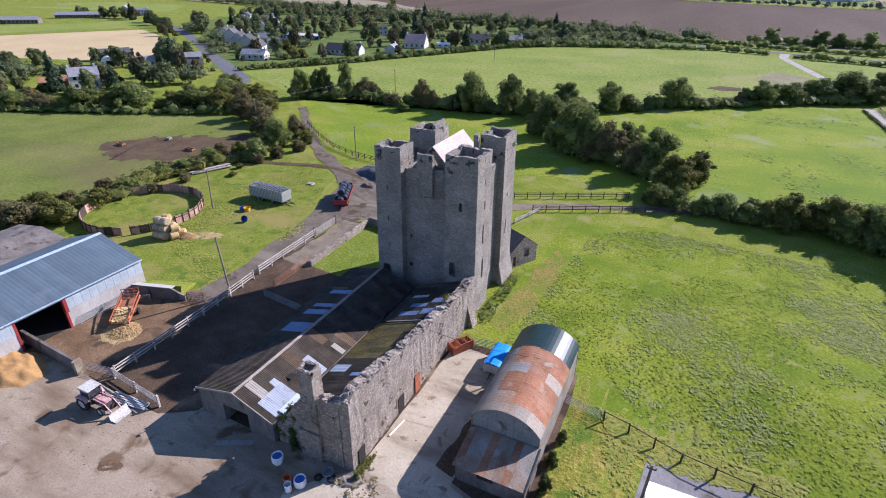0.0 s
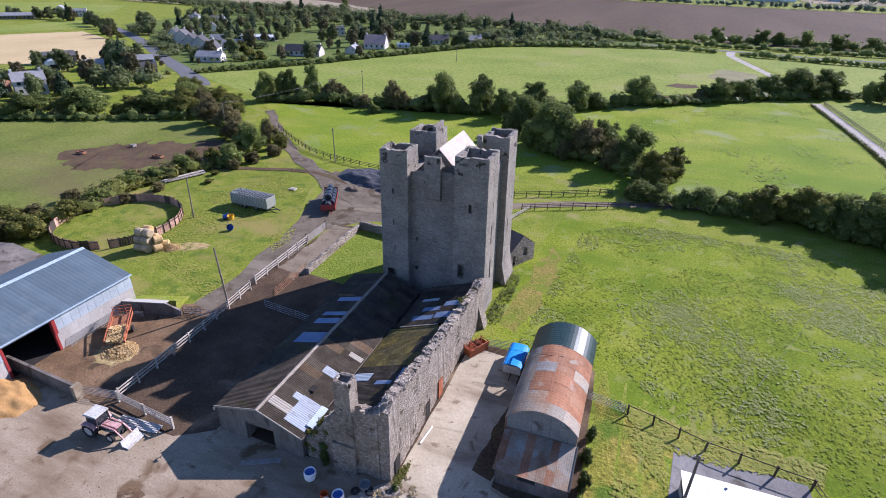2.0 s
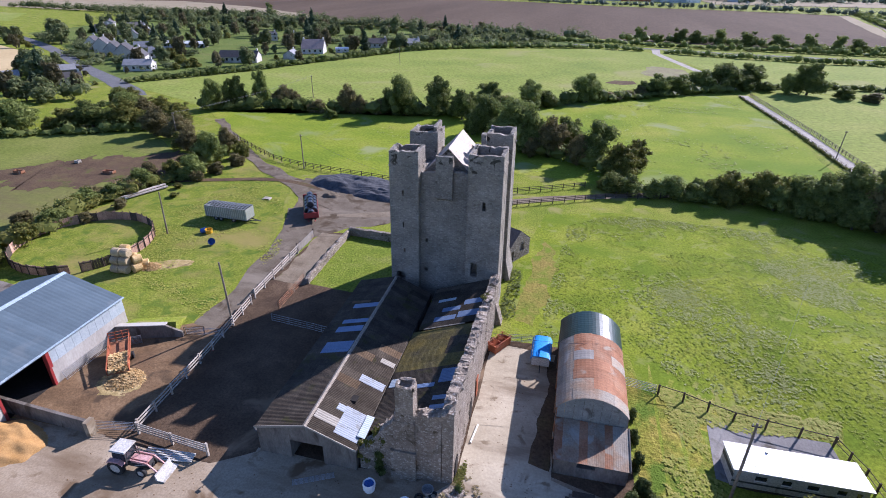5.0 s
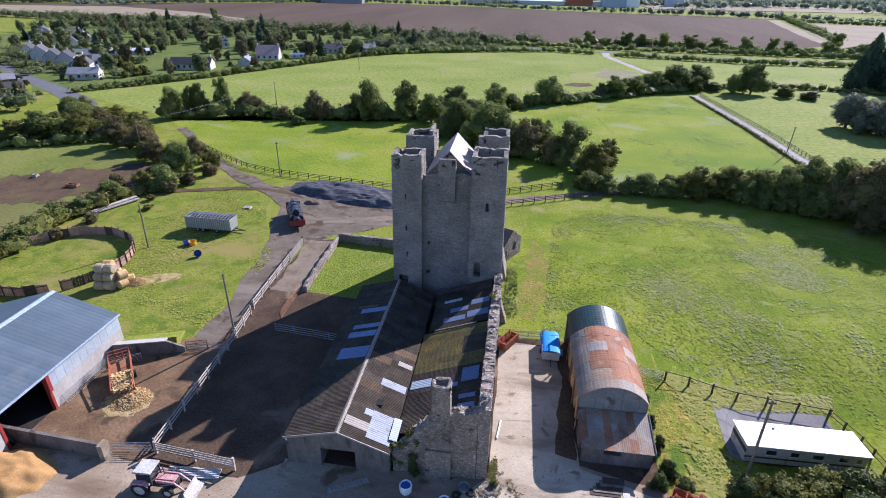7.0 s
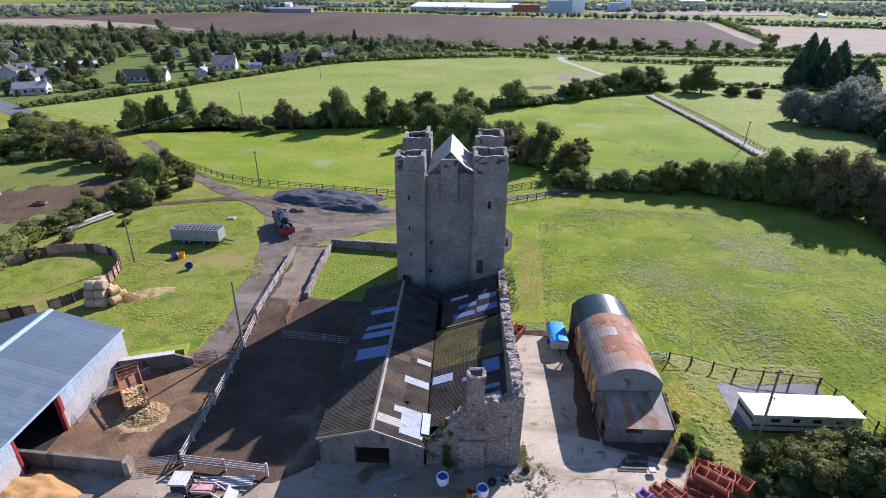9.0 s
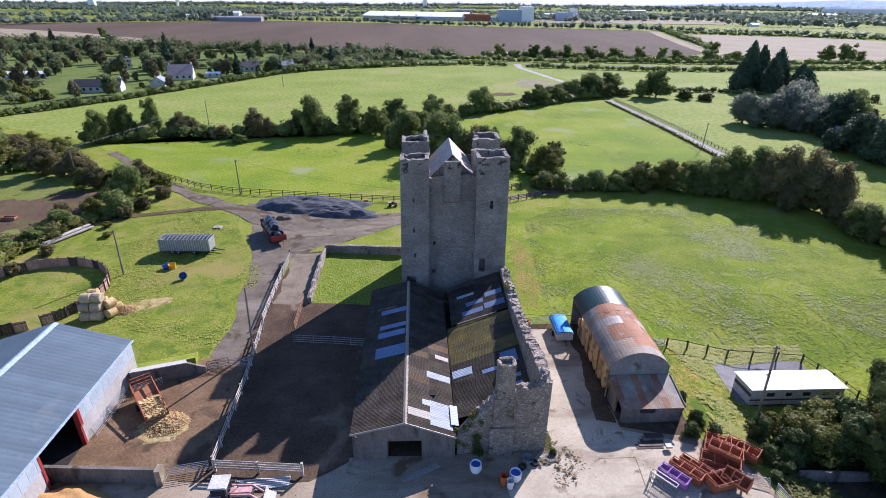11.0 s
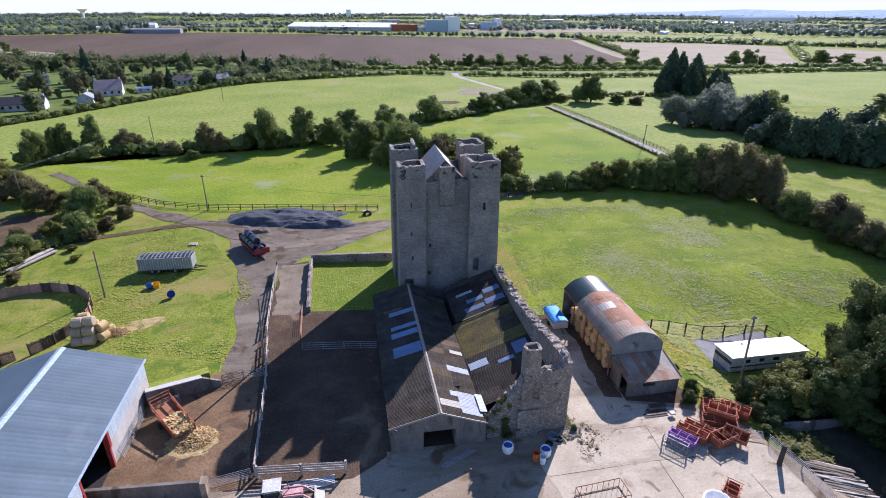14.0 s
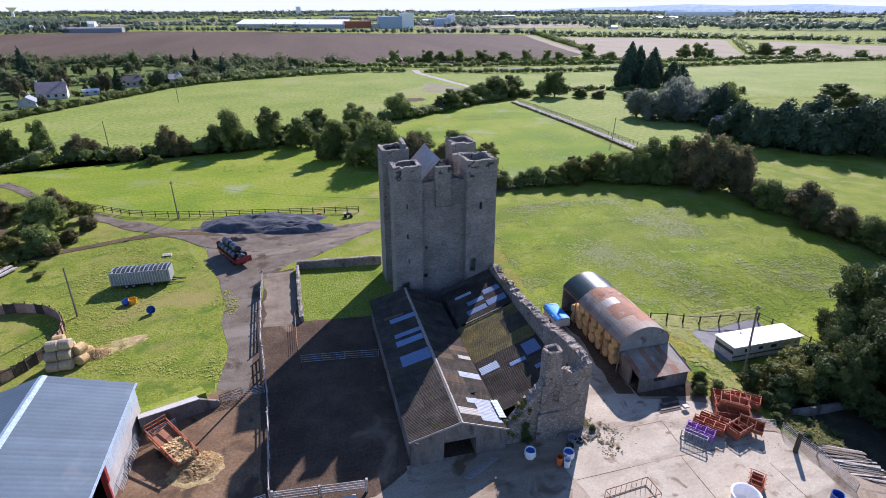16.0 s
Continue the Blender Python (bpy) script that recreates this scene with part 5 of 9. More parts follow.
    part("side_wall", prism_of([(-14.2, 32.2, 0), (-14.2, 34.4, 0), (-14.2, 34.4, 2.85), (-14.2, 32.2, 2.4)], (0.2, 0, 0)), M_BLOCK, f)
    part("verge", beams(((-7.7, 30.3, 2.2), (-7.7, 34.5, 3.05), 0.1, 0.12)), M_DKMET, f)


hay_barn()


def prefab_hut():
    g = -2.0
    top = thing("prefab_hut", (7.25, 35.45, g), "long white-roofed prefab hut standing low in the grass", "hut", rz=4)
    x0, x1, y0, y1 = -5.7, 5.7, -1.15, 1.75

    def P(nm, bm, mat, lab="", par=None):
        for v in bm.verts:
            v.co.z -= 0.062 * (v.co.x - x0)
        return part(nm, bm, mat, par or top, lab, local=True)

    wins = [(1.9, 2.9, 2.05, 2.6), (4.2, 5.0, 2.05, 2.6), (6.3, 7.3, 2.05, 2.6), (8.8, 9.6, 2.05, 2.6), (10.4, 10.9, 2.05, 2.6)]
    bm = bmesh.new()
    pierced(bm, (x0, y0, 0), (1, 0, 0), (0, 0, 1), x1 - x0, 3.1, wins, 0.1)
    pierced(bm, (x0, y1, 0), (0, -1, 0), (0, 0, 1), y1 - y0, 3.1, [], 0.1)
    pierced(bm, (x1, y0, 0), (0, 1, 0), (0, 0, 1), y1 - y0, 3.1, [], 0.1)
    pierced(bm, (x1, y1, 0), (-1, 0, 0), (0, 0, 1), x1 - x0, 3.1, [], 0.1)
    P("wall", bm, M_CREAM)
    for a, b, c, d in wins:
        w = P("window", boxes((x0 + a, x0 + b, y0 + 0.05, y0 + 0.09, c, d)), M_GLASS)
        P("frame", boxes((x0 + a - 0.05, x0 + b + 0.05, y0 - 0.03, y0 + 0.02, c - 0.08, c)), M_WHITE, "", w)
    P("roof", prism_of([(x0 - 0.2, y0 - 0.2, 3.12), (x0 - 0.2, y1 + 0.2, 3.14), (x0 - 0.2, y1 + 0.2, 3.22), (x0 - 0.2, y0 - 0.2, 3.2)], (x1 - x0 + 0.4, 0, 0)), M_WHITE, "white sheet roof")
    for k in range(5):
        x = x0 + 1.9 * (k + 1)
        P("roof_seam", boxes((x - 0.02, x + 0.02, y0 - 0.18, y1 + 0.18, 3.19, 3.235)), M_WHITE)
    P("roof_vent", tubes(((-2.2, 1.3, 3.2), (-2.2, 1.3, 3.38), 0.12, None, 8)), M_STEEL)
    P("side_band", boxes((x0 - 0.02, x0 + 0.005, y0, y1, 2.05, 2.5)), M_DKMET, "dark band along the end wall")
    P("front_band", boxes((x0, x1, y0 - 0.012, y0 - 0.002, 1.55, 1.75)), M_DKMET, "dark band along the front")
    P("skirting", boxes((x0 - 0.02, x1 + 0.02, y0 - 0.02, y1 + 0.02, -0.2, 1.0)), M_WOODD)


prefab_hut()
# ---- trees and hedges ----
def leaf_mesh(name, lobes, count, size, seed, material, core=0.72, droop=0.0):
    """A crown: dark inner lumps and many small bent leaf clumps on the lobes (cx, cy, cz, rx, ry, rz)."""
    rng = np.random.RandomState(seed)
    verts, faces = [], []
    t = (1 + 5 ** 0.5) / 2
    ico = np.array([(-1, t, 0), (1, t, 0), (-1, -t, 0), (1, -t, 0), (0, -1, t), (0, 1, t), (0, -1, -t), (0, 1, -t), (t, 0, -1), (t, 0, 1), (-t, 0, -1), (-t, 0, 1)]) / math.hypot(1, t)
    icof = [(0, 11, 5), (0, 5, 1), (0, 1, 7), (0, 7, 10), (0, 10, 11), (1, 5, 9), (5, 11, 4), (11, 10, 2), (10, 7, 6), (7, 1, 8), (3, 9, 4), (3, 4, 2), (3, 2, 6), (3, 6, 8), (3, 8, 9), (4, 9, 5), (2, 4, 11), (6, 2, 10), (8, 6, 7), (9, 8, 1)]
    lob = np.array(lobes, float)
    base = 0
    if core:
        for L in lob:
            p = ico * (L[3:6] * core * rng.uniform(0.8, 1.1, (12, 1))) + L[:3]
            verts.append(p)
            faces += [tuple(base + i for i in f) for f in icof]
            base += 12
    area = (lob[:, 3] * lob[:, 4] + lob[:, 3] * lob[:, 5] + lob[:, 4] * lob[:, 5])
    pick = rng.choice(len(lob), count, p=area / area.sum())
    # each lobe carries smaller tufts, and the leaves gather on these
    tufts = rng.normal(size=(len(lob), 9, 3))
    tufts /= np.linalg.norm(tufts, axis=2)[:, :, None]
    tufts[:, :, 2] = np.where(rng.rand(len(lob), 9) < 0.4, np.abs(tufts[:, :, 2]), tufts[:, :, 2])
    d = tufts[pick, rng.randint(0, 9, count)]
    off = rng.normal(size=(count, 3))
    off /= np.linalg.norm(off, axis=1)[:, None]
    far = rng.rand(count, 1)
    pos = lob[pick, :3] + lob[pick, 3:6] * (d * 0.74 + off * np.where(far < 0.1, rng.uniform(0.45, 0.75, (count, 1)), rng.uniform(0.28, 0.46, (count, 1))))
    pos[:, 2] = np.maximum(pos[:, 2], 0.05)
    nrm = d * 0.5 + off + rng.normal(size=(count, 3)) * 0.45
    nrm /= np.linalg.norm(nrm, axis=1)[:, None]
    u = np.cross(nrm, rng.normal(size=(count, 3)))
    u /= np.linalg.norm(u, axis=1)[:, None]
    v = np.cross(nrm, u)
    s = size * rng.uniform(0.55, 1.35, (count, 1))
    u, v = u * s * 0.6, v * s * rng.uniform(0.3, 0.5, (count, 1))
    bend = nrm * s * 0.16
    quad = np.stack([pos - u, pos - v + bend, pos + u, pos + v + bend], 1)
    quad[:, :, 2] -= droop * s * 0.5 * rng.rand(count, 1)
    verts.append(quad.reshape(-1, 3))
    idx = base + np.arange(count)[:, None] * 4
    faces += [tuple(f) for f in (idx + [0, 1, 2, 3]).tolist()]
    me = bpy.data.meshes.new(name)
    me.from_pydata(np.concatenate(verts).tolist(), [], faces)
    me.materials.append(material)
    me.update()
    return me


def trunk_mesh(seed, h, r, limbs=6):
    rng = random.Random(seed)
    bm = bmesh.new()
    bend = Vector((rng.uniform(-0.05, 0.05), rng.uniform(-0.05, 0.05), 0))
    pts = [Vector((0, 0, -0.3)) + bend * (k * k) + Vector((0, 0, k * h / 4)) for k in range(5)]
    for k in range(4):
        tube(bm, pts[k], pts[k + 1], r * (1.15 - 0.22 * k), r * (1.15 - 0.22 * (k + 1)), 7, False)
    for k in range(limbs):
        a = k * 2.4 + rng.uniform(-0.4, 0.4)
        s = pts[1].lerp(pts[4], rng.uniform(0.15, 0.95))
        e = s + Vector((math.cos(a), math.sin(a), rng.uniform(0.5, 1.1))) * h * rng.uniform(0.3, 0.5)
        tube(bm, s, e, r * 0.42, r * 0.12, 5, False)
    return mesh_of(bm, "trunk")


def lobes_round(rng, n, w, h, low):
    """Lobes of an uneven crown: total width w, height h, bare below low."""
    out = []
    heads = [(rng.uniform(0, math.tau), rng.uniform(0.1, 0.55), rng.uniform(0.6, 1.0)) for _ in range(6)]
    for k in range(n):
        a, q, top = heads[k % 6]
        a += rng.uniform(-1.0, 1.0)
        q = min(1, max(0, q + rng.uniform(-0.35, 0.4)))
        f = rng.random() ** 0.9
        z = low + (h - low) * (0.12 + (0.76 * f) * top)
        spread = math.sin(math.pi * min(1, 0.3 + 0.58 * f)) ** 0.6
        rr = w * rng.uniform(0.07, 0.17)
        rad = max(0, (w / 2 - rr * 0.7)) * q * spread
        out.append((rad * math.cos(a), rad * math.sin(a), z, rr, rr * rng.uniform(0.75, 1.25), rr * rng.uniform(0.7, 1.45)))
    out.append((0, 0, low + (h - low) * 0.42, w * 0.25, w * 0.25, (h - low) * 0.34))
    return out


def lobes_conifer(rng, w, h):
    out = []
    for k in range(15):
        f = k / 14
        rr = w * 0.42 * (1 - f) ** 0.75 + 0.25
        a = k * 2.4
        out.append((0.35 * rr * math.cos(a), 0.35 * rr * math.sin(a), 0.8 + f * (h - 1.6), rr, rr, h * 0.085))
    return out


def lobes_cypress(rng, w, h):
    """A broad cone with an uneven, tufted outline."""
    out = []
    for k in range(40):
        f = (k / 39) ** 0.9
        rr = w * 0.17 * (1.15 - f)
        a, q = k * 2.4, (w / 2 - rr) * (1 - f) ** 0.8 * rng.uniform(0.55, 1.0)
        out.append((q * math.cos(a), q * math.sin(a), 0.6 + f * (h - 1.2), rr + 0.25, rr + 0.25, (rr + 0.25) * rng.uniform(1.2, 1.9)))
    return out


PLANTS = {}


def plant_kind(key, lobes, count, size, seed, mat, trunk, category, label, name, core=0.72, droop=0.0):
    PLANTS[key] = dict(crown=leaf_mesh(name + "_crown", lobes, count, size, seed, mat, core, droop), trunk=trunk, category=category, label=label, name=name, first=None)


def plant(key, x, y, sx, sz=None, turn=None, group=""):
    k = PLANTS[key]
    sz = sx if sz is None else sz
    turn = (x * 37.7 + y * 91.3) % 360 if turn is None else turn
    if k["first"] is None:
        top = thing(k["name"], (0, 0, 0), k["label"], k["category"], group)
        part("crown", k["crown"], None, top, local=True)
        if k["trunk"]:
            me = k["trunk"]
            me.materials.append(M_BARK)
            part("trunk", me, None, top, local=True)
        k["first"] = top
        top.matrix_basis = pose(x, y, gz(x, y), 0, 0, turn)
    else:
        top = copy_thing(k["first"], pose(x, y, gz(x, y), 0, 0, turn))
        if group:
            top["group"] = group
    top.scale = (sx, sx, sz)
    return top


_r = random.Random(3)
# unit plants: 10 m tall and 10 m wide trees; 4 m shrubs
for _i, (_m, _lab) in enumerate(((M_LEAF, "leafy green hedgerow tree"), (M_LEAF, "spreading green broadleaf tree"), (M_LEAFB, "hedgerow tree turning autumn brown"), (M_LEAFY, "hedgerow tree with yellowing leaves"), (M_LEAFS, "silvery grey-green willow tree"))):
    plant_kind("tree%d" % _i, lobes_round(_r, 46, 10.5, 10.2, 0.2), 13000, 0.34, 40 + _i, _m, trunk_mesh(_i, 5.5, 0.28), "tree", _lab, "tree", 0.7)
for _i, (_m, _lab) in enumerate(((M_LEAF, "dense green hedgerow shrub"), (M_LEAFY, "yellowish green hedgerow shrub"), (M_LEAFB, "brownish hawthorn hedgerow shrub"))):
    plant_kind("shrub%d" % _i, lobes_round(_r, 30, 4.6, 4.1, -0.3), 5200, 0.21, 70 + _i, _m, trunk_mesh(30 + _i, 1.6, 0.1), "shrub", _lab, "shrub", 0.72)


# finer crowns for the trees nearest to the path, and broad dark evergreens
for _i, (_m, _lab) in enumerate(((M_LEAFD, "leafy dark green tree by the yard gate"),)):
    plant_kind("near%d" % _i, lobes_round(_r, 44, 10.5, 10.2, 0.1), 30000, 0.21, 90 + _i, _m, trunk_mesh(50 + _i, 5.5, 0.28), "tree", _lab, "tree", 0.66)
for _i, (_m, _lab) in enumerate(((M_LEAFD, "dense green bramble shrub"), (M_LEAFY, "pale yellowish green shrub"))):
    plant_kind("bush%d" % _i, lobes_round(_r, 24, 4.6, 4.1, -0.3), 8000, 0.15, 95 + _i, _m, trunk_mesh(55 + _i, 1.6, 0.1), "shrub", _lab, "shrub", 0.68)
for _i in range(2):
    plant_kind("cypress%d" % _i, lobes_round(_r, 50, 10.5, 10.4, -0.2), 7000, 0.5, 98 + _i, M_CONIF, trunk_mesh(60 + _i, 5.5, 0.3), "tree", "broad dark evergreen tree", "evergreen_tree", 0.74)


plant_kind("cypress2", lobes_cypress(_r, 9.5, 10), 7000, 0.5, 104, M_CONIF, trunk_mesh(64, 5.5, 0.3), "tree", "tall dark cone-shaped evergreen tree", "evergreen_tree", 0.74)
for _i in range(2):
    plant_kind("far%d" % _i, lobes_round(_r, 30, 10.5, 10.6, -2.4), 3000, 0.62, 106 + _i, M_LEAF, trunk_mesh(66 + _i, 5, 0.28, 4), "tree", "rounded green field tree", "tree", 0.74)


def grove(rows, kinds, group, seed=1):
    rng = random.Random(seed)
    for x, y, h, w in rows:
        key = rng.choice(kinds)
        if key.startswith(("shrub", "bush")):
            plant(key, x, y, w / 4.4, h / 4, group=group)
        else:
            plant(key, x, y, w / 10, h / 10, group=group)
            # lower stems beside the main crown
            for _ in range(2 if y < 180 else 1 if y < 240 else 0):
                a, q, f = rng.uniform(0, math.tau), rng.uniform(0.3, 0.5), rng.uniform(0.42, 0.75)
                plant(rng.choice([key, key] + kinds), x + w * q * math.cos(a), y + w * q * 0.6 * math.sin(a), w / 10 * f, h / 10 * f * rng.uniform(0.85, 1.2), group=group)


T01 = ["tree0", "tree1"]
grove([(-129, 150, 10.5, 8.7), (-124, 157, 10.5, 8.5), (-118, 162, 12, 8), (-57, 166, 12, 13), (-10, 197, 10.2, 13.5), (73, 233, 12.6, 15)], ["tree1"], "trees behind the tower", 2)
grove([(-108, 160, 7.6, 10), (-85, 158, 9.2, 9.8)], ["tree2"], "trees behind the tower", 3)
grove([(-67, 160, 13.4, 13), (-48, 159, 9.6, 10.5), (-42, 178, 9, 12), (-29, 182, 9.5, 13), (16, 215, 8.5, 12), (25, 222, 7.5, 13), (34, 230, 8.6, 14), (45, 235, 11, 17), (54, 243, 10.2, 15)], T01, "trees behind the tower", 4)
grove([(-95, 156, 4.5, 8), (-101, 158, 4.2, 8), (-75, 160, 5, 8), (-17, 192, 4.6, 9), (-2, 202, 3.4, 10), (5, 208, 3.2, 9), (-36, 172, 6, 9), (10, 212, 4.5, 8), (-22, 187, 4, 8), (60, 238, 4, 9), (84, 228, 5, 9), (92, 224, 4, 9), (104, 219, 3.6, 9), (118, 213, 3, 9), (-88, 150, 3, 6)], ["shrub0", "shrub0", "shrub2"], "trees behind the tower", 5)
grove([(-29, 133, 13.8, 16), (-39, 144, 11.6, 12), (-24, 130, 9.7, 10), (-33, 150, 10, 11)], T01, "trees behind the tower", 6)
grove([(-19, 127, 10.2, 12), (-13, 122, 7.6, 8)], ["tree2"], "trees behind the tower", 7)
grove([(-9, 124, 11, 12.5), (-16, 134, 9, 10)], ["tree1"], "trees behind the tower", 8)
grove([(0, 124, 7, 9), (-3, 116, 8.2, 10)], ["tree3"], "trees behind the tower", 9)
grove([(-5, 106.5, 4.4, 7), (6.5, 104.6, 4.9, 7), (15.9, 105.4, 6.9, 9), (23.6, 105, 7.8, 10), (28.6, 103, 7.6, 9)], ["tree0", "tree3", "tree0", "tree2"], "trees of the right hedge", 10)
grove([(-2, 105.2, 4.6, 7), (2.5, 104.8, 4.2, 6), (10.5, 104.4, 5.2, 7), (13, 104.8, 5.4, 6), (19.5, 104.8, 6.2, 8)], ["shrub1", "shrub0", "shrub0"], "trees of the right hedge", 40)
grove([(31.5, 101.4, 8.8, 10), (37, 103, 10.6, 12), (40, 99.4, 12, 13)], ["tree1"], "trees of the right hedge", 11)
grove([(43, 94.6, 13.2, 14), (47.3, 91.6, 13, 14), (50.2, 88.6, 11, 11)], ["tree2"], "trees of the right hedge", 12)
grove([(48, 80.5, 6, 7.5), (47.6, 75.6, 7.0, 9.5), (49, 69.6, 8.2, 11), (49.6, 66, 7.4, 9), (48.6, 60, 6.6, 9.5), (50.5, 55.2, 6.2, 9), (51, 50, 5.4, 8)], ["tree0", "tree2"], "trees of the right hedge", 13)
grove([(131, 262, 22, 17), (138, 264, 20, 16), (146, 262, 19, 17), (136, 250, 15, 16), (150, 250, 13, 15), (124, 256, 14, 13)], ["cypress2"], "dark conifer belt", 14)
grove([(128, 214, 15, 16), (118, 206, 11, 13)], ["cypress2"], "dark conifer belt", 34)
grove([(99, 156, 15, 15), (92, 136, 13, 15), (90, 124, 13, 14), (95, 119, 15, 16), (102, 114, 14, 16), (110, 127, 15, 18), (108, 110, 16, 17), (114, 105, 16, 17), (122, 112, 15, 18), (128, 100, 16, 18), (136, 120, 16, 18), (98, 128, 13, 15)], ["cypress0", "cypress1"], "dark evergreen belt", 14)
grove([(82, 178, 13, 15), (87, 169, 14, 16), (95, 172, 17, 18), (101, 180, 17, 18), (110, 190, 16, 17), (97, 162, 13, 14), (103, 166, 15, 15)], ["tree4"], "willows by the conifers", 15)
grove([(106, 158, 15, 15), (114, 166, 14, 15)], ["tree1", "tree0"], "trees by the cottage", 35)
grove([(195, 190, 8, 18), (175, 165, 8, 16), (210, 170, 9, 16), (160, 140, 10, 16), (180, 130, 10, 18)], T01, "trees behind the conifers", 16)
grove([(-101, 84, 4.6, 7), (-97, 102, 8.2, 9), (-98, 110, 6.6, 7), (-94, 91, 5.4, 7), (-116, 117, 7, 11), (-125, 119, 8, 12), (-139, 124, 8.5, 12), (-107, 108, 6, 8)], ["tree2", "tree2", "tree3", "tree0"], "trees along the west track", 17)
grove([(-140, 132, 7, 11), (-150, 139, 7.5, 12), (-158, 147, 6.5, 11), (-133, 139, 5, 9), (-165, 153, 5.5, 10), (-146, 146, 4.5, 9), (-128, 131, 6, 9)], ["tree0", "tree3", "tree2"], "trees along the west track", 27)
grove([(-110, 46, 3.6, 7), (-106, 54, 3.2, 6), (-107, 62, 3.0, 6), (-106, 76, 3.0, 6), (-100, 80, 3.2, 5), (-97, 73, 2.2, 4), (-98, 66, 2.2, 4), (-104, 90, 3.4, 6), (-91, 95, 3, 5), (-90, 101, 3.4, 5), (-92, 107, 4.4, 6), (-99, 91, 4.4, 6)], ["shrub2", "shrub1", "shrub2"], "shrubs along the west hedge", 28)
grove([(-104, 73, 3.7, 7), (-102, 77, 3.4, 6.5), (-103, 44, 5.6, 10), (-99, 48, 5.4, 9), (-101, 57, 4, 6.6), (-102, 63, 3.4, 6.8), (-95, 90, 2.4, 5), (-107, 50, 4.5, 8), (-108, 40, 5, 9), (-99, 96, 4, 7), (-104, 68, 3.2, 6), (-93.4, 85, 1.3, 3), (-91, 80.5, 1.1, 3)], ["shrub0", "shrub1", "shrub2"], "shrubs along the west hedge", 18)
grove([(-200, 97, 6, 13), (-190, 100, 5, 11), (-181, 104, 7.5, 13), (-172, 109, 6, 11), (-165, 113, 9, 15), (-154, 119, 6, 11), (-149, 122, 8, 14), (-142, 126, 7, 11), (-212, 92, 5.5, 12), (-224, 88, 6, 13), (-236, 84, 7, 14), (-206, 104, 5, 9), (-186, 112, 5, 9), (-170, 120, 5, 9)], ["tree0", "tree3", "tree2", "tree1"], "trees of the village hedge", 19)
grove([(13.5, 23.5, 11, 12), (17.5, 28.5, 12, 12), (21, 33, 12.5, 12), (26, 31, 13, 14), (18, 20, 13, 13), (15, 14.5, 11, 12), (22, 25, 13, 14), (20, 13, 12, 13), (10.5, 17.5, 7.5, 8.5), (13.8, 30, 7.2, 7), (17, 31, 8.6, 8), (12.4, 27.6, 6.6, 6.5), (11, 25.4, 7.6, 7), (8.4, 24.4, 6.2, 6)], ["near0"], "trees by the field gate", 20)
grove([(2.6, 28.8, 4.0, 6.0), (5.6, 29.0, 4.6, 7), (9.0, 29.2, 4.8, 7), (4, 26.8, 4.6, 6.5), (7.6, 26.4, 5.4, 7.5), (10.6, 26.6, 6.0, 7.5)], ["bush1", "bush1", "bush0"], "shrubs round the prefab hut", 21)
grove([(-1.6, 25.4, 1.8, 3), (-0.6, 24.0, 1.4, 2.6), (0.6, 25.4, 2.2, 3.6), (-2.2, 23.2, 0.9, 2), (-0.6, 28.6, 2.6, 4.2), (1.4, 26.6, 3.4, 5), (-5.5, 28.4, 1.7, 2.8), (-6.6, 30, 2.0, 2.4), (-6.7, 33, 1.9, 2.0), (-6.8, 36, 1.6, 1.8), (-6.7, 39, 1.5, 1.7), (-7.5, 28.6, 1.6, 2.4), (9.6, 22.4, 3.4, 6), (11.0, 20, 3.4, 6), (9.4, 18, 2.4, 5), (1.0, 22.6, 0.8, 2.2), (3.0, 20.6, 0.7, 2), (-1.0, 20.4, 0.7, 1.8)], ["bush0"], "shrubs behind the yard gate", 25)
grove([(-29.4, 27.2, 2.6, 2.0), (-29.9, 28.6, 2.2, 1.8), (-22.0, 26.6, 0.8, 1.2)], ["bush0"], "shrubs at the foot of the ruin", 23)
grove([(28, 417, 10, 13.5), (40, 414, 5.5, 9), (54, 420, 9.5, 15), (64, 419, 9.5, 15), (80, 416, 10, 18), (96, 409, 9.5, 20), (113, 406, 9.5, 18), (129, 399, 10, 13), (142, 392, 10, 14), (152, 390, 9.5, 15), (176, 387, 9, 18), (192, 386, 9, 20), (205, 440, 11, 14), (276, 404, 12, 18), (288, 400, 12.5, 20), (300, 402, 7, 15), (352, 398, 13, 24), (370, 392, 10, 22), (392, 386, 8, 18), (430, 372, 6, 22), (470, 368, 6, 24)], ["far0", "far1"], "rounded trees before the ploughed field", 22)
grove([(-372, 622, 11, 12)], ["far1"], "lone tree on the headland", 24)


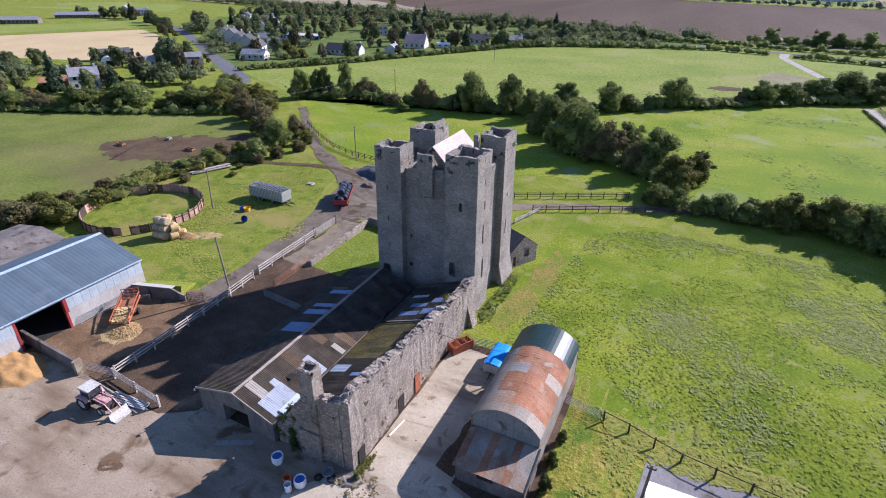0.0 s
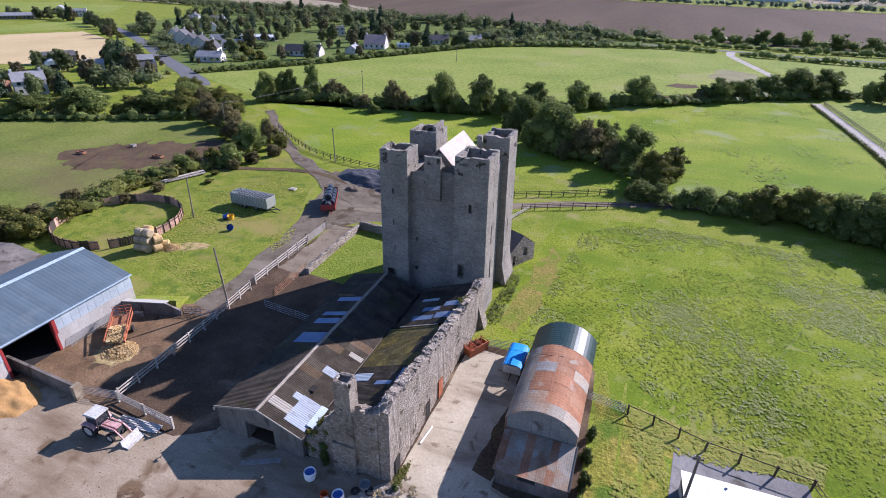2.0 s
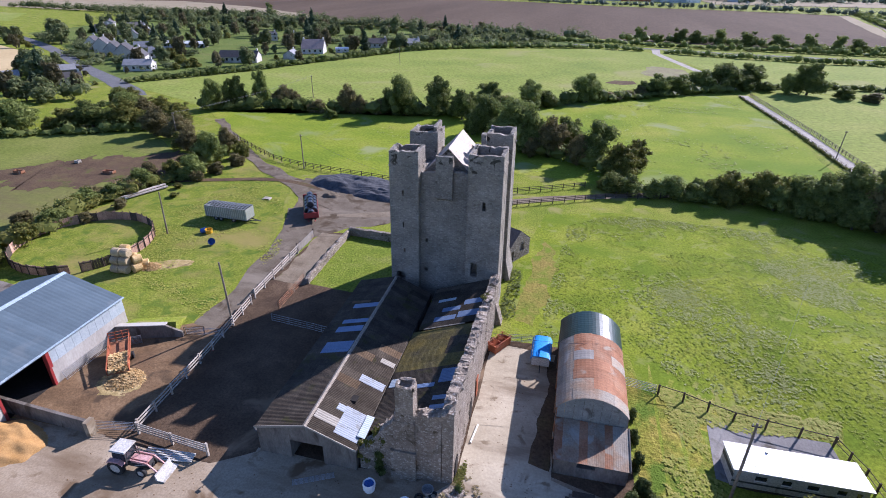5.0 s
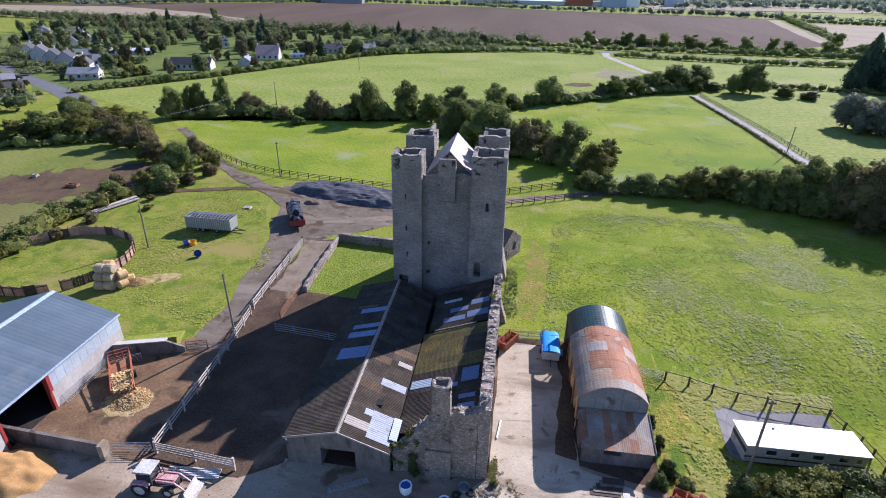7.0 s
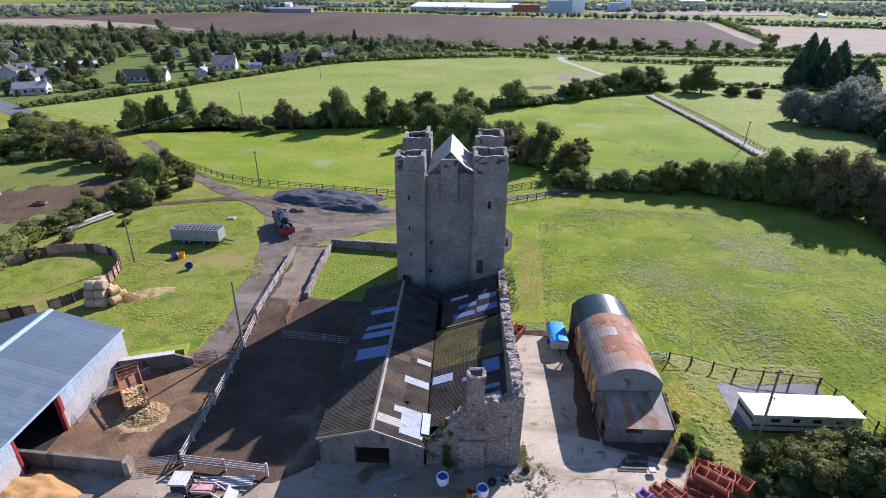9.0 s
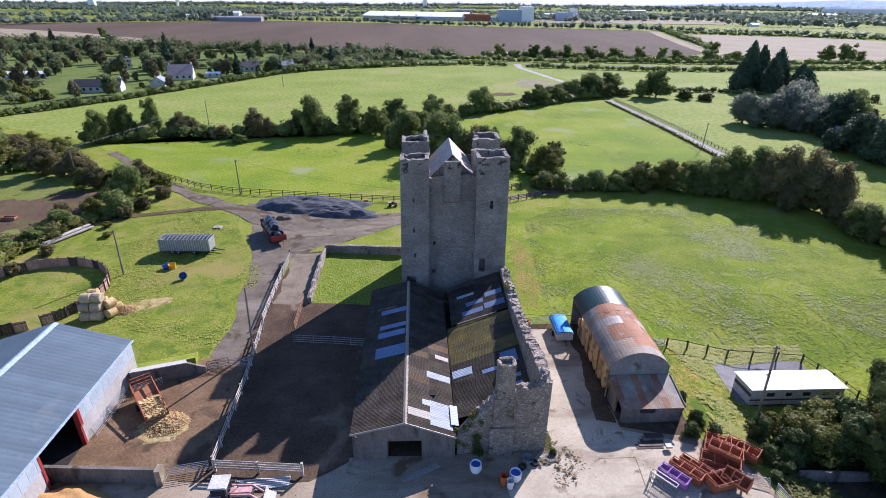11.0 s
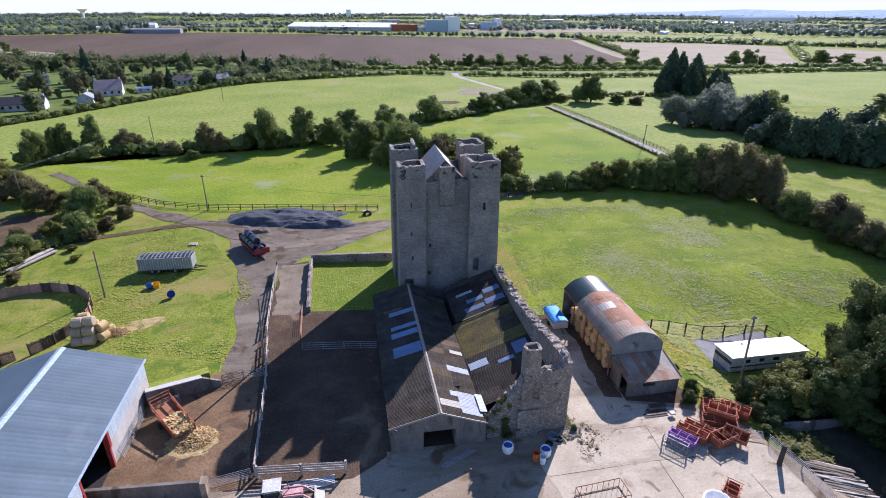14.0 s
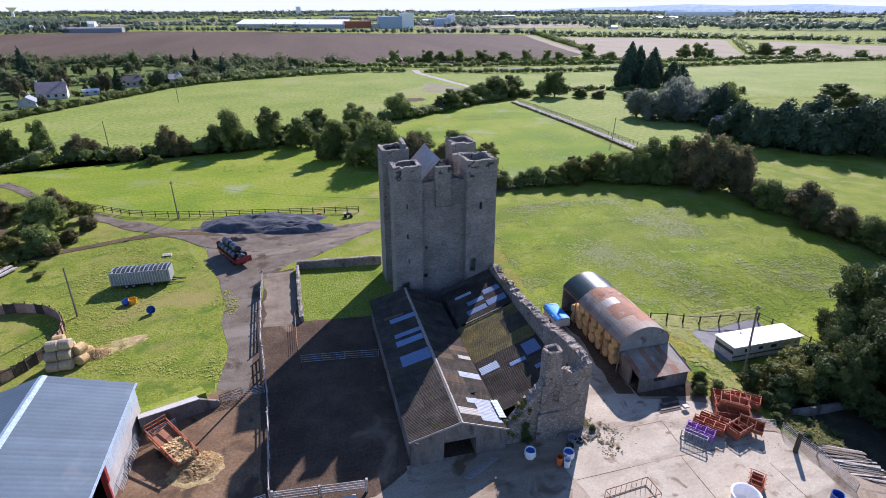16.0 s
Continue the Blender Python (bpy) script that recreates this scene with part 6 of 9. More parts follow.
def hedge(name, pts, height, width, mat, seed, label="clipped dense green hedge", size=0.55, density=5.0):
    """One continuous hedge along pts."""
    rng = random.Random(seed)
    lobes = []
    for k in range(len(pts) - 1):
        a, b = Vector((*pts[k], 0)), Vector((*pts[k + 1], 0))
        n = max(1, int((b - a).length / (width * 0.7)))
        for i in range(n):
            p = a.lerp(b, i / n)
            h = height * rng.uniform(0.55, 1.35)
            lobes.append((p.x + rng.uniform(-0.15, 0.15) * width, p.y + rng.uniform(-0.15, 0.15) * width, h * 0.45, width * rng.uniform(0.5, 0.72), width * rng.uniform(0.5, 0.72), h * 0.56))
    length = sum((Vector(pts[k + 1]) - Vector(pts[k])).length for k in range(len(pts) - 1))
    count = int(length * (width + 2 * height) * density / (size * size * 6))
    me = leaf_mesh(name, lobes, count, size, seed, mat, 0.8)
    ob = new(name, me)
    return tagged(ob, label, "hedge", "field hedges")


hedge("hedge", [(-230, 84), (-196, 93), (-160, 109), (-128, 125)], 2.6, 4.0, M_LEAF, 101, "dark hedge along the pasture", 0.8, 4)
hedge("hedge", [(-190, 184), (-171, 209), (-157, 230), (-147, 251), (-127, 287), (-113, 314), (-96, 331)], 3.0, 4.0, M_LEAF, 102, "long hedge between pasture and village", 0.7, 5)
hedge("hedge", [(-96, 331), (-70, 345), (-35, 357), (0, 365), (26, 357)], 3.2, 4.6, M_LEAF, 103, "low trimmed hedge along the road", 0.7, 5)
hedge("hedge", [(37, 352), (65, 342), (115, 330), (167, 331), (255, 342), (400, 345), (560, 340)], 3.4, 4.6, M_LEAF, 113, "low trimmed hedge along the road", 0.7, 5)
hedge("hedge", [(-38, 400), (2, 395), (38, 386), (73, 382), (140, 376), (171, 373), (260, 372), (400, 370)], 3.8, 5.0, M_LEAF, 104, "low trimmed hedge along the road", 0.7, 5)
hedge("hedge", [(-132, 150), (-110, 157), (-80, 158), (-52, 163), (-34, 180), (-8, 196), (14, 212), (34, 226), (48, 232)], 3.8, 5.0, M_LEAF, 105, "overgrown hedge behind the tower", 0.7, 4)
hedge("hedge", [(60, 243), (80, 250), (105, 249), (130, 240)], 2.4, 4.0, M_LEAF, 106, "low hedge between two pastures", 0.7, 5)
hedge("hedge", [(-6, 106.5), (0, 105.2), (10, 104.6), (20, 105), (28, 103), (36, 102), (43, 96), (49.5, 87.5), (48.6, 79), (49, 72), (50, 65), (50, 58), (51, 50)], 3.2, 4.6, M_LEAF, 107, "tall overgrown field hedge", 0.55, 4)
hedge("hedge", [(-106, 40), (-101, 50), (-102, 60), (-103, 72), (-100, 84), (-97, 95), (-100, 108)], 2.8, 5.0, M_LEAFY, 108, "overgrown hedge beside the pasture", 0.4, 5)
hedge("hedge", [(-36, 142), (-26, 131), (-14, 124), (-4, 114), (-2, 108)], 3.2, 6.0, M_LEAF, 109, "undergrowth below the trees", 0.6, 4)
hedge("hedge", [(49.2, 126), (49.0, 168), (46.4, 222)], 0.7, 0.9, M_LEAFY, 110, "low weedy verge of the stone track", 0.4, 3)
hedge("hedge", [(16, 420), (54, 421), (80, 417), (113, 407), (142, 393), (176, 388), (210, 385)], 4.4, 7.0, M_LEAF, 116, "thick hedge below the rounded trees", 0.9, 5)
hedge("hedge", [(336, 859), (265, 605), (229, 481)], 5, 8, M_LEAF, 111, "hedge at the edge of the ploughed field", 1.2, 4)
hedge("hedge", [(306, 754), (462, 684), (520, 640), (640, 560)], 5, 8, M_LEAF, 112, "far hedge between stubble fields", 1.3, 4)
hedge("hedge", [(505, 605), (425, 505), (352, 410)], 5, 8, M_LEAF, 114, "far hedge between stubble fields", 1.2, 4)

# ---- fences, gates and walls ----
def rail_fence(name, pts, label, mat, height=1.2, rails=3, gap=2.4, post=0.14, board=0.1, category="fence", follow=True, wire=False):
    """Posts with boards nailed to them; every post and board is a part."""
    top = thing(name, (*pts[0], gz(*pts[0])), label, category, "fences")
    bm = bmesh.new()
    box(bm, -post / 2, post / 2, -post / 2, post / 2, -0.3, height + 0.12)
    pm = mesh_of(bm, "post")
    pm.materials.append(mat)
    spots = []
    for k in range(len(pts) - 1):
        a, b = Vector((*pts[k], 0)), Vector((*pts[k + 1], 0))
        n = max(1, round((b - a).length / gap))
        for i in range(n + (k == len(pts) - 2)):
            spots.append(a.lerp(b, i / n))
    rng = random.Random(int(pts[0][0] * 13 + pts[0][1] * 7))
    inv = top.matrix_basis.inverted()
    for p in spots:
        ob = new("post", pm)
        ob.parent, ob.matrix_parent_inverse = top, inv
        ob.matrix_basis = pose(p.x, p.y, gz(p.x, p.y), rng.uniform(-2, 2), rng.uniform(-2, 2), rng.uniform(0, 20))
        ob.scale = (1, 1, rng.uniform(0.92, 1.06))
    bm = bmesh.new()
    box(bm, 0, 1, -0.02, 0.02, -board / 2, board / 2)
    rm = mesh_of(bm, "rail")
    rm.materials.append(mat)
    for a, b in zip(spots, spots[1:]):
        za, zb = gz(a.x, a.y), gz(b.x, b.y)
        for r in range(rails):
            h = height * (0.96 - r * 0.78 / max(1, rails - 0.2))
            d = Vector((b.x - a.x, b.y - a.y, zb - za))
            ob = new("rail", rm)
            ob.parent, ob.matrix_parent_inverse = top, inv
            ob.matrix_basis = Matrix.Translation((a.x, a.y, za + h + rng.uniform(-0.02, 0.02))) @ d.to_track_quat("X", "Z").to_matrix().to_4x4()
            ob.scale = (d.length + 0.05, 1, 1)
    return top


def steel_gate(a, b, label="galvanised tubular steel field gate", height=1.15, z=0.0, rails=6, lying=None, mat=None):
    """A tubular gate from a to b in plan."""
    mat = mat or M_STEEL
    a3, b3 = Vector((*a, z + gz(*a))), Vector((*b, z + gz(*b)))
    top = thing("field_gate", a3, label, "gate", "gates")
    up = Vector((0, 0, 1)) if lying is None else Vector(lying).normalized()
    for e in (a3, b3):
        part("frame", tubes((e, e + up * height, 0.035, None, 6)), mat, top)
    for k in range(rails):
        h = 0.12 + (height - 0.14) * k / (rails - 1)
        part("bar", tubes((a3 + up * h, b3 + up * h, 0.026, None, 6)), mat, top)
    m = a3.lerp(b3, 0.5)
    part("brace", tubes((m + up * 0.1, m + up * height, 0.025, None, 6)), mat, top)
    return top


rail_fence("timber_fence", [(-53.8, 26.2), (-54.3, 39.0), (-55.2, 49.0)], "pale weathered timber rail fence of the cattle yard", M_WOOD, 1.35, 3, 2.6, 0.16, 0.16)
rail_fence("timber_fence", [(-55.5, 50.5), (-56.0, 64.2)], "pale weathered timber rail fence beside the drive", M_WOOD, 1.4, 3, 2.7, 0.16, 0.2)
rail_fence("timber_fence", [(-53.5, 25.8), (-45.4, 25.0)], "heavy timber rail fence across the yard", M_WOOD, 1.45, 4, 4.0, 0.2, 0.17)
rail_fence("timber_fence", [(-104, 122.5), (-94, 114.5), (-84, 107.5), (-76, 104.4), (-69.7, 103), (-54, 100.2), (-37.6, 97.5)], "dark timber post and rail fence of the pasture", M_WOODD, 1.25, 3, 2.5, 0.15, 0.1)
rail_fence("timber_fence", [(-26.2, 91.5), (-15, 97), (-5, 102), (6, 104.2)], "dark timber fence along the stone lane", M_WOODD, 1.2, 3, 2.4, 0.15, 0.1)
rail_fence("timber_fence", [(-31.5, 96.3), (-20, 102), (-11, 106.8)], "dark timber fence along the stone lane", M_WOODD, 1.2, 3, 2.4, 0.15, 0.1)
rail_fence("timber_fence", [(53.9, 124), (53.6, 168), (50.8, 224)], "weathered timber fence along the stone track", M_POLE, 1.2, 3, 2.1, 0.14, 0.1)
rail_fence("timber_fence", [(49.3, 126), (49.0, 168), (46.3, 222)], "weathered timber posts along the stone track", M_POLE, 1.0, 1, 2.3, 0.13, 0.06)
rail_fence("wire_fence", [(-3.6, 43.6), (4, 42.8), (13.0, 41.6)], "old post fence with a top rail in the long grass", M_WOODD, 1.3, 1, 2.6, 0.15, 0.09)
rail_fence("wire_fence", [(13.0, 41.6), (14.3, 38), (15.0, 33.0)], "old post fence with a top rail in the long grass", M_WOODD, 1.3, 2, 1.9, 0.15, 0.07)
rail_fence("timber_rails", [(-27.5, 84.8), (-24.8, 92.8)], "pale sloping timber rails by the lane", M_WOOD, 0.9, 3, 4.2, 0.12, 0.16)
steel_gate((-58.0, 25.3), (-54.1, 26.0))
steel_gate((-59.3, 41.0), (-54.8, 41.6))
steel_gate((-7.7, 44.4), (-3.9, 43.7))
steel_gate((-20.4, 49.0), (-17.2, 49.6))
steel_gate((-3.2, 21.6), (-2.6, 18.0), "tubular steel gate at the yard edge")
steel_gate((-2.6, 17.9), (-2.9, 13.6), "tubular steel gate at the yard edge")
steel_gate((-36.6, 24.4), (-33.4, 26.0), "steel gate leaning outside the shed", 1.2, 0.02, 6, (0.35, -0.6, 0.35))
steel_gate((-51.2, 56.5), (-51.0, 48.6), "dark rusty steel barrier in the cattle yard", 1.2, 0, 5, None, M_RUST)
steel_gate((-50.6, 46.2), (-45.4, 45.6), "steel barrier inside the dark yard", 1.1, 0, 4)
steel_gate((-45.3, 45.6), (-41.3, 45.0), "steel barrier inside the dark yard", 1.1, 0, 4)
steel_gate((-9.3, 24.2), (-3.6, 21.8), "steel hurdle lying beside the rusty feeders", 0.9, 0.25, 6, (0.25, 0.5, 0.3))
steel_gate((-59.4, 40.8), (-57.2, 41.6), "weathered timber hurdle at the end of the pen wall", 1.2, 0, 4, None, M_WOODD)
steel_gate((-66.6, 30.6), (-66.5, 37.0), "mesh hurdle leaning on the shed wall", 1.15, 0, 7, (-0.35, 0, 1))
steel_gate((-65.8, 36.6), (-63.4, 38.2), "mesh hurdle standing by the pen wall", 1.15, 0, 7)
# sheeted gate at the top of the drive fence
_g = thing("sheeted_gate", (-56, 67, 0), "pale corrugated sheet gate in a timber frame", "gate", "gates")
for _k in range(6):
    part("board", boxes((-56.02 + 0.02 * (_k % 2), -55.97 + 0.02 * (_k % 2), 64.5 + _k * 0.92, 65.38 + _k * 0.92, 0.15, 1.5)), M_GALV, _g)
part("rail", boxes((-56.1, -56.03, 64.4, 70.1, 1.2, 1.32)), M_WOOD, _g)
part("post", boxes((-56.2, -56.0, 64.2, 64.4, 0, 1.8)), M_WOODD, _g)
part("post", boxes((-56.2, -56.0, 70.1, 70.3, 0, 1.7)), M_WOODD, _g)

# concrete walls of the pens
pen_wall = thing("pen_wall", (-63, 38.8, 0), "mass concrete pen wall with a sloping end", "wall")
_u = Vector((7.3, 2.5, 0)).normalized()
_a = Vector((-66.6, 38.0, 0))
_b = _a + _u * 7.6
part("wall", prism_of([_a, _b, _b + Vector((0, 0, 0.7)), _a + _u * 5.8 + Vector((0, 0, 1.75)), _a + Vector((0, 0, 1.9))], Vector((-_u.y, _u.x, 0)) * 0.3), M_BLOCK, pen_wall)
_n = Vector((-_u.y, _u.x, 0))
part("coping_apron", prism_of([_a + Vector((0, 0, 1.9)), _a + _u * 5.8 + Vector((0, 0, 1.75)), _a + _u * 5.6 + _n * 1.3 + Vector((0, 0, 1.35)), _a + _n * 1.3 + Vector((0, 0, 1.5))], (0, 0, 0.1)), M_PALEC, pen_wall, "pale sloping concrete capping")
part("earth_bank", prism_of([_a + _n * 0.31 + Vector((0, 0, 0.0)), _a + _n * 4.6, _a + _n * 1.2 + Vector((0, 0, 1.48))], _u * 6.6), M_GRASS, pen_wall, "grassy earth bank behind the wall")
feed_wall = thing("feed_wall", (-63, 25, 0), "mass concrete push wall of the feed clamp", "wall")
part("wall", prism_of([(-69.0, 25.1, 0), (-57.9, 24.6, 0), (-57.9, 24.6, 1.65), (-69.0, 25.1, 1.9)], (0.01, 0.32, 0)), M_BLOCK, feed_wall)
part("pillar", boxes((-58.1, -57.6, 24.3, 25.2, 0, 1.75)), M_CONC, feed_wall)
yard_kerb = thing("retaining_kerb", (3, 23.8, 0), "mossy low concrete wall by the trees", "wall")
part("wall", prism_of([(0.5, 23.6, -1.2), (8.2, 23.7, -1.6), (8.2, 23.7, -0.6), (0.5, 23.6, 0.1)], (0, 0.3, 0)), M_BLOCK, yard_kerb)

# ---- poles and wires ----
def wooden_pole(x, y, h, lean=(0, 0), label="weathered wooden utility pole", arm=True):
    z = gz(x, y)
    top = thing("utility_pole", (x, y, z), label, "pole", "poles")
    tip = Vector((x + lean[0], y + lean[1], z + h))
    part("shaft", tubes(((x, y, z - 0.3), tip, 0.15, 0.10, 8)), M_POLE, top)
    if arm:
        part("cross_arm", beams((tip + Vector((-0.35, 0, -0.35)), tip + Vector((0.35, 0, -0.35)), 0.09, 0.11)), M_WOODD, top)
        for s in (-0.3, 0.3):
            part("insulator", tubes((tip + Vector((s, 0, -0.3)), tip + Vector((s, 0, -0.08)), 0.05, 0.03, 6)), M_CREAM, top)
    return tip


def wire(a, b, sag=0.6, r=0.018, label="thin dark overhead wire"):
    a, b = Vector(a), Vector(b)
    bm = bmesh.new()
    d = (b - a).normalized()
    side = Vector((-d.y, d.x, 0)).normalized() * r
    prev = None
    for k in range(15):
        f = k / 14
        p = a.lerp(b, f) - Vector((0, 0, sag * 4 * f * (1 - f)))
        ring = [bm.verts.new(q) for q in (p + side, p + Vector((0, 0, r)), p - side, p - Vector((0, 0, r)))]
        if prev:
            for i in range(4):
                bm.faces.new((prev[i], prev[(i + 1) % 4], ring[(i + 1) % 4], ring[i]))
        prev = ring
    single("overhead_wire", bm, M_CABLE, label, "wire", "overhead wires")


_pa = wooden_pole(-55.2, 44.5, 9.6, (0.7, -1.2), "weathered leaning timber pole by the yard fence", False)
_pb = wooden_pole(-80.9, 65.4, 7.6, (0.1, 0.2), "leaning dark wooden pole in the grass", False)
_pc = wooden_pole(-73.9, 103.0, 8.0)
_pr = wooden_pole(0.6, 30.8, 9.2, (0.45, 1.0))
_pg = wooden_pole(49.6, 142.0, 7.5, (0.3, 0))
_pd = wooden_pole(-115, 114, 8.0)
_pe = wooden_pole(-106, 176, 8.0)
_pf = wooden_pole(-100, 262, 8.5)
wire(_pd + Vector((-0.3, 0, -0.1)), _pe + Vector((-0.3, 0, -0.1)), 0.9, 0.016)
wire(_pd + Vector((0.3, 0, -0.1)), _pe + Vector((0.3, 0, -0.1)), 0.9, 0.016)
wire((-23.0, 41.5, 6.6), (-10.6, 43.0, 5.9), 0.5, 0.02, "thin cable between ruin and barn")
wire(_pr, (14.5, 60, 7.0), 0.5, 0.012)
wire(_pc, (-37, 64.2, 14), 0.8, 0.014)

# ---- round pen ----
def round_pen():
    cx, cy, r, n = -91.0, 58.6, 10.2, 44
    top = thing("round_pen", (cx, cy, 0), "round horse pen of upright brown timber sheeting", "pen")
    rng = random.Random(4)
    for k in range(n):
        a0, a1 = k * math.tau / n, (k + 1) * math.tau / n
        if k == 37:
            continue
        p, q = Vector((cx + r * math.cos(a0), cy + r * math.sin(a0), 0)), Vector((cx + r * math.cos(a1), cy + r * math.sin(a1), 0))
        h = 1.55 + rng.uniform(-0.08, 0.08)
        out = (p - Vector((cx, cy, 0))).normalized()
        bays = 4
        bm = bmesh.new()
        for j in range(bays):
            s, e = p.lerp(q, (j + 0.03) / bays), p.lerp(q, (j + 0.97) / bays)
            hh = h + rng.uniform(-0.08, 0.08)
            prism(bm, [s, e, e + Vector((0, 0, hh)), s + Vector((0, 0, hh))], out * -0.04)
        bmesh.ops.recalc_face_normals(bm, faces=bm.faces)
        part("panel", bm, M_WOODR if rng.random() > 0.15 else M_WOODD, top)
        part("post", tubes((p + out * 0.08, p + out * 0.08 + Vector((0, 0, h + 0.2)), 0.07, None, 6)), M_WOODD, top)
        part("rail", beams((p + out * 0.05 + Vector((0, 0, h - 0.25)), q + out * 0.05 + Vector((0, 0, h - 0.25)), 0.06, 0.12)), M_WOODD, top)


round_pen()

# ---- bales ----
def bale_mesh(name, r, l, mat, seed=1):
    bm = bmesh.new()
    n = 14
    rings = []
    for x, k in ((-l / 2, 0.86), (-l / 2 + 0.08, 1), (0, 1.02), (l / 2 - 0.08, 1), (l / 2, 0.86)):
        rings.append([bm.verts.new((x, k * r * math.cos(i * math.tau / n) * (1 + 0.03 * noise.noise((i, x, seed))), k * r * math.sin(i * math.tau / n) * 0.97)) for i in range(n)])
    for a, b in zip(rings, rings[1:]):
        for i in range(n):
            bm.faces.new((a[i], a[(i + 1) % n], b[(i + 1) % n], b[i]))
    bm.faces.new(rings[0][::-1])
    bm.faces.new(rings[-1])
    bmesh.ops.recalc_face_normals(bm, faces=bm.faces)
    me = mesh_of(bm, name)
    me.materials.append(mat)
    return me


BALE_Y = bale_mesh("straw_bale", 0.67, 1.25, M_STRAW)
BALE_G = bale_mesh("weathered_bale", 0.67, 1.3, M_STRAWG, 2)
BALE_B = bale_mesh("hay_bale", 0.72, 1.3, M_STRAW, 3)
BALE_K = bale_mesh("wrapped_bale", 0.62, 1.2, M_WRAP, 4)


def bale(me, x, y, z, turn, label, group, name="straw_bale", tilt=0):
    ob = new(name, me)
    ob.matrix_basis = pose(x, y, z, tilt, 0, turn)
    return tagged(ob, label, "bale", group)


for _x, _y, _z, _t, _g in ((-79.2, 52.1, 0.66, 2, 1), (-77.85, 52.2, 0.66, -3, 1), (-79.3, 53.5, 0.66, 4, 1), (-77.9, 53.6, 0.66, 0, 1), (-76.5, 53.1, 0.66, 70, 0), (-76.3, 54.5, 0.66, 40, 0), (-78.4, 54.9, 0.66, 5, 1),
                           (-79.15, 52.4, 1.9, 0, 1), (-77.8, 52.5, 1.9, 5, 1), (-79.1, 53.7, 1.9, -4, 1), (-77.7, 53.9, 1.9, 20, 0), (-76.6, 53.6, 1.82, 60, 0), (-78.9, 52.7, 3.12, 3, 1), (-77.6, 52.9, 3.1, -5, 1), (-78.6, 53.95, 3.1, 8, 0)):
    bale(BALE_G if _g else BALE_Y, _x, _y, _z, _t, "grey weathered round straw bale in the stack" if _g else "golden round straw bale in the stack", "stacked straw bales")
for _k in range(7):
    for _l in range(3):
        if _k == 6 and _l == 2:
            continue
        bale(BALE_B, -13.55 + 0.05 * ((_k * 3 + _l) % 3), 36.3 + _k * 1.62 + 0.3 * (_l % 2), 0.72 + 1.22 * _l, (_k * 7 + _l * 5) % 12 - 6, "round straw bale stacked in the open barn", "bales in the hay barn")


def heap(name, cx, cy, rx, ry, h, mat, label, seed, category="heap", turn=0, n=30, rough=0.25, lift=0.02):
    bm = bmesh.new()
    rows = []
    c, s = math.cos(radians(turn)), math.sin(radians(turn))
    for j in range(n + 1):
        row = []
        for i in range(n + 1):
            u, v = i / n * 2 - 1, j / n * 2 - 1
            d = math.hypot(u, v) + 0.25 * noise.noise((u * 1.7 + seed, v * 1.7, seed))
            k = max(0, 1 - d * d)
            z = h * min(1, 1.5 * k) * (0.8 + 0.45 * noise.noise((u * 2.5 + seed, v * 2.5, 3))) + rough * k ** 0.4 * noise.noise((u * 7, v * 7 + seed, 5)) * min(1, h)
            x, y = u * rx, v * ry
            row.append(bm.verts.new((cx + x * c - y * s, cy + x * s + y * c, max(-0.06, z - 0.04) + lift)))
        rows.append(row)
    for a, b in zip(rows, rows[1:]):
        for i in range(n):
            bm.faces.new((a[i], a[i + 1], b[i + 1], b[i]))
    bmesh.ops.recalc_face_normals(bm, faces=bm.faces)
    kill = [f for f in bm.faces if all(v.co.z <= lift - 0.055 for v in f.verts)]
    bmesh.ops.delete(bm, geom=kill, context="FACES")
    return single(name, bm, mat, label, category, smooth=True)


heap("gravel_mound", -56.8, 95.6, 12.2, 5.4, 1.5, M_SHALE, "long heap of dark crushed stone", 2.0, "gravel heap", -10, 44, 0.3)
heap("gravel_mound", -50.0, 91.0, 7.4, 2.9, 1.25, M_SHALE, "low heap of dark crushed stone", 5.0, "gravel heap", -8, 34, 0.25)
heap("gravel_mound", -61, 88.6, 1.9, 1.3, 0.7, M_GRAVEL, "small heap of grey gravel", 7.0, "gravel heap", 0, 16)
heap("feed_mound", -65.4, 21.9, 4.4, 2.6, 1.15, M_MAIZE, "yellow heap of feed grain against the wall", 9.0, "feed heap", -8, 26, 0.15)
heap("dung_patch", -43.2, 17.9, 1.7, 0.9, 0.07, M_PEN, "small smear of dung on the concrete", 11.0, "dung", 20, 22, 0.5)
heap("straw_litter", -73.6, 56.0, 4.0, 1.8, 0.09, M_LITTER, "loose straw scattered on the grass", 13.0, "straw", 25, 30, 0.3)
heap("stone_mound", -22.4, 26.3, 1.3, 0.9, 0.3, M_RUBBLE, "low heap of fallen stones and weeds", 15.0, "rubble", 30, 20, 0.5)
heap("trampled_straw", -60.5, 31.4, 3.4, 2.4, 0.12, M_LITTER, "trampled straw in the mud", 17.0, "straw", 0, 26, 0.35)


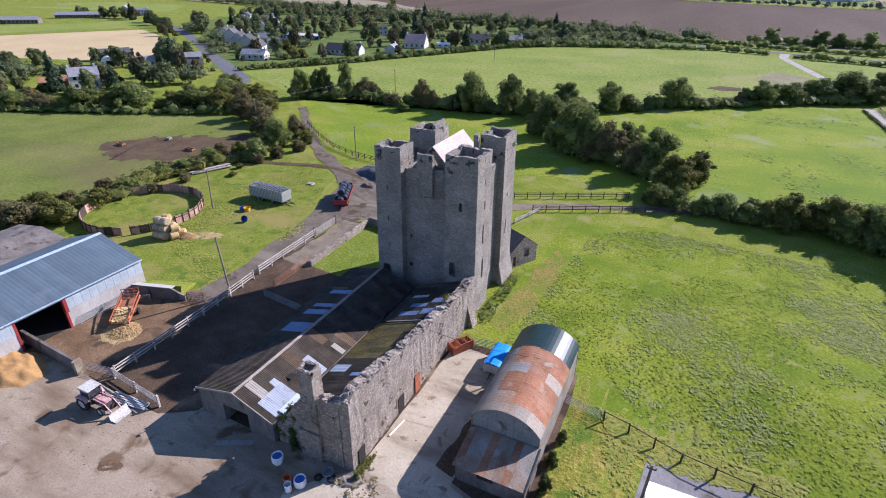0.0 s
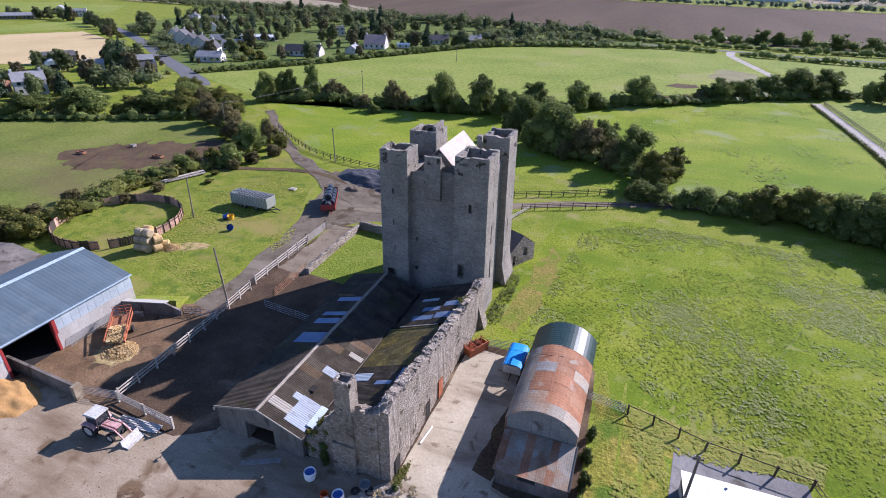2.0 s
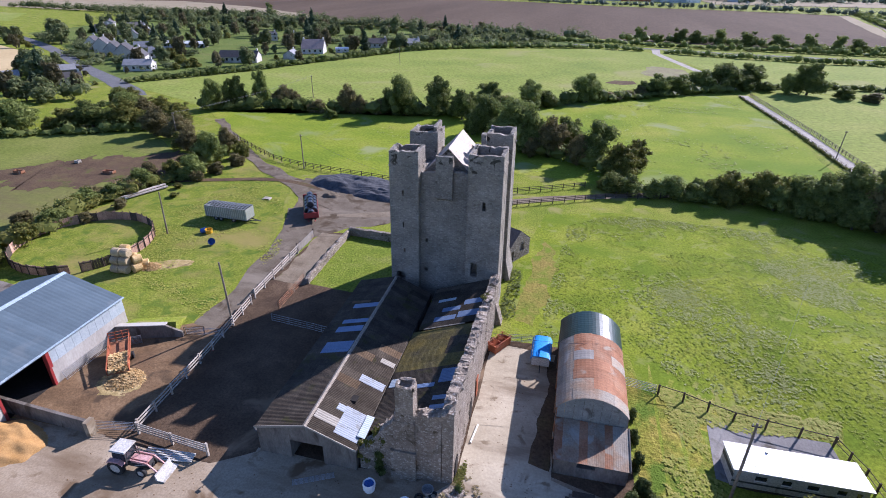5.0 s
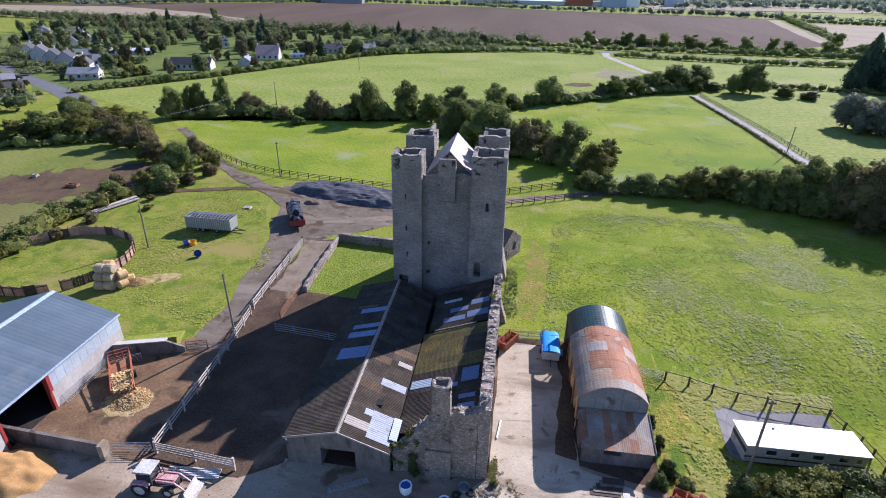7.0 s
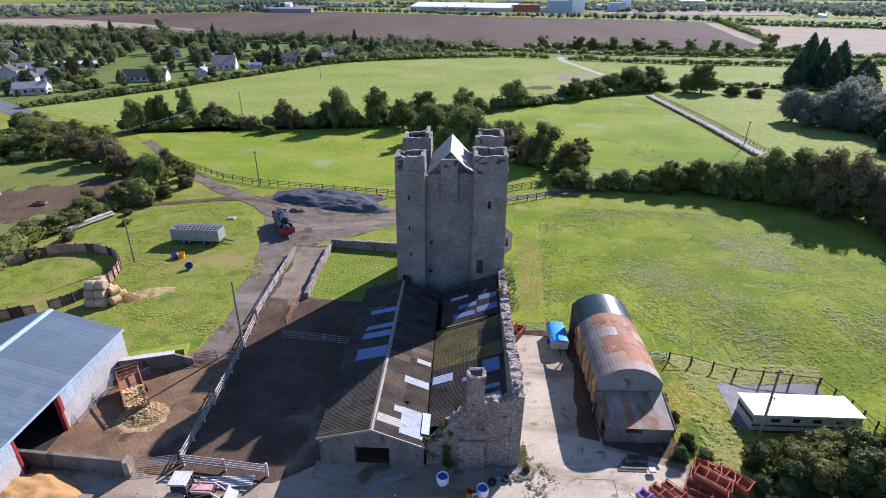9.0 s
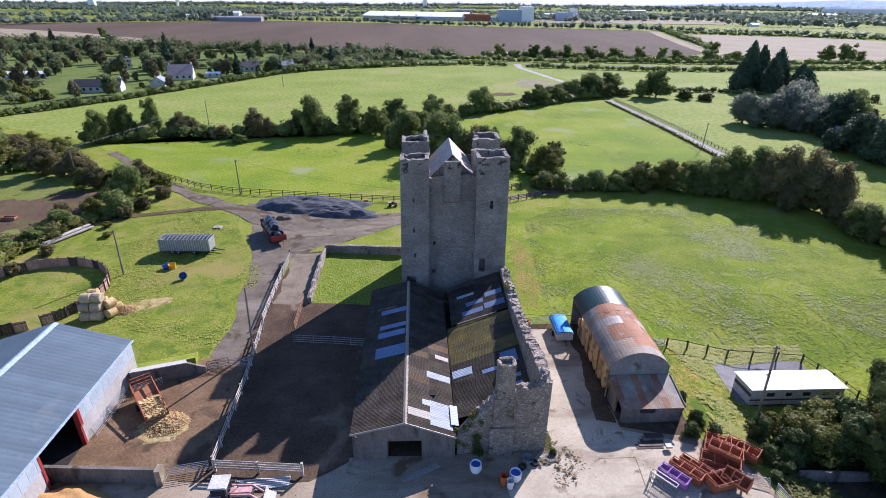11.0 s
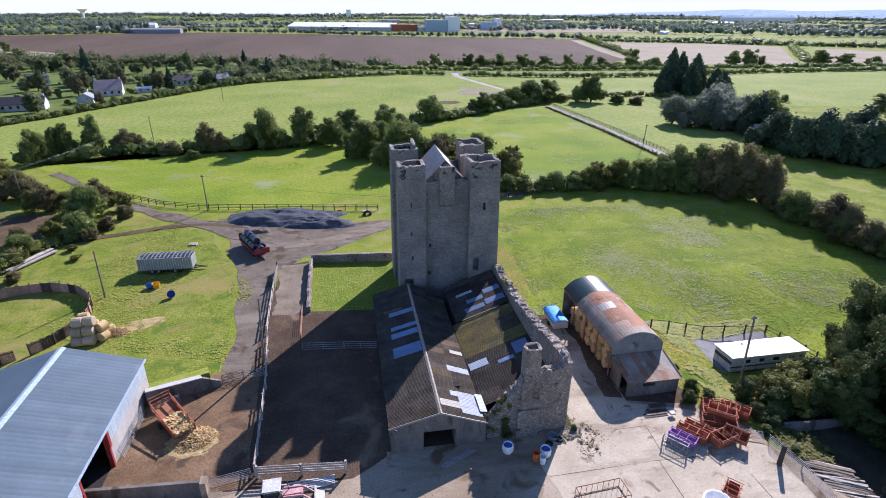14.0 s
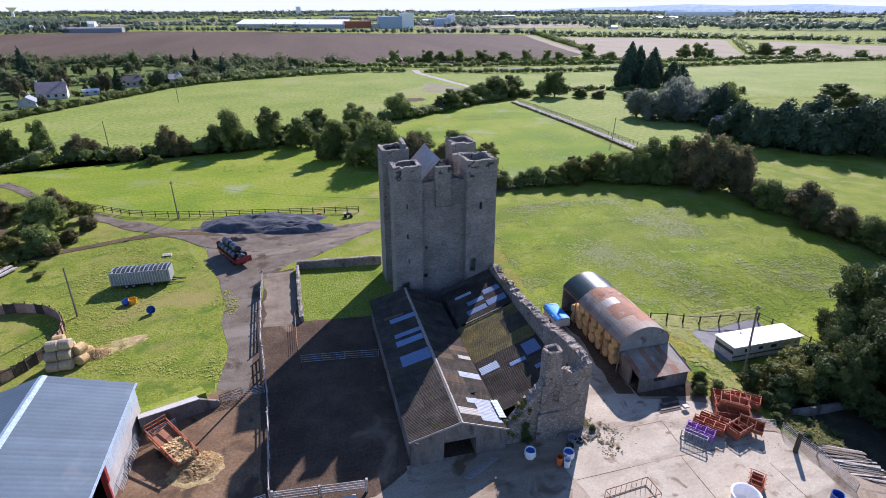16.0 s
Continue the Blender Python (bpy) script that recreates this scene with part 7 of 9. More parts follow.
def straw_clods(name, cx, cy, rx, ry, h, n, mat, label, seed, size=0.35):
    rng = random.Random(seed)
    bm = bmesh.new()
    for _ in range(n):
        a, q = rng.uniform(0, math.tau), math.sqrt(rng.random())
        x, y = cx + rx * q * math.cos(a), cy + ry * q * math.sin(a)
        z = h * (1 - q) * rng.uniform(0.5, 1)
        s = size * rng.uniform(0.4, 1.2)
        p = Vector((x, y, z + s * 0.2))
        d = Vector((rng.uniform(-1, 1), rng.uniform(-1, 1), rng.uniform(-0.3, 0.5))).normalized()
        beam(bm, p - d * s, p + d * s, s * 0.6, s * 0.35)
    ob = single(name, bm, mat, label, "straw", kind="stuff")
    return ob


straw_clods("spilled_straw", -75.6, 54.6, 1.9, 1.3, 0.9, 1100, M_STRAW, "burst golden straw beside the bale stack", 6, 0.12)
straw_clods("spilled_straw", -60.6, 32.0, 2.4, 1.9, 0.8, 2600, M_STRAW, "spilled clods of yellow straw", 3, 0.11)


# ---- hay feeder trailer in the pen ----
def hay_feeder():
    top = thing("hay_trailer", (-63.0, 34.4, 0), "rusty red tipped hay trailer spilling straw", "trailer", rz=-52)
    L, W = 5.6, 2.1
    P = lambda nm, bm, m, lab="": part(nm, bm, m, top, lab, local=True)
    tilt = lambda x: 0.95 - 0.10 * x
    P("bed", prism_of([(-L / 2, -W / 2, tilt(-L / 2)), (L / 2, -W / 2, tilt(L / 2)), (L / 2, -W / 2, tilt(L / 2) + 0.1), (-L / 2, -W / 2, tilt(-L / 2) + 0.1)], (0, W, 0)), M_RUST)
    for s in (-1, 1):
        y = s * W / 2
        P("side_rail", beams(((-L / 2, y, tilt(-L / 2) + 0.9), (L / 2, y, tilt(L / 2) + 0.7), 0.09, 0.14)), M_ORANGE)
        P("side_board", prism_of([(-L / 2, y, tilt(-L / 2) + 0.1), (L / 2, y, tilt(L / 2) + 0.1), (L / 2, y, tilt(L / 2) + 0.42), (-L / 2, y, tilt(-L / 2) + 0.42)], (0, 0.05 * s, 0)), M_ORANGE)
        for k in range(5):
            x = -L / 2 + L * k / 4
            P("stake", beams(((x, y, tilt(x)), (x, y, tilt(x) + 0.85), 0.07, 0.07)), M_ORANGE)
        P("wheel", tubes(((-0.6, s * (W / 2 + 0.02), 0.42), (-0.6, s * (W / 2 + 0.26), 0.42), 0.42, None, 14)), M_TYRE)
    for z in (0.5, 0.95, 1.35):
        P("end_bar", beams(((-L / 2, -W / 2, tilt(-L / 2) + z), (-L / 2, W / 2, tilt(-L / 2) + z), 0.07, 0.07)), M_ORANGE)
    for k in range(4):
        y = -W / 2 + W * k / 3
        P("end_stake", beams(((-L / 2, y, tilt(-L / 2)), (-L / 2, y, tilt(-L / 2) + 1.4), 0.07, 0.07)), M_ORANGE)
    rng = random.Random(2)
    bm = bmesh.new()
    for _ in range(900):
        x, y = rng.uniform(-0.4, L / 2), rng.uniform(-W / 2 + 0.1, W / 2 - 0.1)
        s = rng.uniform(0.06, 0.15)
        p = Vector((x, y, tilt(x) + 0.15 + rng.uniform(0, 0.45) * min(1, x + 0.6)))
        d = Vector((rng.uniform(-1, 1), rng.uniform(-1, 1), rng.uniform(-0.4, 0.4))).normalized()
        beam(bm, p - d * s, p + d * s, s, s * 0.6)
    P("straw_load", bm, M_STRAW, "loose yellow straw load")
    P("drawbar", beams(((L / 2, 0, 0.5), (L / 2 + 1.2, 0, 0.3), 0.12, 0.12)), M_RUST)


hay_feeder()


# ---- vehicles ----



def farm_tractor():
    top = thing("tractor", (-51.0, 22.3, 0), "old tractor with a faded red bonnet, pale cab and front loader", "tractor", rz=2)
    P = lambda nm, bm, m, lab="", par=None: part(nm, bm, m, par or top, lab, local=True)

    def tyre(x, y, r, w):
        s = 1 if y > 0 else -1
        bm = bmesh.new()
        n = 18
        prof = [(-w / 2, r * 0.62), (-w / 2, r * 0.92), (-w / 3, r), (w / 3, r), (w / 2, r * 0.92), (w / 2, r * 0.62)]
        rows = [[bm.verts.new((x + q * math.cos(k * math.tau / n), y + p, r + q * math.sin(k * math.tau / n))) for k in range(n)] for p, q in prof]
        for a, b in zip(rows, rows[1:]):
            for k in range(n):
                bm.faces.new((a[k], a[(k + 1) % n], b[(k + 1) % n], b[k]))
        bmesh.ops.recalc_face_normals(bm, faces=bm.faces)
        t = P("tyre", bm, M_TYRE)
        P("rim", tubes(((x, y - w * 0.4, r), (x, y + w * 0.4, r), r * 0.63, None, 16)), M_CREAM, "", t)
    for s in (-1, 1):
        tyre(-1.0, s * 0.85, 0.8, 0.45)
        tyre(1.35, s * 0.75, 0.5, 0.3)
        P("mudguard", prism_of([(-1.85, s * 0.62, 1.2), (-1.55, s * 0.62, 1.62), (-0.5, s * 0.62, 1.66), (-0.15, s * 0.62, 1.25), (-0.5, s * 0.62, 1.5), (-1.5, s * 0.62, 1.48)], (0, s * 0.45, 0)), M_PINK)
    P("chassis", boxes((-1.4, 1.9, -0.3, 0.3, 0.55, 1.0)), M_DKMET)
    bm = boxes((0.1, 1.95, -0.36, 0.36, 1.0, 1.55))
    bmesh.ops.bevel(bm, geom=bm.edges[:], offset=0.08, segments=2, affect="EDGES")
    P("bonnet", bm, M_PINK, "faded pinkish red bonnet")
    P("grille", boxes((1.95, 1.99, -0.28, 0.28, 1.0, 1.45)), M_DKMET)
    for x in (-1.25, 0.05):
        for s in (-1, 1):
            P("cab_pillar", beams(((x, s * 0.68, 1.2), (x * 0.92, s * 0.62, 2.45), 0.08, 0.08)), M_DKMET)
    for s in (-1, 1):
        P("side_window", boxes((-1.15, -0.05, s * 0.65 - 0.01, s * 0.65 + 0.01, 1.35, 2.4)), M_GLASS)
    P("windscreen", boxes((0.01, 0.03, -0.6, 0.6, 1.55, 2.4)), M_GLASS)
    bm = boxes((-1.4, 0.2, -0.78, 0.78, 2.45, 2.62))
    bmesh.ops.bevel(bm, geom=bm.edges[:], offset=0.06, segments=2, affect="EDGES")
    P("cab_roof", bm, M_CREAM, "pale cab roof")
    P("exhaust", tubes(((0.7, 0.25, 1.5), (0.7, 0.25, 2.5), 0.04)), M_DKMET)
    for s in (-1, 1):
        P("loader_arm", beams(((0.3, s * 0.5, 1.55), (1.9, s * 0.5, 1.45), 0.1, 0.16), ((1.9, s * 0.5, 1.45), (2.9, s * 0.5, 0.4), 0.1, 0.16)), M_PINK)
        P("loader_ram", tubes(((0.6, s * 0.5, 0.9), (1.9, s * 0.5, 1.35), 0.05)), M_STEEL)
    P("bucket", prism_of([(2.85, -1.0, 0.1), (3.7, -1.0, 0.05), (3.7, -1.0, 0.12), (3.0, -1.0, 0.2), (2.95, -1.0, 0.75), (2.85, -1.0, 0.75)], (0, 2.0, 0)), M_CREAM, "worn pale loader bucket")
    P("linkage", boxes((-1.9, -1.4, -0.5, 0.5, 0.5, 0.62)), M_DKMET)


farm_tractor()


def cattle_trailer():
    top = thing("cattle_trailer", (-74.0, 73.6, 0), "long ribbed pale livestock trailer body with an open slatted top", "trailer", rz=-2)
    P = lambda nm, bm, m, lab="", par=None: part(nm, bm, m, par or top, lab, local=True)
    L, W, z0, z1 = 8.4, 2.5, 0.75, 2.75
    for s in (-1, 1):
        y = s * W / 2
        P("side_panel", boxes((-L / 2, L / 2, y - 0.02, y + 0.02, z0, z1)), M_TRAIL)
        for k in range(22):
            x = -L / 2 + 0.1 + (L - 0.2) * k / 21
            P("side_rib", boxes((x - 0.045, x + 0.045, y + s * 0.02 - (0.08 if s < 0 else 0), y + s * 0.02 + (0.08 if s > 0 else 0), z0, z1 - 0.05)), M_RIB)
        P("top_rail", beams(((-L / 2, y, z1), (L / 2, y, z1), 0.1, 0.1)), M_STEEL)
    for x in (-L / 2, L / 2):
        P("end_panel", boxes((x - 0.03, x + 0.03, -W / 2 + 0.02, W / 2 - 0.02, z0, z1)), M_TRAIL)
    for k in range(13):
        x = -L / 2 + 0.3 + (L - 0.6) * k / 12
        P("roof_bow", beams(((x, -W / 2, z1 + 0.02), (x, 0, z1 + 0.2), 0.12, 0.06), ((x, 0, z1 + 0.2), (x, W / 2, z1 + 0.02), 0.12, 0.06)), M_STEEL)
    for y in (-0.6, 0, 0.6):
        P("roof_rail", beams(((-L / 2, y, z1 + 0.2 - abs(y) * 0.14), (L / 2, y, z1 + 0.2 - abs(y) * 0.14), 0.06, 0.05)), M_STEEL)
    P("floor", boxes((-L / 2, L / 2, -W / 2, W / 2, z0 - 0.12, z0)), M_DKMET)
    P("chassis", boxes((-L / 2, L / 2 + 0.4, -0.5, -0.35, 0.4, 0.62), (-L / 2, L / 2 + 0.4, 0.35, 0.5, 0.4, 0.62)), M_DKMET)
    P("drawbar", beams(((L / 2, -0.4, 0.5), (L / 2 + 2.0, 0, 0.4), 0.1, 0.12), ((L / 2, 0.4, 0.5), (L / 2 + 2.0, 0, 0.4), 0.1, 0.12)), M_DKMET)
    for x in (-2.2, -1.2, 1.4):
        for s in (-1, 1):
            w = P("wheel", tubes(((x, s * 0.85, 0.42), (x, s * 1.15, 0.42), 0.42, None, 14)), M_TYRE)
            P("hub", tubes(((x, s * 1.1, 0.42), (x, s * 1.17, 0.42), 0.2, None, 10)), M_STEEL, "", w)


cattle_trailer()


def bale_trailer():
    top = thing("bale_trailer", (-61.0, 79.6, 0), "red farm trailer loaded with black wrapped bales", "trailer", rz=-63)
    P = lambda nm, bm, m, lab="", par=None: part(nm, bm, m, par or top, lab, local=True)
    L, W = 8.4, 2.6
    P("bed", boxes((-L / 2, L / 2, -W / 2, W / 2, 0.85, 1.0)), M_RED)
    P("tailboard", boxes((L / 2 - 0.06, L / 2 + 0.02, -W / 2, W / 2, 1.0, 1.9)), M_RED)
    for s in (-1, 1):
        P("front_rack", boxes((-L / 2, -L / 2 + 0.08, s * W / 2 - (0.7 if s > 0 else 0), s * W / 2 + (0.7 if s < 0 else 0), 1.0, 2.3)), M_RED)
    for s in (-1, 1):
        P("side_raves", boxes((-L / 2, L / 2, s * W / 2 - 0.04, s * W / 2 + 0.04, 1.0, 1.25)), M_RED)
        for x in (1.0, 2.1):
            w = P("wheel", tubes(((x, s * 0.9, 0.45), (x, s * 1.2, 0.45), 0.45, None, 14)), M_TYRE)
            P("hub", tubes(((x, s * 1.15, 0.45), (x, s * 1.22, 0.45), 0.2, None, 10)), M_RED, "", w)
        P("lamp_arm", beams(((L / 2, s * 0.7, 0.6), (L / 2 + 0.7, s * 0.5, 0.5), 0.12, 0.12)), M_RED)
    P("drawbar", beams(((-L / 2, 0, 0.7), (-L / 2 - 1.4, 0, 0.45), 0.16, 0.16)), M_RED)


bale_trailer()
for _x, _y, _z in ((-3.5, -0.6, 1.62), (-3.5, 0.62, 1.62), (-2.2, -0.6, 1.62), (-2.2, 0.62, 1.62), (3.5, 0.0, 1.62), (1.5, 0, 2.55), (-2.8, 0.05, 2.55), (-0.7, -0.62, 1.62), (-0.7, 0.6, 1.62), (0.8, -0.6, 1.62), (0.8, 0.62, 1.62), (2.2, -0.6, 1.62), (2.2, 0.6, 1.62), (-1.4, 0, 2.55), (0.2, 0.05, 2.55)):
    _p = pose(-61.0, 79.6, 0, 0, 0, -63) @ Vector((_x, _y, _z))
    bale(BALE_K, _p.x, _p.y, _p.z, -63, "black plastic wrapped round bale on the trailer", "wrapped bales", "wrapped_bale")


# ---- small things in the paddock and yard ----
def tub(name, x, y, z, r, h, mat, label, category, turn=0, tilt=0):
    bm = bmesh.new()
    n = 14
    prof = [(r * 0.85, 0), (r, h), (r * 1.06, h), (r * 1.06, h - 0.05), (r * 0.93, h - 0.03), (r * 0.8, 0.06)]
    rows = [[bm.verts.new((q * math.cos(k * math.tau / n), q * math.sin(k * math.tau / n), p)) for k in range(n)] for q, p in prof]
    for a, b in zip(rows, rows[1:]):
        for k in range(n):
            bm.faces.new((a[k], a[(k + 1) % n], b[(k + 1) % n], b[k]))
    bm.faces.new(rows[0][::-1])
    bm.faces.new(rows[-1])
    bmesh.ops.recalc_face_normals(bm, faces=bm.faces)
    ob = single(name, bm, mat, label, category)
    ob.matrix_basis = pose(x, y, z, tilt, 0, turn)
    return ob


tub("plastic_tub", -71.2, 63.9, 0.4, 0.55, 0.8, M_BLUEP, "dark blue plastic tub tipped in the grass", "tub", 30, 62)
tub("plastic_tub", -75.5, 67.1, 0.35, 0.5, 0.9, M_BLUEP, "blue plastic tub beside the trailer", "tub", 110, 75)
tub("plastic_tub", -74.2, 67.4, 0.02, 0.62, 0.75, M_YELLOW, "yellow plastic tub beside the trailer", "tub")
tub("plastic_barrel", -27.2, 23.5, 0.02, 0.34, 0.95, M_ORANGEP, "orange plastic barrel by the ruin", "barrel")
tub("plastic_barrel", -26.7, 23.0, 0.02, 0.32, 0.9, M_WHITE, "white plastic barrel by the ruin", "barrel")
tub("plastic_barrel", -5.8, 13.2, 0.02, 0.5, 1.1, M_BLUEP, "dark blue plastic barrel at the yard edge", "barrel")


def builders_bag(x, y, fill, label):
    top = thing("builders_bag", (x, y, 0.02), label, "bag", "builders bags")
    bm = bmesh.new()
    n = 16
    rows = []
    for z, r in ((0, 0.42), (0.3, 0.55), (0.75, 0.56), (0.95, 0.5), (0.8, 0.44)):
        rows.append([bm.verts.new((x + r * (1 + 0.12 * noise.noise((k, z * 4, x))) * math.cos(k * math.tau / n), y + r * (1 + 0.12 * noise.noise((k, z * 4, y))) * math.sin(k * math.tau / n), 0.02 + z)) for k in range(n)])
    for a, b in zip(rows, rows[1:]):
        for k in range(n):
            bm.faces.new((a[k], a[(k + 1) % n], b[(k + 1) % n], b[k]))
    bm.faces.new(rows[0][::-1])
    part("bag", bm, M_WHITE, top)
    bm = bmesh.new()
    bmesh.ops.create_circle(bm, cap_ends=True, radius=0.44, segments=12)
    for v in bm.verts:
        v.co += Vector((x, y, 0.80 + random.Random(int(v.co.x * 100)).uniform(0, 0.06)))
    part("filling", bm, fill, top)


builders_bag(-29.6, 25.0, M_BLUEP, "white woven builders bag holding blue plastic")
builders_bag(-26.1, 23.9, M_BLUEP, "white woven builders bag by the ruin")
tub("feed_bucket", -24.6, 25.9, 0.02, 0.5, 0.5, M_STEEL, "small metal trough by the ruin wall", "trough", 0, 0)


def lying_tyre(x, y, z, r, turn=0, tilt=0):
    bm = bmesh.new()
    n, m = 18, 8
    rows = [[bm.verts.new(((r * 0.74 + r * 0.26 * math.cos(j * math.tau / m)) * math.cos(k * math.tau / n), (r * 0.74 + r * 0.26 * math.cos(j * math.tau / m)) * math.sin(k * math.tau / n), r * 0.3 + r * 0.3 * math.sin(j * math.tau / m))) for j in range(m)] for k in range(n)]
    for k in range(n):
        for j in range(m):
            bm.faces.new((rows[k][j], rows[(k + 1) % n][j], rows[(k + 1) % n][(j + 1) % m], rows[k][(j + 1) % m]))
    bmesh.ops.recalc_face_normals(bm, faces=bm.faces)
    ob = single("tyre", bm, M_TYRE, "old black tyre lying by the ruin wall", "tyre", "loose tyres", smooth=True)
    ob.matrix_basis = pose(x, y, z, tilt, 0, turn)


lying_tyre(-24.0, 25.6, 0.02, 0.45)
lying_tyre(-25.2, 25.2, 0.02, 0.4)


def feeder_crate(x, y, turn, length=3.6, width=1.25, height=1.15, mat=None, label="rusty orange steel cattle feeder crate", z=0.02, tilt=0):
    mat = mat or M_ORANGE
    top = tagged(new("cattle_feeder"), label, "feeder", "stored cattle feeders")
    top.matrix_basis = pose(x, y, z, tilt, 0, turn)
    P = lambda nm, bm: part(nm, bm, mat, top, "", local=True)
    for s in (-1, 1):
        yy = s * width / 2
        P("side_sheet", prism_of([(-length / 2, yy * 0.75, 0.1), (length / 2, yy * 0.75, 0.1), (length / 2, yy, height * 0.82), (-length / 2, yy, height * 0.82)], (0, 0.03 * s, 0)))
        P("top_rail", tubes(((-length / 2, yy, height), (length / 2, yy, height), 0.045, None, 6)))
        for k in range(4):
            xx = -length / 2 + length * k / 3
            P("leg", beams(((xx, yy * 0.8, 0), (xx, yy, height), 0.07, 0.07)))
    for k in range(4):
        xx = -length / 2 + length * k / 3
        P("cross_bar", tubes(((xx, -width / 2 - 0.15, height), (xx, width / 2 + 0.15, height), 0.04, None, 6)))
    for s in (-1, 1):
        P("end_sheet", boxes((s * length / 2 - 0.02, s * length / 2 + 0.02, -width * 0.38, width * 0.38, 0.1, height * 0.82)))
    P("floor", boxes((-length / 2, length / 2, -width * 0.36, width * 0.36, 0.1, 0.14)))
    return top


feeder_crate(-6.9, 24.4, -28, 3.3)
feeder_crate(-6.0, 25.6, -28, 3.3)
feeder_crate(-5.3, 26.7, -24, 3.3, tilt=6)
feeder_crate(-3.9, 26.0, -48, 2.9)
feeder_crate(-7.8, 22.4, 15, 2.3, 1.4, 1.2, None, "rusty orange steel feeder piled in the yard")
feeder_crate(-6.4, 22.4, -50, 2.2, 1.2, 1.0, None, "tipped orange steel feeder in the yard", 0.45, 25)
feeder_crate(-6.3, 25.1, -40, 2.6, 1.1, 0.9, None, "orange steel feeder stacked on the others", 1.15, 8)
feeder_crate(-10.5, 23.6, -52, 2.9, 0.8)
feeder_crate(-9.4, 24.1, -52, 2.7, 0.7)
feeder_crate(-11.8, 23.2, -52, 2.6, 0.9, 1.0, M_PURPLE, "purple painted steel feeder frame")
feeder_crate(-21.3, 47.6, 60, 2.8, 1.3, 1.3, None, "rusty orange feeder standing by the ruined wall")
feeder_crate(-11.3, 16.4, 40, 1.9, 1.2, 1.1, None, "rusty red steel crate in the yard")


def cage(x, y, turn, L, W, H, mat, label):
    top = tagged(new("steel_cage"), label, "cage", "steel cages")
    top.matrix_basis = pose(x, y, 0.02, 0, 0, turn)
    P = lambda nm, bm: part(nm, bm, mat, top, "", local=True)
    for z in (0.08, H):
        for s in (-1, 1):
            P("rail", tubes(((-L / 2, s * W / 2, z), (L / 2, s * W / 2, z), 0.04, None, 6)))
            P("rail", tubes(((s * L / 2, -W / 2, z), (s * L / 2, W / 2, z), 0.04, None, 6)))
    for s in (-1, 1):
        for k in range(9):
            xx = -L / 2 + L * k / 8
            P("bar", tubes(((xx, s * W / 2, 0), (xx, s * W / 2, H), 0.022, None, 5)))
        for k in range(4):
            yy = -W / 2 + W * k / 3
            P("bar", tubes(((s * L / 2, yy, 0), (s * L / 2, yy, H), 0.022, None, 5)))


cage(-22.9, 18.0, 4, 4.4, 1.9, 1.1, M_RUST, "low rusty barred steel cage in the yard")
cage(-13.0, 22.6, -52, 2.4, 0.5, 1.1, M_STEEL, "galvanised barred hurdle cage")
_t = tub("water_tank", -13.6, 15.2, 0.02, 1.2, 1.2, M_WHITE, "white rounded plastic water tank", "tank")

# covered box trailer beside the barn
_bt = thing("box_trailer", (-16.3, 46.7, 0), "small box trailer covered with a bright blue tarpaulin", "trailer")
part("body", boxes((-17.3, -15.3, 44.8, 48.7, 0.45, 1.55)), M_CREAM, _bt)
_bm = bmesh.new()
_rows = []
for _j in range(12):
    _rows.append([_bm.verts.new((-17.45 + 2.3 * _i / 8, 44.75 + 4.1 * _j / 11, 1.62 + 0.16 * math.sin(math.pi * _i / 8) + 0.05 * noise.noise((_i * 0.9, _j * 0.9, 2)) - (0.35 if _i in (0, 8) else 0))) for _i in range(9)])
for _p, _q in zip(_rows, _rows[1:]):
    for _i in range(8):
        _bm.faces.new((_p[_i], _p[_i + 1], _q[_i + 1], _q[_i]))
part("tarpaulin", _bm, M_TARP, _bt, "bright blue plastic sheet", smooth=True)
for _s in (-17.35, -15.25):
    part("wheel", tubes(((_s - 0.1, 46.6, 0.33), (_s + 0.1, 46.6, 0.33), 0.33, None, 14)), M_TYRE, _bt)
part("drawbar", beams(((-16.3, 44.8, 0.5), (-16.3, 43.6, 0.4), 0.1, 0.1)), M_DKMET, _bt)

# stacked poles and planks
_tp = thing("timber_pile", (-98.3, 81, 0), "pile of long pale planks in the grass", "timber")
for _k in range(5):
    part("plank", beams(((-100.9 + 0.5 * _k, 76.2 + 0.25 * _k, 0.2 + 0.16 * (_k % 3)), (-97.6 + 0.5 * _k, 85.8 - 0.3 * _k, 0.22 + 0.16 * (_k % 3)), 0.5, 0.2)), M_CREAM if _k % 2 else M_WOOD, _tp)
_tp = thing("plank_stack", (0.6, 16.4, 0), "heap of grey broken planks behind the gate", "timber")
_rr = random.Random(9)
for _k in range(34):
    _f = (_k % 17) / 16
    _x = 0.9 - 1.3 * _f + _rr.uniform(-0.5, 0.5)
    _y = 18.4 - 5.6 * _f + _rr.uniform(-0.1, 0.1)
    _a = -0.5 + _rr.uniform(-0.16, 0.16)
    _l = _rr.uniform(1.1, 1.9)
    _z = max(gz(_x - _l, _y), gz(_x + _l, _y)) + 0.06 + 0.08 * (_k // 17)
    part("plank", beams(((_x - _l, _y - _l * _a, _z), (_x + _l, _y + _l * _a, _z + _rr.uniform(-0.04, 0.06)), 0.18, 0.05)), _rr.choice((M_POLE, M_WOOD, M_POLE)), _tp)
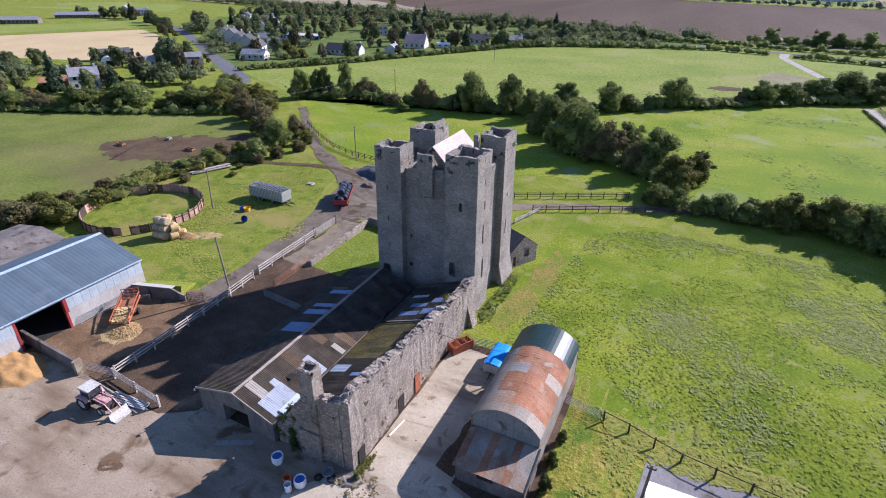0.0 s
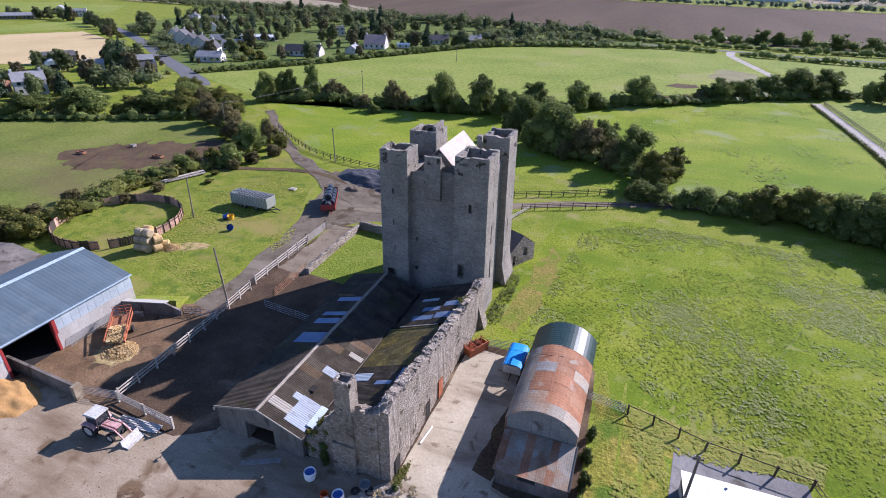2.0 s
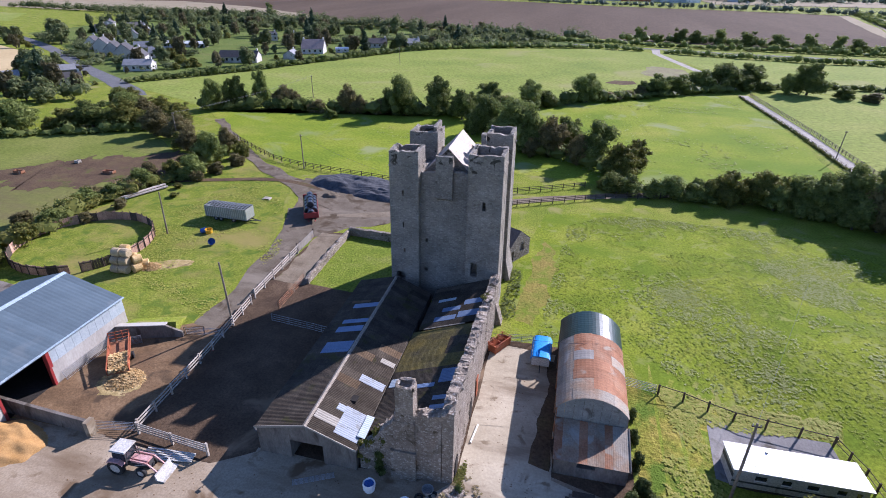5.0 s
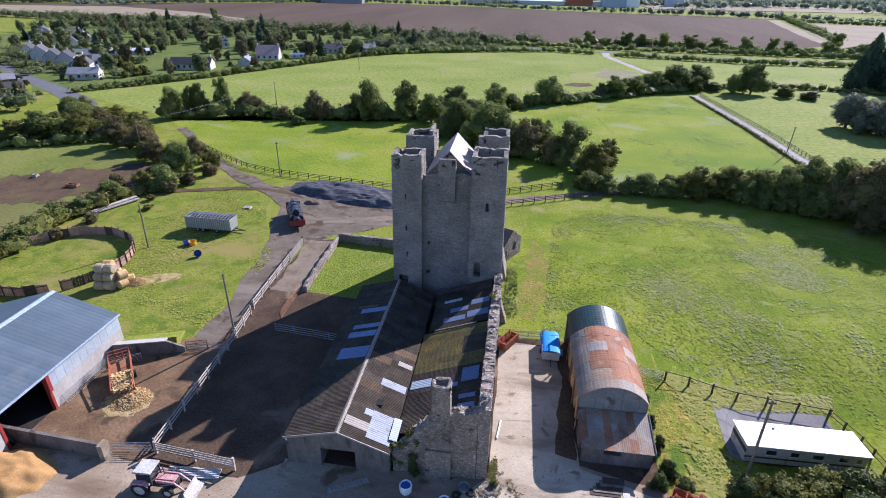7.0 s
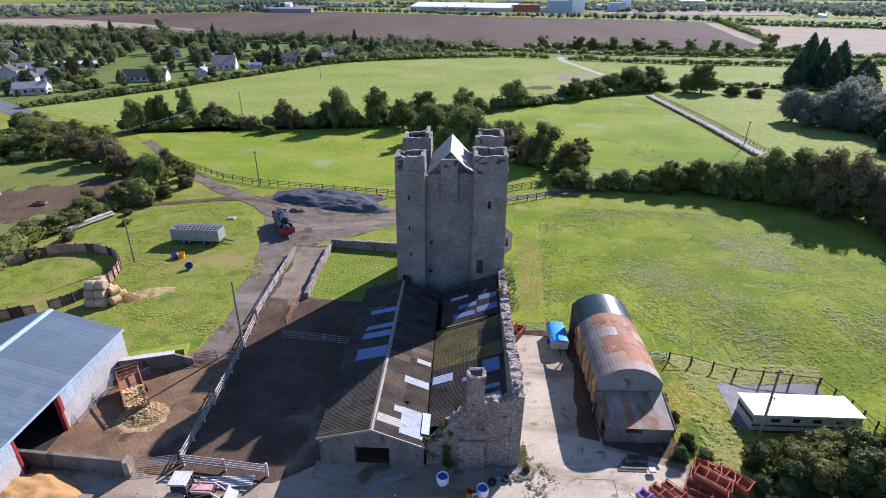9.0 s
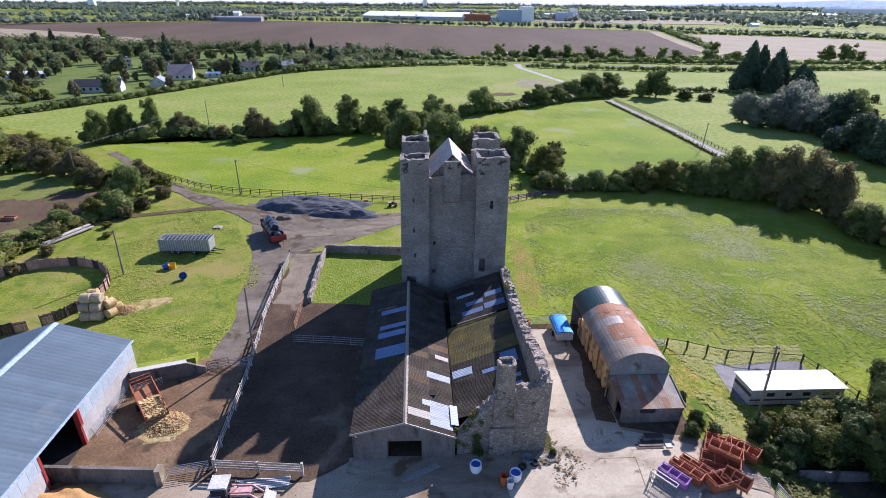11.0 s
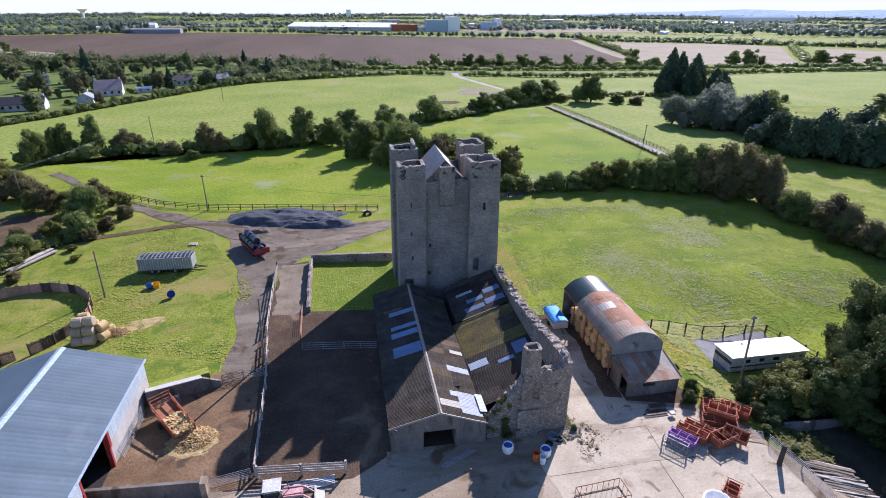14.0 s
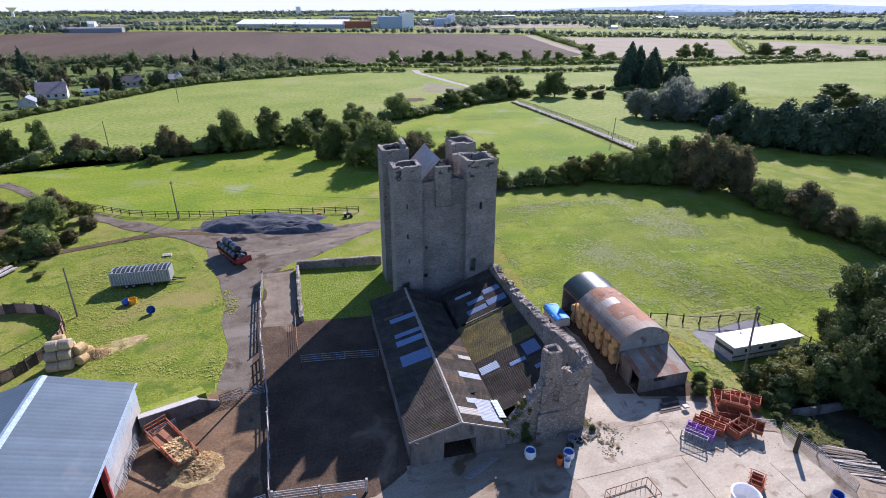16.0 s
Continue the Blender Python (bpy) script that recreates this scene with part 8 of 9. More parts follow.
single("fallen_trunk", tubes(((-2.0, 23.2, gz(-2, 23.2) + 0.14), (2.4, 23.8, gz(2.4, 23.8) + 0.16), 0.14, 0.12, 8), ((2.4, 23.8, gz(2.4, 23.8) + 0.16), (5.6, 24.1, gz(5.6, 24.1) + 0.12), 0.12, 0.06, 8)), M_WOODD, "dark fallen tree trunk under the bushes", "log")
_tp = thing("scrap_stack", (-12.2, 27.6, 0), "flat stack of metal sheets and planks by the lean-to", "scrap")
for _k in range(5):
    part("sheet", boxes((-13.6 + 0.3 * _k, -11.0 + 0.12 * _k, 27.0 + 0.3 * _k, 27.6 + 0.3 * _k, 0.03 + 0.06 * _k, 0.08 + 0.06 * _k)), M_POLE if _k % 2 else M_WOODD, _tp)
part("tray", boxes((-10.9, -10.3, 26.7, 27.2, 0.3, 0.5)), M_CREAM, _tp)
_tp = thing("pallet", (-72.6, 84.1, 0), "pale wooden pallet lying in the grass", "pallet")
for _k in range(6):
    part("slat", boxes((-73.3, -71.9, 83.5 + 0.2 * _k, 83.63 + 0.2 * _k, 0.24, 0.28)), M_WOOD, _tp)
part("bearer", boxes((-73.3, -73.15, 83.5, 84.65, 0.0, 0.24), (-72.05, -71.9, 83.5, 84.65, 0.0, 0.24)), M_WOOD, _tp)
_tp = thing("feed_barrier", (-48.6, 23.9, 0), "pale steel feed barrier panels lying in the yard", "barrier")
for _k in range(5):
    part("rail", beams(((-51.2, 23.2 + 0.28 * _k, 0.12 + 0.05 * _k), (-46.4, 24.0 + 0.16 * _k, 0.12 + 0.05 * _k), 0.16, 0.1)), M_CREAM, _tp)
_st = thing("timber_stump", (-4.2, 18.9, 0), "tall rotten timber gatepost with ivy", "post")
part("post", tubes(((-4.2, 18.9, 0), (-4.1, 19.0, 2.3), 0.24, 0.2, 9)), M_WOODD, _st)
_q = thing("quad_bike", (-40.0, 95.0, 0), "dark quad bike parked by the fence", "quad bike")
part("body", boxes((-40.6, -39.4, 94.75, 95.25, 0.45, 0.85), (-40.2, -39.8, 94.8, 95.2, 0.85, 1.05)), M_DKMET, _q)
for _x, _y in ((-40.6, 94.6), (-39.4, 94.6), (-40.6, 95.4), (-39.4, 95.4)):
    part("wheel", tubes(((_x, _y - 0.12, 0.3), (_x, _y + 0.12, 0.3), 0.3, None, 10)), M_TYRE, _q)
part("rack", boxes((-40.95, -40.4, 94.7, 95.3, 0.88, 0.93)), M_PINK, _q)
_q = thing("salt_lick", (-45.8, 97.3, 0), "small orange feed box by the fence", "feed box")
part("box", boxes((-46.3, -45.4, 97.0, 97.6, 0, 0.7)), M_ORANGE, _q)
for _x, _y, _w in ((-133, 84.3, 2.2), (-126.5, 93.5, 1.0), (-114, 89.2, 2.6), (-103, 99.4, 1.8)):
    _q = thing("water_trough", (_x, _y, 0), "rusty brown feed trough in the trampled mud", "trough", "field troughs")
    part("trough", boxes((_x - _w / 2, _x + _w / 2, _y - 0.5, _y - 0.38, 0.06, 0.7), (_x - _w / 2, _x + _w / 2, _y + 0.38, _y + 0.5, 0.06, 0.7), (_x - _w / 2, _x - _w / 2 + 0.12, _y - 0.38, _y + 0.38, 0.06, 0.7), (_x + _w / 2 - 0.12, _x + _w / 2, _y - 0.38, _y + 0.38, 0.06, 0.7), (_x - _w / 2, _x + _w / 2, _y - 0.38, _y + 0.38, 0.06, 0.2)), M_PALESH if _w < 1.2 else M_RUST, _q)
_q = thing("plastic_pipe", (-21.9, 33.4, 0), "white plastic pipe lying along the ruined wall", "pipe")
part("pipe", tubes(((-22.0, 32.2, 0.12), (-21.7, 34.6, 0.12), 0.09, None, 8)), M_WHITE, _q)
# ---- village and distance ----
def house(x, y, turn, L=10.0, W=7.0, eave=3.0, ridge=5.4, wall=None, roof=None, label="pale rendered bungalow with a dark tiled roof", chimneys=1):
    wall, roof = wall or M_RENDER, roof or M_ROOFT
    top = tagged(new("house"), label, "house", "village houses")
    top.matrix_basis = pose(x, y, 0, 0, 0, turn)
    P = lambda nm, bm, m, par=None: part(nm, bm, m, par or top, "", local=True)
    n = max(2, int(L / 2.6))
    rows = (1.0,) if eave < 4 else (1.0, 3.7)
    holes = [(L * (k + 0.5) / n - 0.55, L * (k + 0.5) / n + 0.55, r, r + 1.2) for k in range(n) for r in rows]
    bm = bmesh.new()
    pierced(bm, (-L / 2, -W / 2, 0), (1, 0, 0), (0, 0, 1), L, eave, holes, 0.15)
    pierced(bm, (L / 2, W / 2, 0), (-1, 0, 0), (0, 0, 1), L, eave, holes, 0.15)
    for s in (-1, 1):
        xx = s * L / 2
        bm.faces.new([bm.verts.new(p) for p in ((xx, -s * W / 2, 0), (xx, s * W / 2, 0), (xx, s * W / 2, eave), (xx, 0, ridge), (xx, -s * W / 2, eave))])
    P("wall", bm, wall)
    for a, b, c, d in holes:
        P("window", boxes((-L / 2 + a, -L / 2 + b, -W / 2 + 0.08, -W / 2 + 0.12, c, d)), M_GLASS)
    for s in (-1, 1):
        P("roof", prism_of([(-L / 2 - 0.25, 0, ridge + 0.12), (-L / 2 - 0.25, s * (W / 2 + 0.35), eave - 0.08), (-L / 2 - 0.25, s * (W / 2 + 0.35), eave - 0.22), (-L / 2 - 0.25, 0, ridge - 0.05)], (L + 0.5, 0, 0)), roof)
    for k in range(chimneys):
        xx = (-1 if k else 1) * (L / 2 - 0.6)
        P("chimney", boxes((xx - 0.4, xx + 0.4, -0.35, 0.35, ridge - 0.6, ridge + 1.0)), wall)
    return top


M_BRICK = surface("old brick wall", [(0.26, 0.14, 0.10), (0.34, 0.21, 0.16)], 0.6, 5, 0.9, 0.2, 0.02)
M_PINKR = surface("pinkish brown roof tiles", [(0.24, 0.18, 0.165), (0.31, 0.24, 0.22)], 0.5, 4, 0.75, 0.3, 0.03)
M_GREYR = surface("grey fibre slate roof", [(0.20, 0.20, 0.205), (0.28, 0.275, 0.275)], 0.5, 4, 0.6, 0.2, 0.02)
house(-211, 127, 62, 9.5, 6.5, 5.0, 7.6, M_RENDER, M_GREYR, "old two-storey farmhouse with a grey slate roof", 2)
house(-222, 122, 62, 9, 4.5, 2.6, 4.0, M_BRICK, M_RUST, "low brick outhouse with a rusty roof", 0)
house(-267, 178, 60, 15, 7, 3.4, 5.2, M_BLOCK, M_ROOFT, "dark roofed farm shed by the barley field", 0)
house(-236, 172, 50, 8, 5, 2.8, 4.4, M_RENDER, M_GREYR, "small pale outhouse by the barley field", 0)
house(-227, 191, 50, 7, 5, 2.8, 4.6, M_BLOCK, M_GREYR, "small grey outhouse by the road", 0)
house(-209, 175, 50, 8, 5, 2.8, 4.6, M_RENDER, M_ROOFT, "small pale cottage by the road", 1)
house(-208, 212, 20, 12, 7, 2.8, 4.8, M_RENDER, M_GREYR, "white gabled house at the road corner", 1)
for _k in range(5):
    house(-288 + 15.6 * _k, 271 - 9.6 * _k, 118, 10, 7.5, 3.4 + 0.8 * (_k % 2), 7.0 + 0.6 * (_k % 2), M_RENDER, M_ROOFT, "white terraced house with a steep dark roof", 1)
house(-250, 268, 28, 12, 7, 2.8, 5.4, M_CREAM, M_GREYR, "pale house with a pinkish grey hipped roof", 1)
house(-228, 252, 28, 11, 7, 2.8, 5.2, M_CREAM, M_GREYR, "pale house with a pinkish grey hipped roof", 1)
house(-244, 295, 8, 24, 5, 2.2, 3.2, M_RENDER, M_WHITE, "long low white-roofed glasshouse", 0)
house(-180, 249, 12, 19, 8, 2.8, 5.4, M_CREAM, M_ROOFT, "long low bungalow with a dark roof", 1)
house(-161, 267, 100, 8, 6.5, 2.3, 4.4, M_CREAM, M_GREYR, "small pale gabled bungalow", 1)
house(-160, 292, 14, 12, 11, 2.8, 7.2, M_CREAM, M_PINKR, "large house with a pinkish brown hipped roof", 2)
house(-146, 299, 20, 7, 4, 2.0, 2.7, M_CREAM, M_WHITE, "low white outbuilding by the hedge", 0)
house(-135, 327, 25, 12, 7, 2.8, 5.2, M_CREAM, M_ROOFT, "dark roofed bungalow by the hedge", 1)
house(-116, 334, 25, 12, 7, 2.8, 5.0, M_RENDER, M_GREYR, "low pale bungalow among trees", 1)
_hr = random.Random(21)
for _x, _y in ((-301, 318), (-333, 340), (-356, 352), (-318, 350), (-345, 372), (-375, 380), (-215, 340), (-190, 330), (-501, 361), (-493, 368), (-560, 400)):
    house(_x, _y, _hr.choice((35, 130, 120, 45, 60)), _hr.uniform(9, 13), 7, _hr.choice((2.8, 2.8, 4.2)), _hr.uniform(5.0, 6.6), _hr.choice((M_RENDER, M_RENDER, M_CREAM)), _hr.choice((M_ROOFT, M_GREYR)), "pale village house with a tiled roof", 1)
house(-505, 264, 40, 34, 9, 3.0, 5.0, M_BLOCK, M_GREYR, "long grey-roofed farm shed beyond the barley", 0)
house(-515, 322, 40, 36, 9, 3.0, 5.0, M_BLOCK, M_GREYR, "long grey-roofed farm shed beyond the barley", 0)
house(99, 150, -30, 6, 4.5, 2.6, 4.4, M_RENDER, M_GREYR, "small pale cottage among dark conifers", 1)
# round-roofed shed by the barley field
_rs = thing("round_roof_shed", (-248, 163, 0), "round-roofed white shed by the barley field", "shed")
_bm = bmesh.new()
_pts = [Vector((4.2 * math.cos(math.pi * k / 12), 0, 0.6 + 3.8 * math.sin(math.pi * k / 12))) for k in range(13)]
_m = pose(-248, 163, 0, 0, 0, 55)
prism(_bm, [_m @ p for p in [Vector((4.2, 0, 0))] + _pts + [Vector((-4.2, 0, 0))]], (_m.to_3x3() @ Vector((0, 12, 0))))
bmesh.ops.recalc_face_normals(_bm, faces=_bm.faces)
part("vault", _bm, M_WHITE, _rs)
# near-black sheet standing for the unlit inside behind the doorway
part("doorway", prism_of([_m @ Vector(p) for p in ((-1.6, -0.04, 0), (1.6, -0.04, 0), (1.6, -0.04, 2.6), (-1.6, -0.04, 2.6))], _m.to_3x3() @ Vector((0, 0.06, 0))), M_DARKIN, _rs)

# garden trees of the village
plant_kind("garden0", lobes_round(_r, 18, 10, 9, 0.3), 1900, 0.7, 81, M_GARD, trunk_mesh(41, 4, 0.25, 4), "tree", "green garden tree in the village", "garden_tree", 0.72)
plant_kind("garden1", lobes_round(_r, 18, 9, 10, 0.0), 1900, 0.7, 82, M_GARDB, trunk_mesh(42, 4, 0.25, 4), "tree", "brownish garden tree in the village", "garden_tree", 0.72)
plant_kind("garden2", lobes_round(_r, 10, 8, 6, -0.3), 1000, 0.9, 83, M_LEAFY, trunk_mesh(43, 3, 0.2, 4), "shrub", "pale green garden shrub in the village", "garden_shrub", 0.72)
plant_kind("garden3", lobes_conifer(_r, 6, 12), 1000, 1.0, 84, M_CONIF, trunk_mesh(44, 8, 0.25, 2), "tree", "dark garden conifer in the village", "garden_conifer", 0.72)


def inside(x, y, poly):
    hit = False
    for (x0, y0), (x1, y1) in zip(poly, poly[1:] + poly[:1]):
        if (y0 > y) != (y1 > y) and x < (x1 - x0) * (y - y0) / (y1 - y0) + x0:
            hit = not hit
    return hit


def scatter_trees(poly, count, seed, keep=6.0, near_road=6.0):
    rng = random.Random(seed)
    homes = [o.matrix_basis.translation for o in bpy.data.objects if o.name.startswith("house") and not o.parent]
    xs, ys = [p[0] for p in poly], [p[1] for p in poly]
    road = [Vector(p) for p in ((-158, 152), (-175, 168), (-204, 189), (-233, 208), (-288, 248), (-330, 276), (-420, 330))]
    done = 0
    for _ in range(count * 12):
        if done >= count:
            break
        x, y = rng.uniform(min(xs), max(xs)), rng.uniform(min(ys), max(ys))
        if not inside(x, y, poly):
            continue
        if any((h.x - x) ** 2 + (h.y - y) ** 2 < 42 for h in homes):
            continue
        p = Vector((x, y))
        if any((p - a.lerp(b, max(0, min(1, (p - a).dot(b - a) / (b - a).length_squared)))).length < near_road for a, b in zip(road, road[1:])):
            continue
        key = rng.choice(["garden0", "garden0", "garden0", "garden0", "garden1", "garden2", "garden2", "garden0", "garden1", "garden3"])
        s = rng.uniform(0.55, 1.3)
        plant(key, x, y, s, s * rng.uniform(0.75, 1.1), group="village garden trees")
        done += 1


_hr = random.Random(8)
for _h in [o.matrix_basis.translation.copy() for o in bpy.data.objects if o.name.startswith("house") and not o.parent]:
    if _h.x > 0:
        continue
    for _k in range(3):
        _a, _d = _hr.uniform(0, math.tau), _hr.uniform(7.5, 11)
        _s = _hr.uniform(0.28, 0.6)
        plant(_hr.choice(("garden0", "garden2", "garden2", "garden1")), _h.x + _d * math.cos(_a), _h.y + _d * math.sin(_a), _s, _s * _hr.uniform(0.7, 1.1), group="village garden trees")
plant("garden0", -232, 182, 1.7, 1.3, group="village garden trees")
plant("garden0", -243, 192, 1.5, 1.2, group="village garden trees")
plant("garden0", -340, 296, 1.9, 1.6, group="village garden trees")
plant("garden0", -322, 282, 1.6, 1.4, group="village garden trees")
plant("garden1", -220, 226, 1.0, 0.9, group="village garden trees")
scatter_trees([(-192, 196), (-158, 236), (-128, 294), (-98, 336), (-40, 366), (-30, 420), (-176, 455), (-290, 498), (-430, 500), (-400, 330), (-300, 275), (-200, 222)], 230, 5)
scatter_trees([(-182, 152), (-205, 105), (-260, 90), (-330, 140), (-275, 160), (-256, 190), (-262, 212), (-206, 176)], 60, 6)
scatter_trees([(-300, 250), (-330, 268), (-430, 330), (-560, 330), (-470, 340), (-390, 300), (-330, 258)], 40, 7)


def woods(name, lines, label, seed, height=9.0, width=9.0, size=2.2, per=9, mat=None):
    """Distant belts of trees, too many and too far to count."""
    rng = random.Random(seed)
    lobes = []
    for x0, y0, x1, y1, h in lines:
        n = max(2, int(math.hypot(x1 - x0, y1 - y0) / (width * 0.62)))
        for i in range(n):
            f = i / n
            hh = h * rng.uniform(0.6, 1.25)
            w = width * rng.uniform(0.4, 0.75)
            lobes.append((x0 + (x1 - x0) * f + rng.uniform(-1, 1) * width * 0.3, y0 + (y1 - y0) * f + rng.uniform(-1, 1) * width * 0.4, hh * 0.45, w, w, hh * 0.55))
    ob = new(name, leaf_mesh(name, lobes, len(lobes) * per, size, seed, mat or M_FAR_HAZE, 0.6))
    return tagged(ob, label, "woodland", kind="stuff")


# thick belt along the road in front of the ploughed field
woods("tree_belt", [(-700, 580, -400, 520, 8), (-560, 545, -300, 508, 8), (-480, 512, -230, 478, 9), (-300, 478, -130, 458, 8), (-200, 458, -60, 432, 8), (-110, 432, 0, 404, 8), (-115, 376, -30, 400, 6), (-125, 348, -40, 374, 6)], "belt of mixed trees along the road", 31, width=10, size=1.0, per=110, mat=M_GARD)
woods("village_woodland", [(-339, 122, -243, 99, 6), (-269, 136, -222, 142, 5), (-319, 146, -263, 136, 5), (-195, 142, -177, 157, 6), (-211, 155, -187, 165, 5), (-242, 216, -224, 236, 4), (-204, 215, -190, 225, 3.5), (-275, 243, -241, 227, 4), (-309, 279, -276, 254, 5), (-363, 305, -318, 279, 6), (-242, 248, -211, 265, 4), (-292, 294, -267, 323, 4), (-356, 358, -216, 436, 6), (-304, 458, -162, 464, 7), (-192, 323, -96, 376, 5), (-434, 436, -325, 469, 8), (-129, 382, -75, 426, 6), (-358, 436, -238, 480, 7)], "mixed trees between the village gardens", 36, width=8, size=0.85, per=110, mat=M_GARD)
woods("tree_belt", [(-104, 338, -30, 366, 5), (-112, 328, -70, 352, 4)], "scrubby trees along the pasture hedge", 32, width=7, size=0.8, per=110, mat=M_GARD)
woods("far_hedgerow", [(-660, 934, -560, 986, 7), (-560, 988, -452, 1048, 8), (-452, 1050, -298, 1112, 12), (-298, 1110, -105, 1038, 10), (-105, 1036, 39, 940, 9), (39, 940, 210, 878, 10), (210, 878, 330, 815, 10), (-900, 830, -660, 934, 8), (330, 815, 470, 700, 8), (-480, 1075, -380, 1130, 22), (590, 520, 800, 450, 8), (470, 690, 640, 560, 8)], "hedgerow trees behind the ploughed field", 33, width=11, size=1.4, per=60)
_fr = random.Random(77)
_lines = []
for _k in range(120):
    _d = 1150 + 3100 * (_k / 119) ** 1.3
    _az = radians(_fr.uniform(-68, 58))
    _x, _y = _d * math.sin(_az), _d * math.cos(_az)
    _l = _fr.uniform(90, 420) * (0.6 + _d / 2500)
    _t = _az + radians(_fr.choice((90, 90, 80, 100, 60, 120)) + _fr.uniform(-8, 8))
    _lines.append((_x - _l / 2 * math.sin(_t), _y - _l / 2 * math.cos(_t), _x + _l / 2 * math.sin(_t), _y + _l / 2 * math.cos(_t), _fr.uniform(8, 17)))
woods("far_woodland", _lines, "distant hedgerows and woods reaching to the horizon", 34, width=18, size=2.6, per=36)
_lines = []
for _k in range(40):
    _d = _fr.uniform(3000, 4400)
    _az = radians(-68 + 126 * _k / 39)
    _x, _y = _d * math.sin(_az), _d * math.cos(_az)
    _t = _az + radians(90)
    _lines.append((_x - 260 * math.sin(_t), _y - 260 * math.cos(_t), _x + 260 * math.sin(_t), _y + 260 * math.cos(_t), _fr.uniform(14, 26)))
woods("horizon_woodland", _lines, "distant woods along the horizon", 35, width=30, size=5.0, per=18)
# far fields
_n = 0
for _k in range(34):
    _d = _fr.uniform(1200, 3000)
    _az = radians(_fr.uniform(-64, 56))
    _x, _y = _d * math.sin(_az), _d * math.cos(_az)
    _w, _h = _fr.uniform(90, 260), _fr.uniform(120, 420)
    patch("field_distant", [(_x - _w, _y - _h / 2), (_x + _w, _y - _h / 2 + _fr.uniform(-50, 50)), (_x + _w * 0.9, _y + _h / 2), (_x - _w * 0.95, _y + _h / 2 + _fr.uniform(-40, 40))], 0.2 + 0.02 * _k, _fr.choice((M_STUBBLE, M_GRASS_H, M_GRASS_L, M_GRASS_L, M_PLOUGH)), "distant field on the plain", "field", 30, 4)
# factory and far buildings
def factory():
    top = thing("factory", (0, 1190, 0), "long low factory with a white roof and an orange end", "factory")
    part("hall", prism_of([(-150, 1236, 0), (60, 1160, 0), (60, 1160, 7), (-150, 1236, 7)], (14, 40, 0)), M_CREAM, top)
    part("roof", prism_of([(-152, 1235, 7), (62, 1158, 7), (76, 1198, 15), (-138, 1275, 15)], (0, 0, 0.6)), M_WHITE, top, "long white roof")
    part("orange_bay", boxes((61, 114, 1162, 1200, 0, 13)), M_ORANGE, top)
    part("low_wing", boxes((114.2, 128, 1150, 1180, 0, 8)), M_CREAM, top)
    part("office", boxes((128.2, 172, 1135, 1170, 0, 22)), M_PALEB, top)
    part("office_front", boxes((172.2, 196, 1132, 1165, 0, 28)), M_WHITE, top)
    part("tower_block", boxes((262, 292, 1200, 1230, 0, 17)), M_PALEB, top)
    part("tower_front", boxes((292.2, 302, 1200, 1230, 0, 24)), M_WHITE, top)


factory()
for _x, _y, _w, _h, _m, _l in ((-365, 1068, 90, 9, M_GREYR, "long grey far shed"), (-430, 1105, 30, 10, M_GREYR, "grey far shed"), (-395, 1150, 24, 16, M_WHITE, "white far house"), (330, 1500, 60, 9, M_WHITE, "white far warehouse"), (1120, 1600, 90, 11, M_WHITE, "white far quarry buildings"), (1400, 1930, 80, 26, M_WHITE, "white far quarry buildings"), (1700, 2150, 330, 24, M_WHITE, "white far quarry buildings"), (760, 2100, 90, 10, M_CREAM, "pale far warehouses"), (-520, 1250, 40, 7, M_WHITE, "white far farm building"), (120, 1900, 70, 12, M_CREAM, "pale far block"), (560, 980, 12, 6, M_WHITE, "white far cottage")):
    _b = thing("distant_building", (_x, _y, 0), _l + " on the plain", "building", "far buildings")
    part("block", boxes((_x - _w / 2, _x + _w / 2, _y, _y + 18, 0, _h * 0.75)), _m, _b)
    part("roof", prism_of([(_x - _w / 2, _y - 0.5, _h * 0.75), (_x - _w / 2, _y + 9, _h), (_x - _w / 2, _y + 18.5, _h * 0.75)], (_w, 0, 0)), _m if _m != M_CREAM else M_GREYR, _b)
_wt = thing("water_tower", (-960, 2310, 0), "far concrete water tower with a funnel top", "water tower")
part("stem", tubes(((-960, 2310, 0), (-960, 2310, 26), 5, 4, 12)), M_WHITE, _wt)
part("tank", tubes(((-960, 2310, 25), (-960, 2310, 37), 5, 17, 20)), M_WHITE, _wt)
_wt = thing("tower_block", (-1250, 2250, 0), "far concrete tower on the horizon", "tower")
part("block", boxes((-1262, -1238, 2240, 2256, 0, 44)), M_WHITE, _wt)
_wt = thing("mast_building", (5, 2900, 0), "far tall block on the horizon", "tower")
part("block", boxes((-6, 16, 2890, 2910, 0, 40)), M_WHITE, _wt)
# hills on the horizon, with haze put into their colour and glow
_hb = bmesh.new()
_prev = None
for _k in range(60):
    _az = radians(8 + 60 * _k / 59)
    _h = 26 + 150 * max(0, math.sin(math.pi * (_k - 8) / 60)) * (0.75 + 0.35 * noise.noise((_k * 0.13, 2, 1)))
    _p = Vector((4600 * math.sin(_az), 4600 * math.cos(_az), 0))
    _cur = (_hb.verts.new(_p * 0.95), _hb.verts.new(_p + Vector((0, 0, max(5, 0.55 * _h - 20)))))
    if _prev:
        _hb.faces.new((_prev[0], _cur[0], _cur[1], _prev[1]))
    _prev = _cur
# pale blue base and weak emission stand for the haze before the hills
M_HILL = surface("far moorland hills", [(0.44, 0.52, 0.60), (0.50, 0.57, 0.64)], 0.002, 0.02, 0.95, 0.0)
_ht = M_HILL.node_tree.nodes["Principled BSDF"]
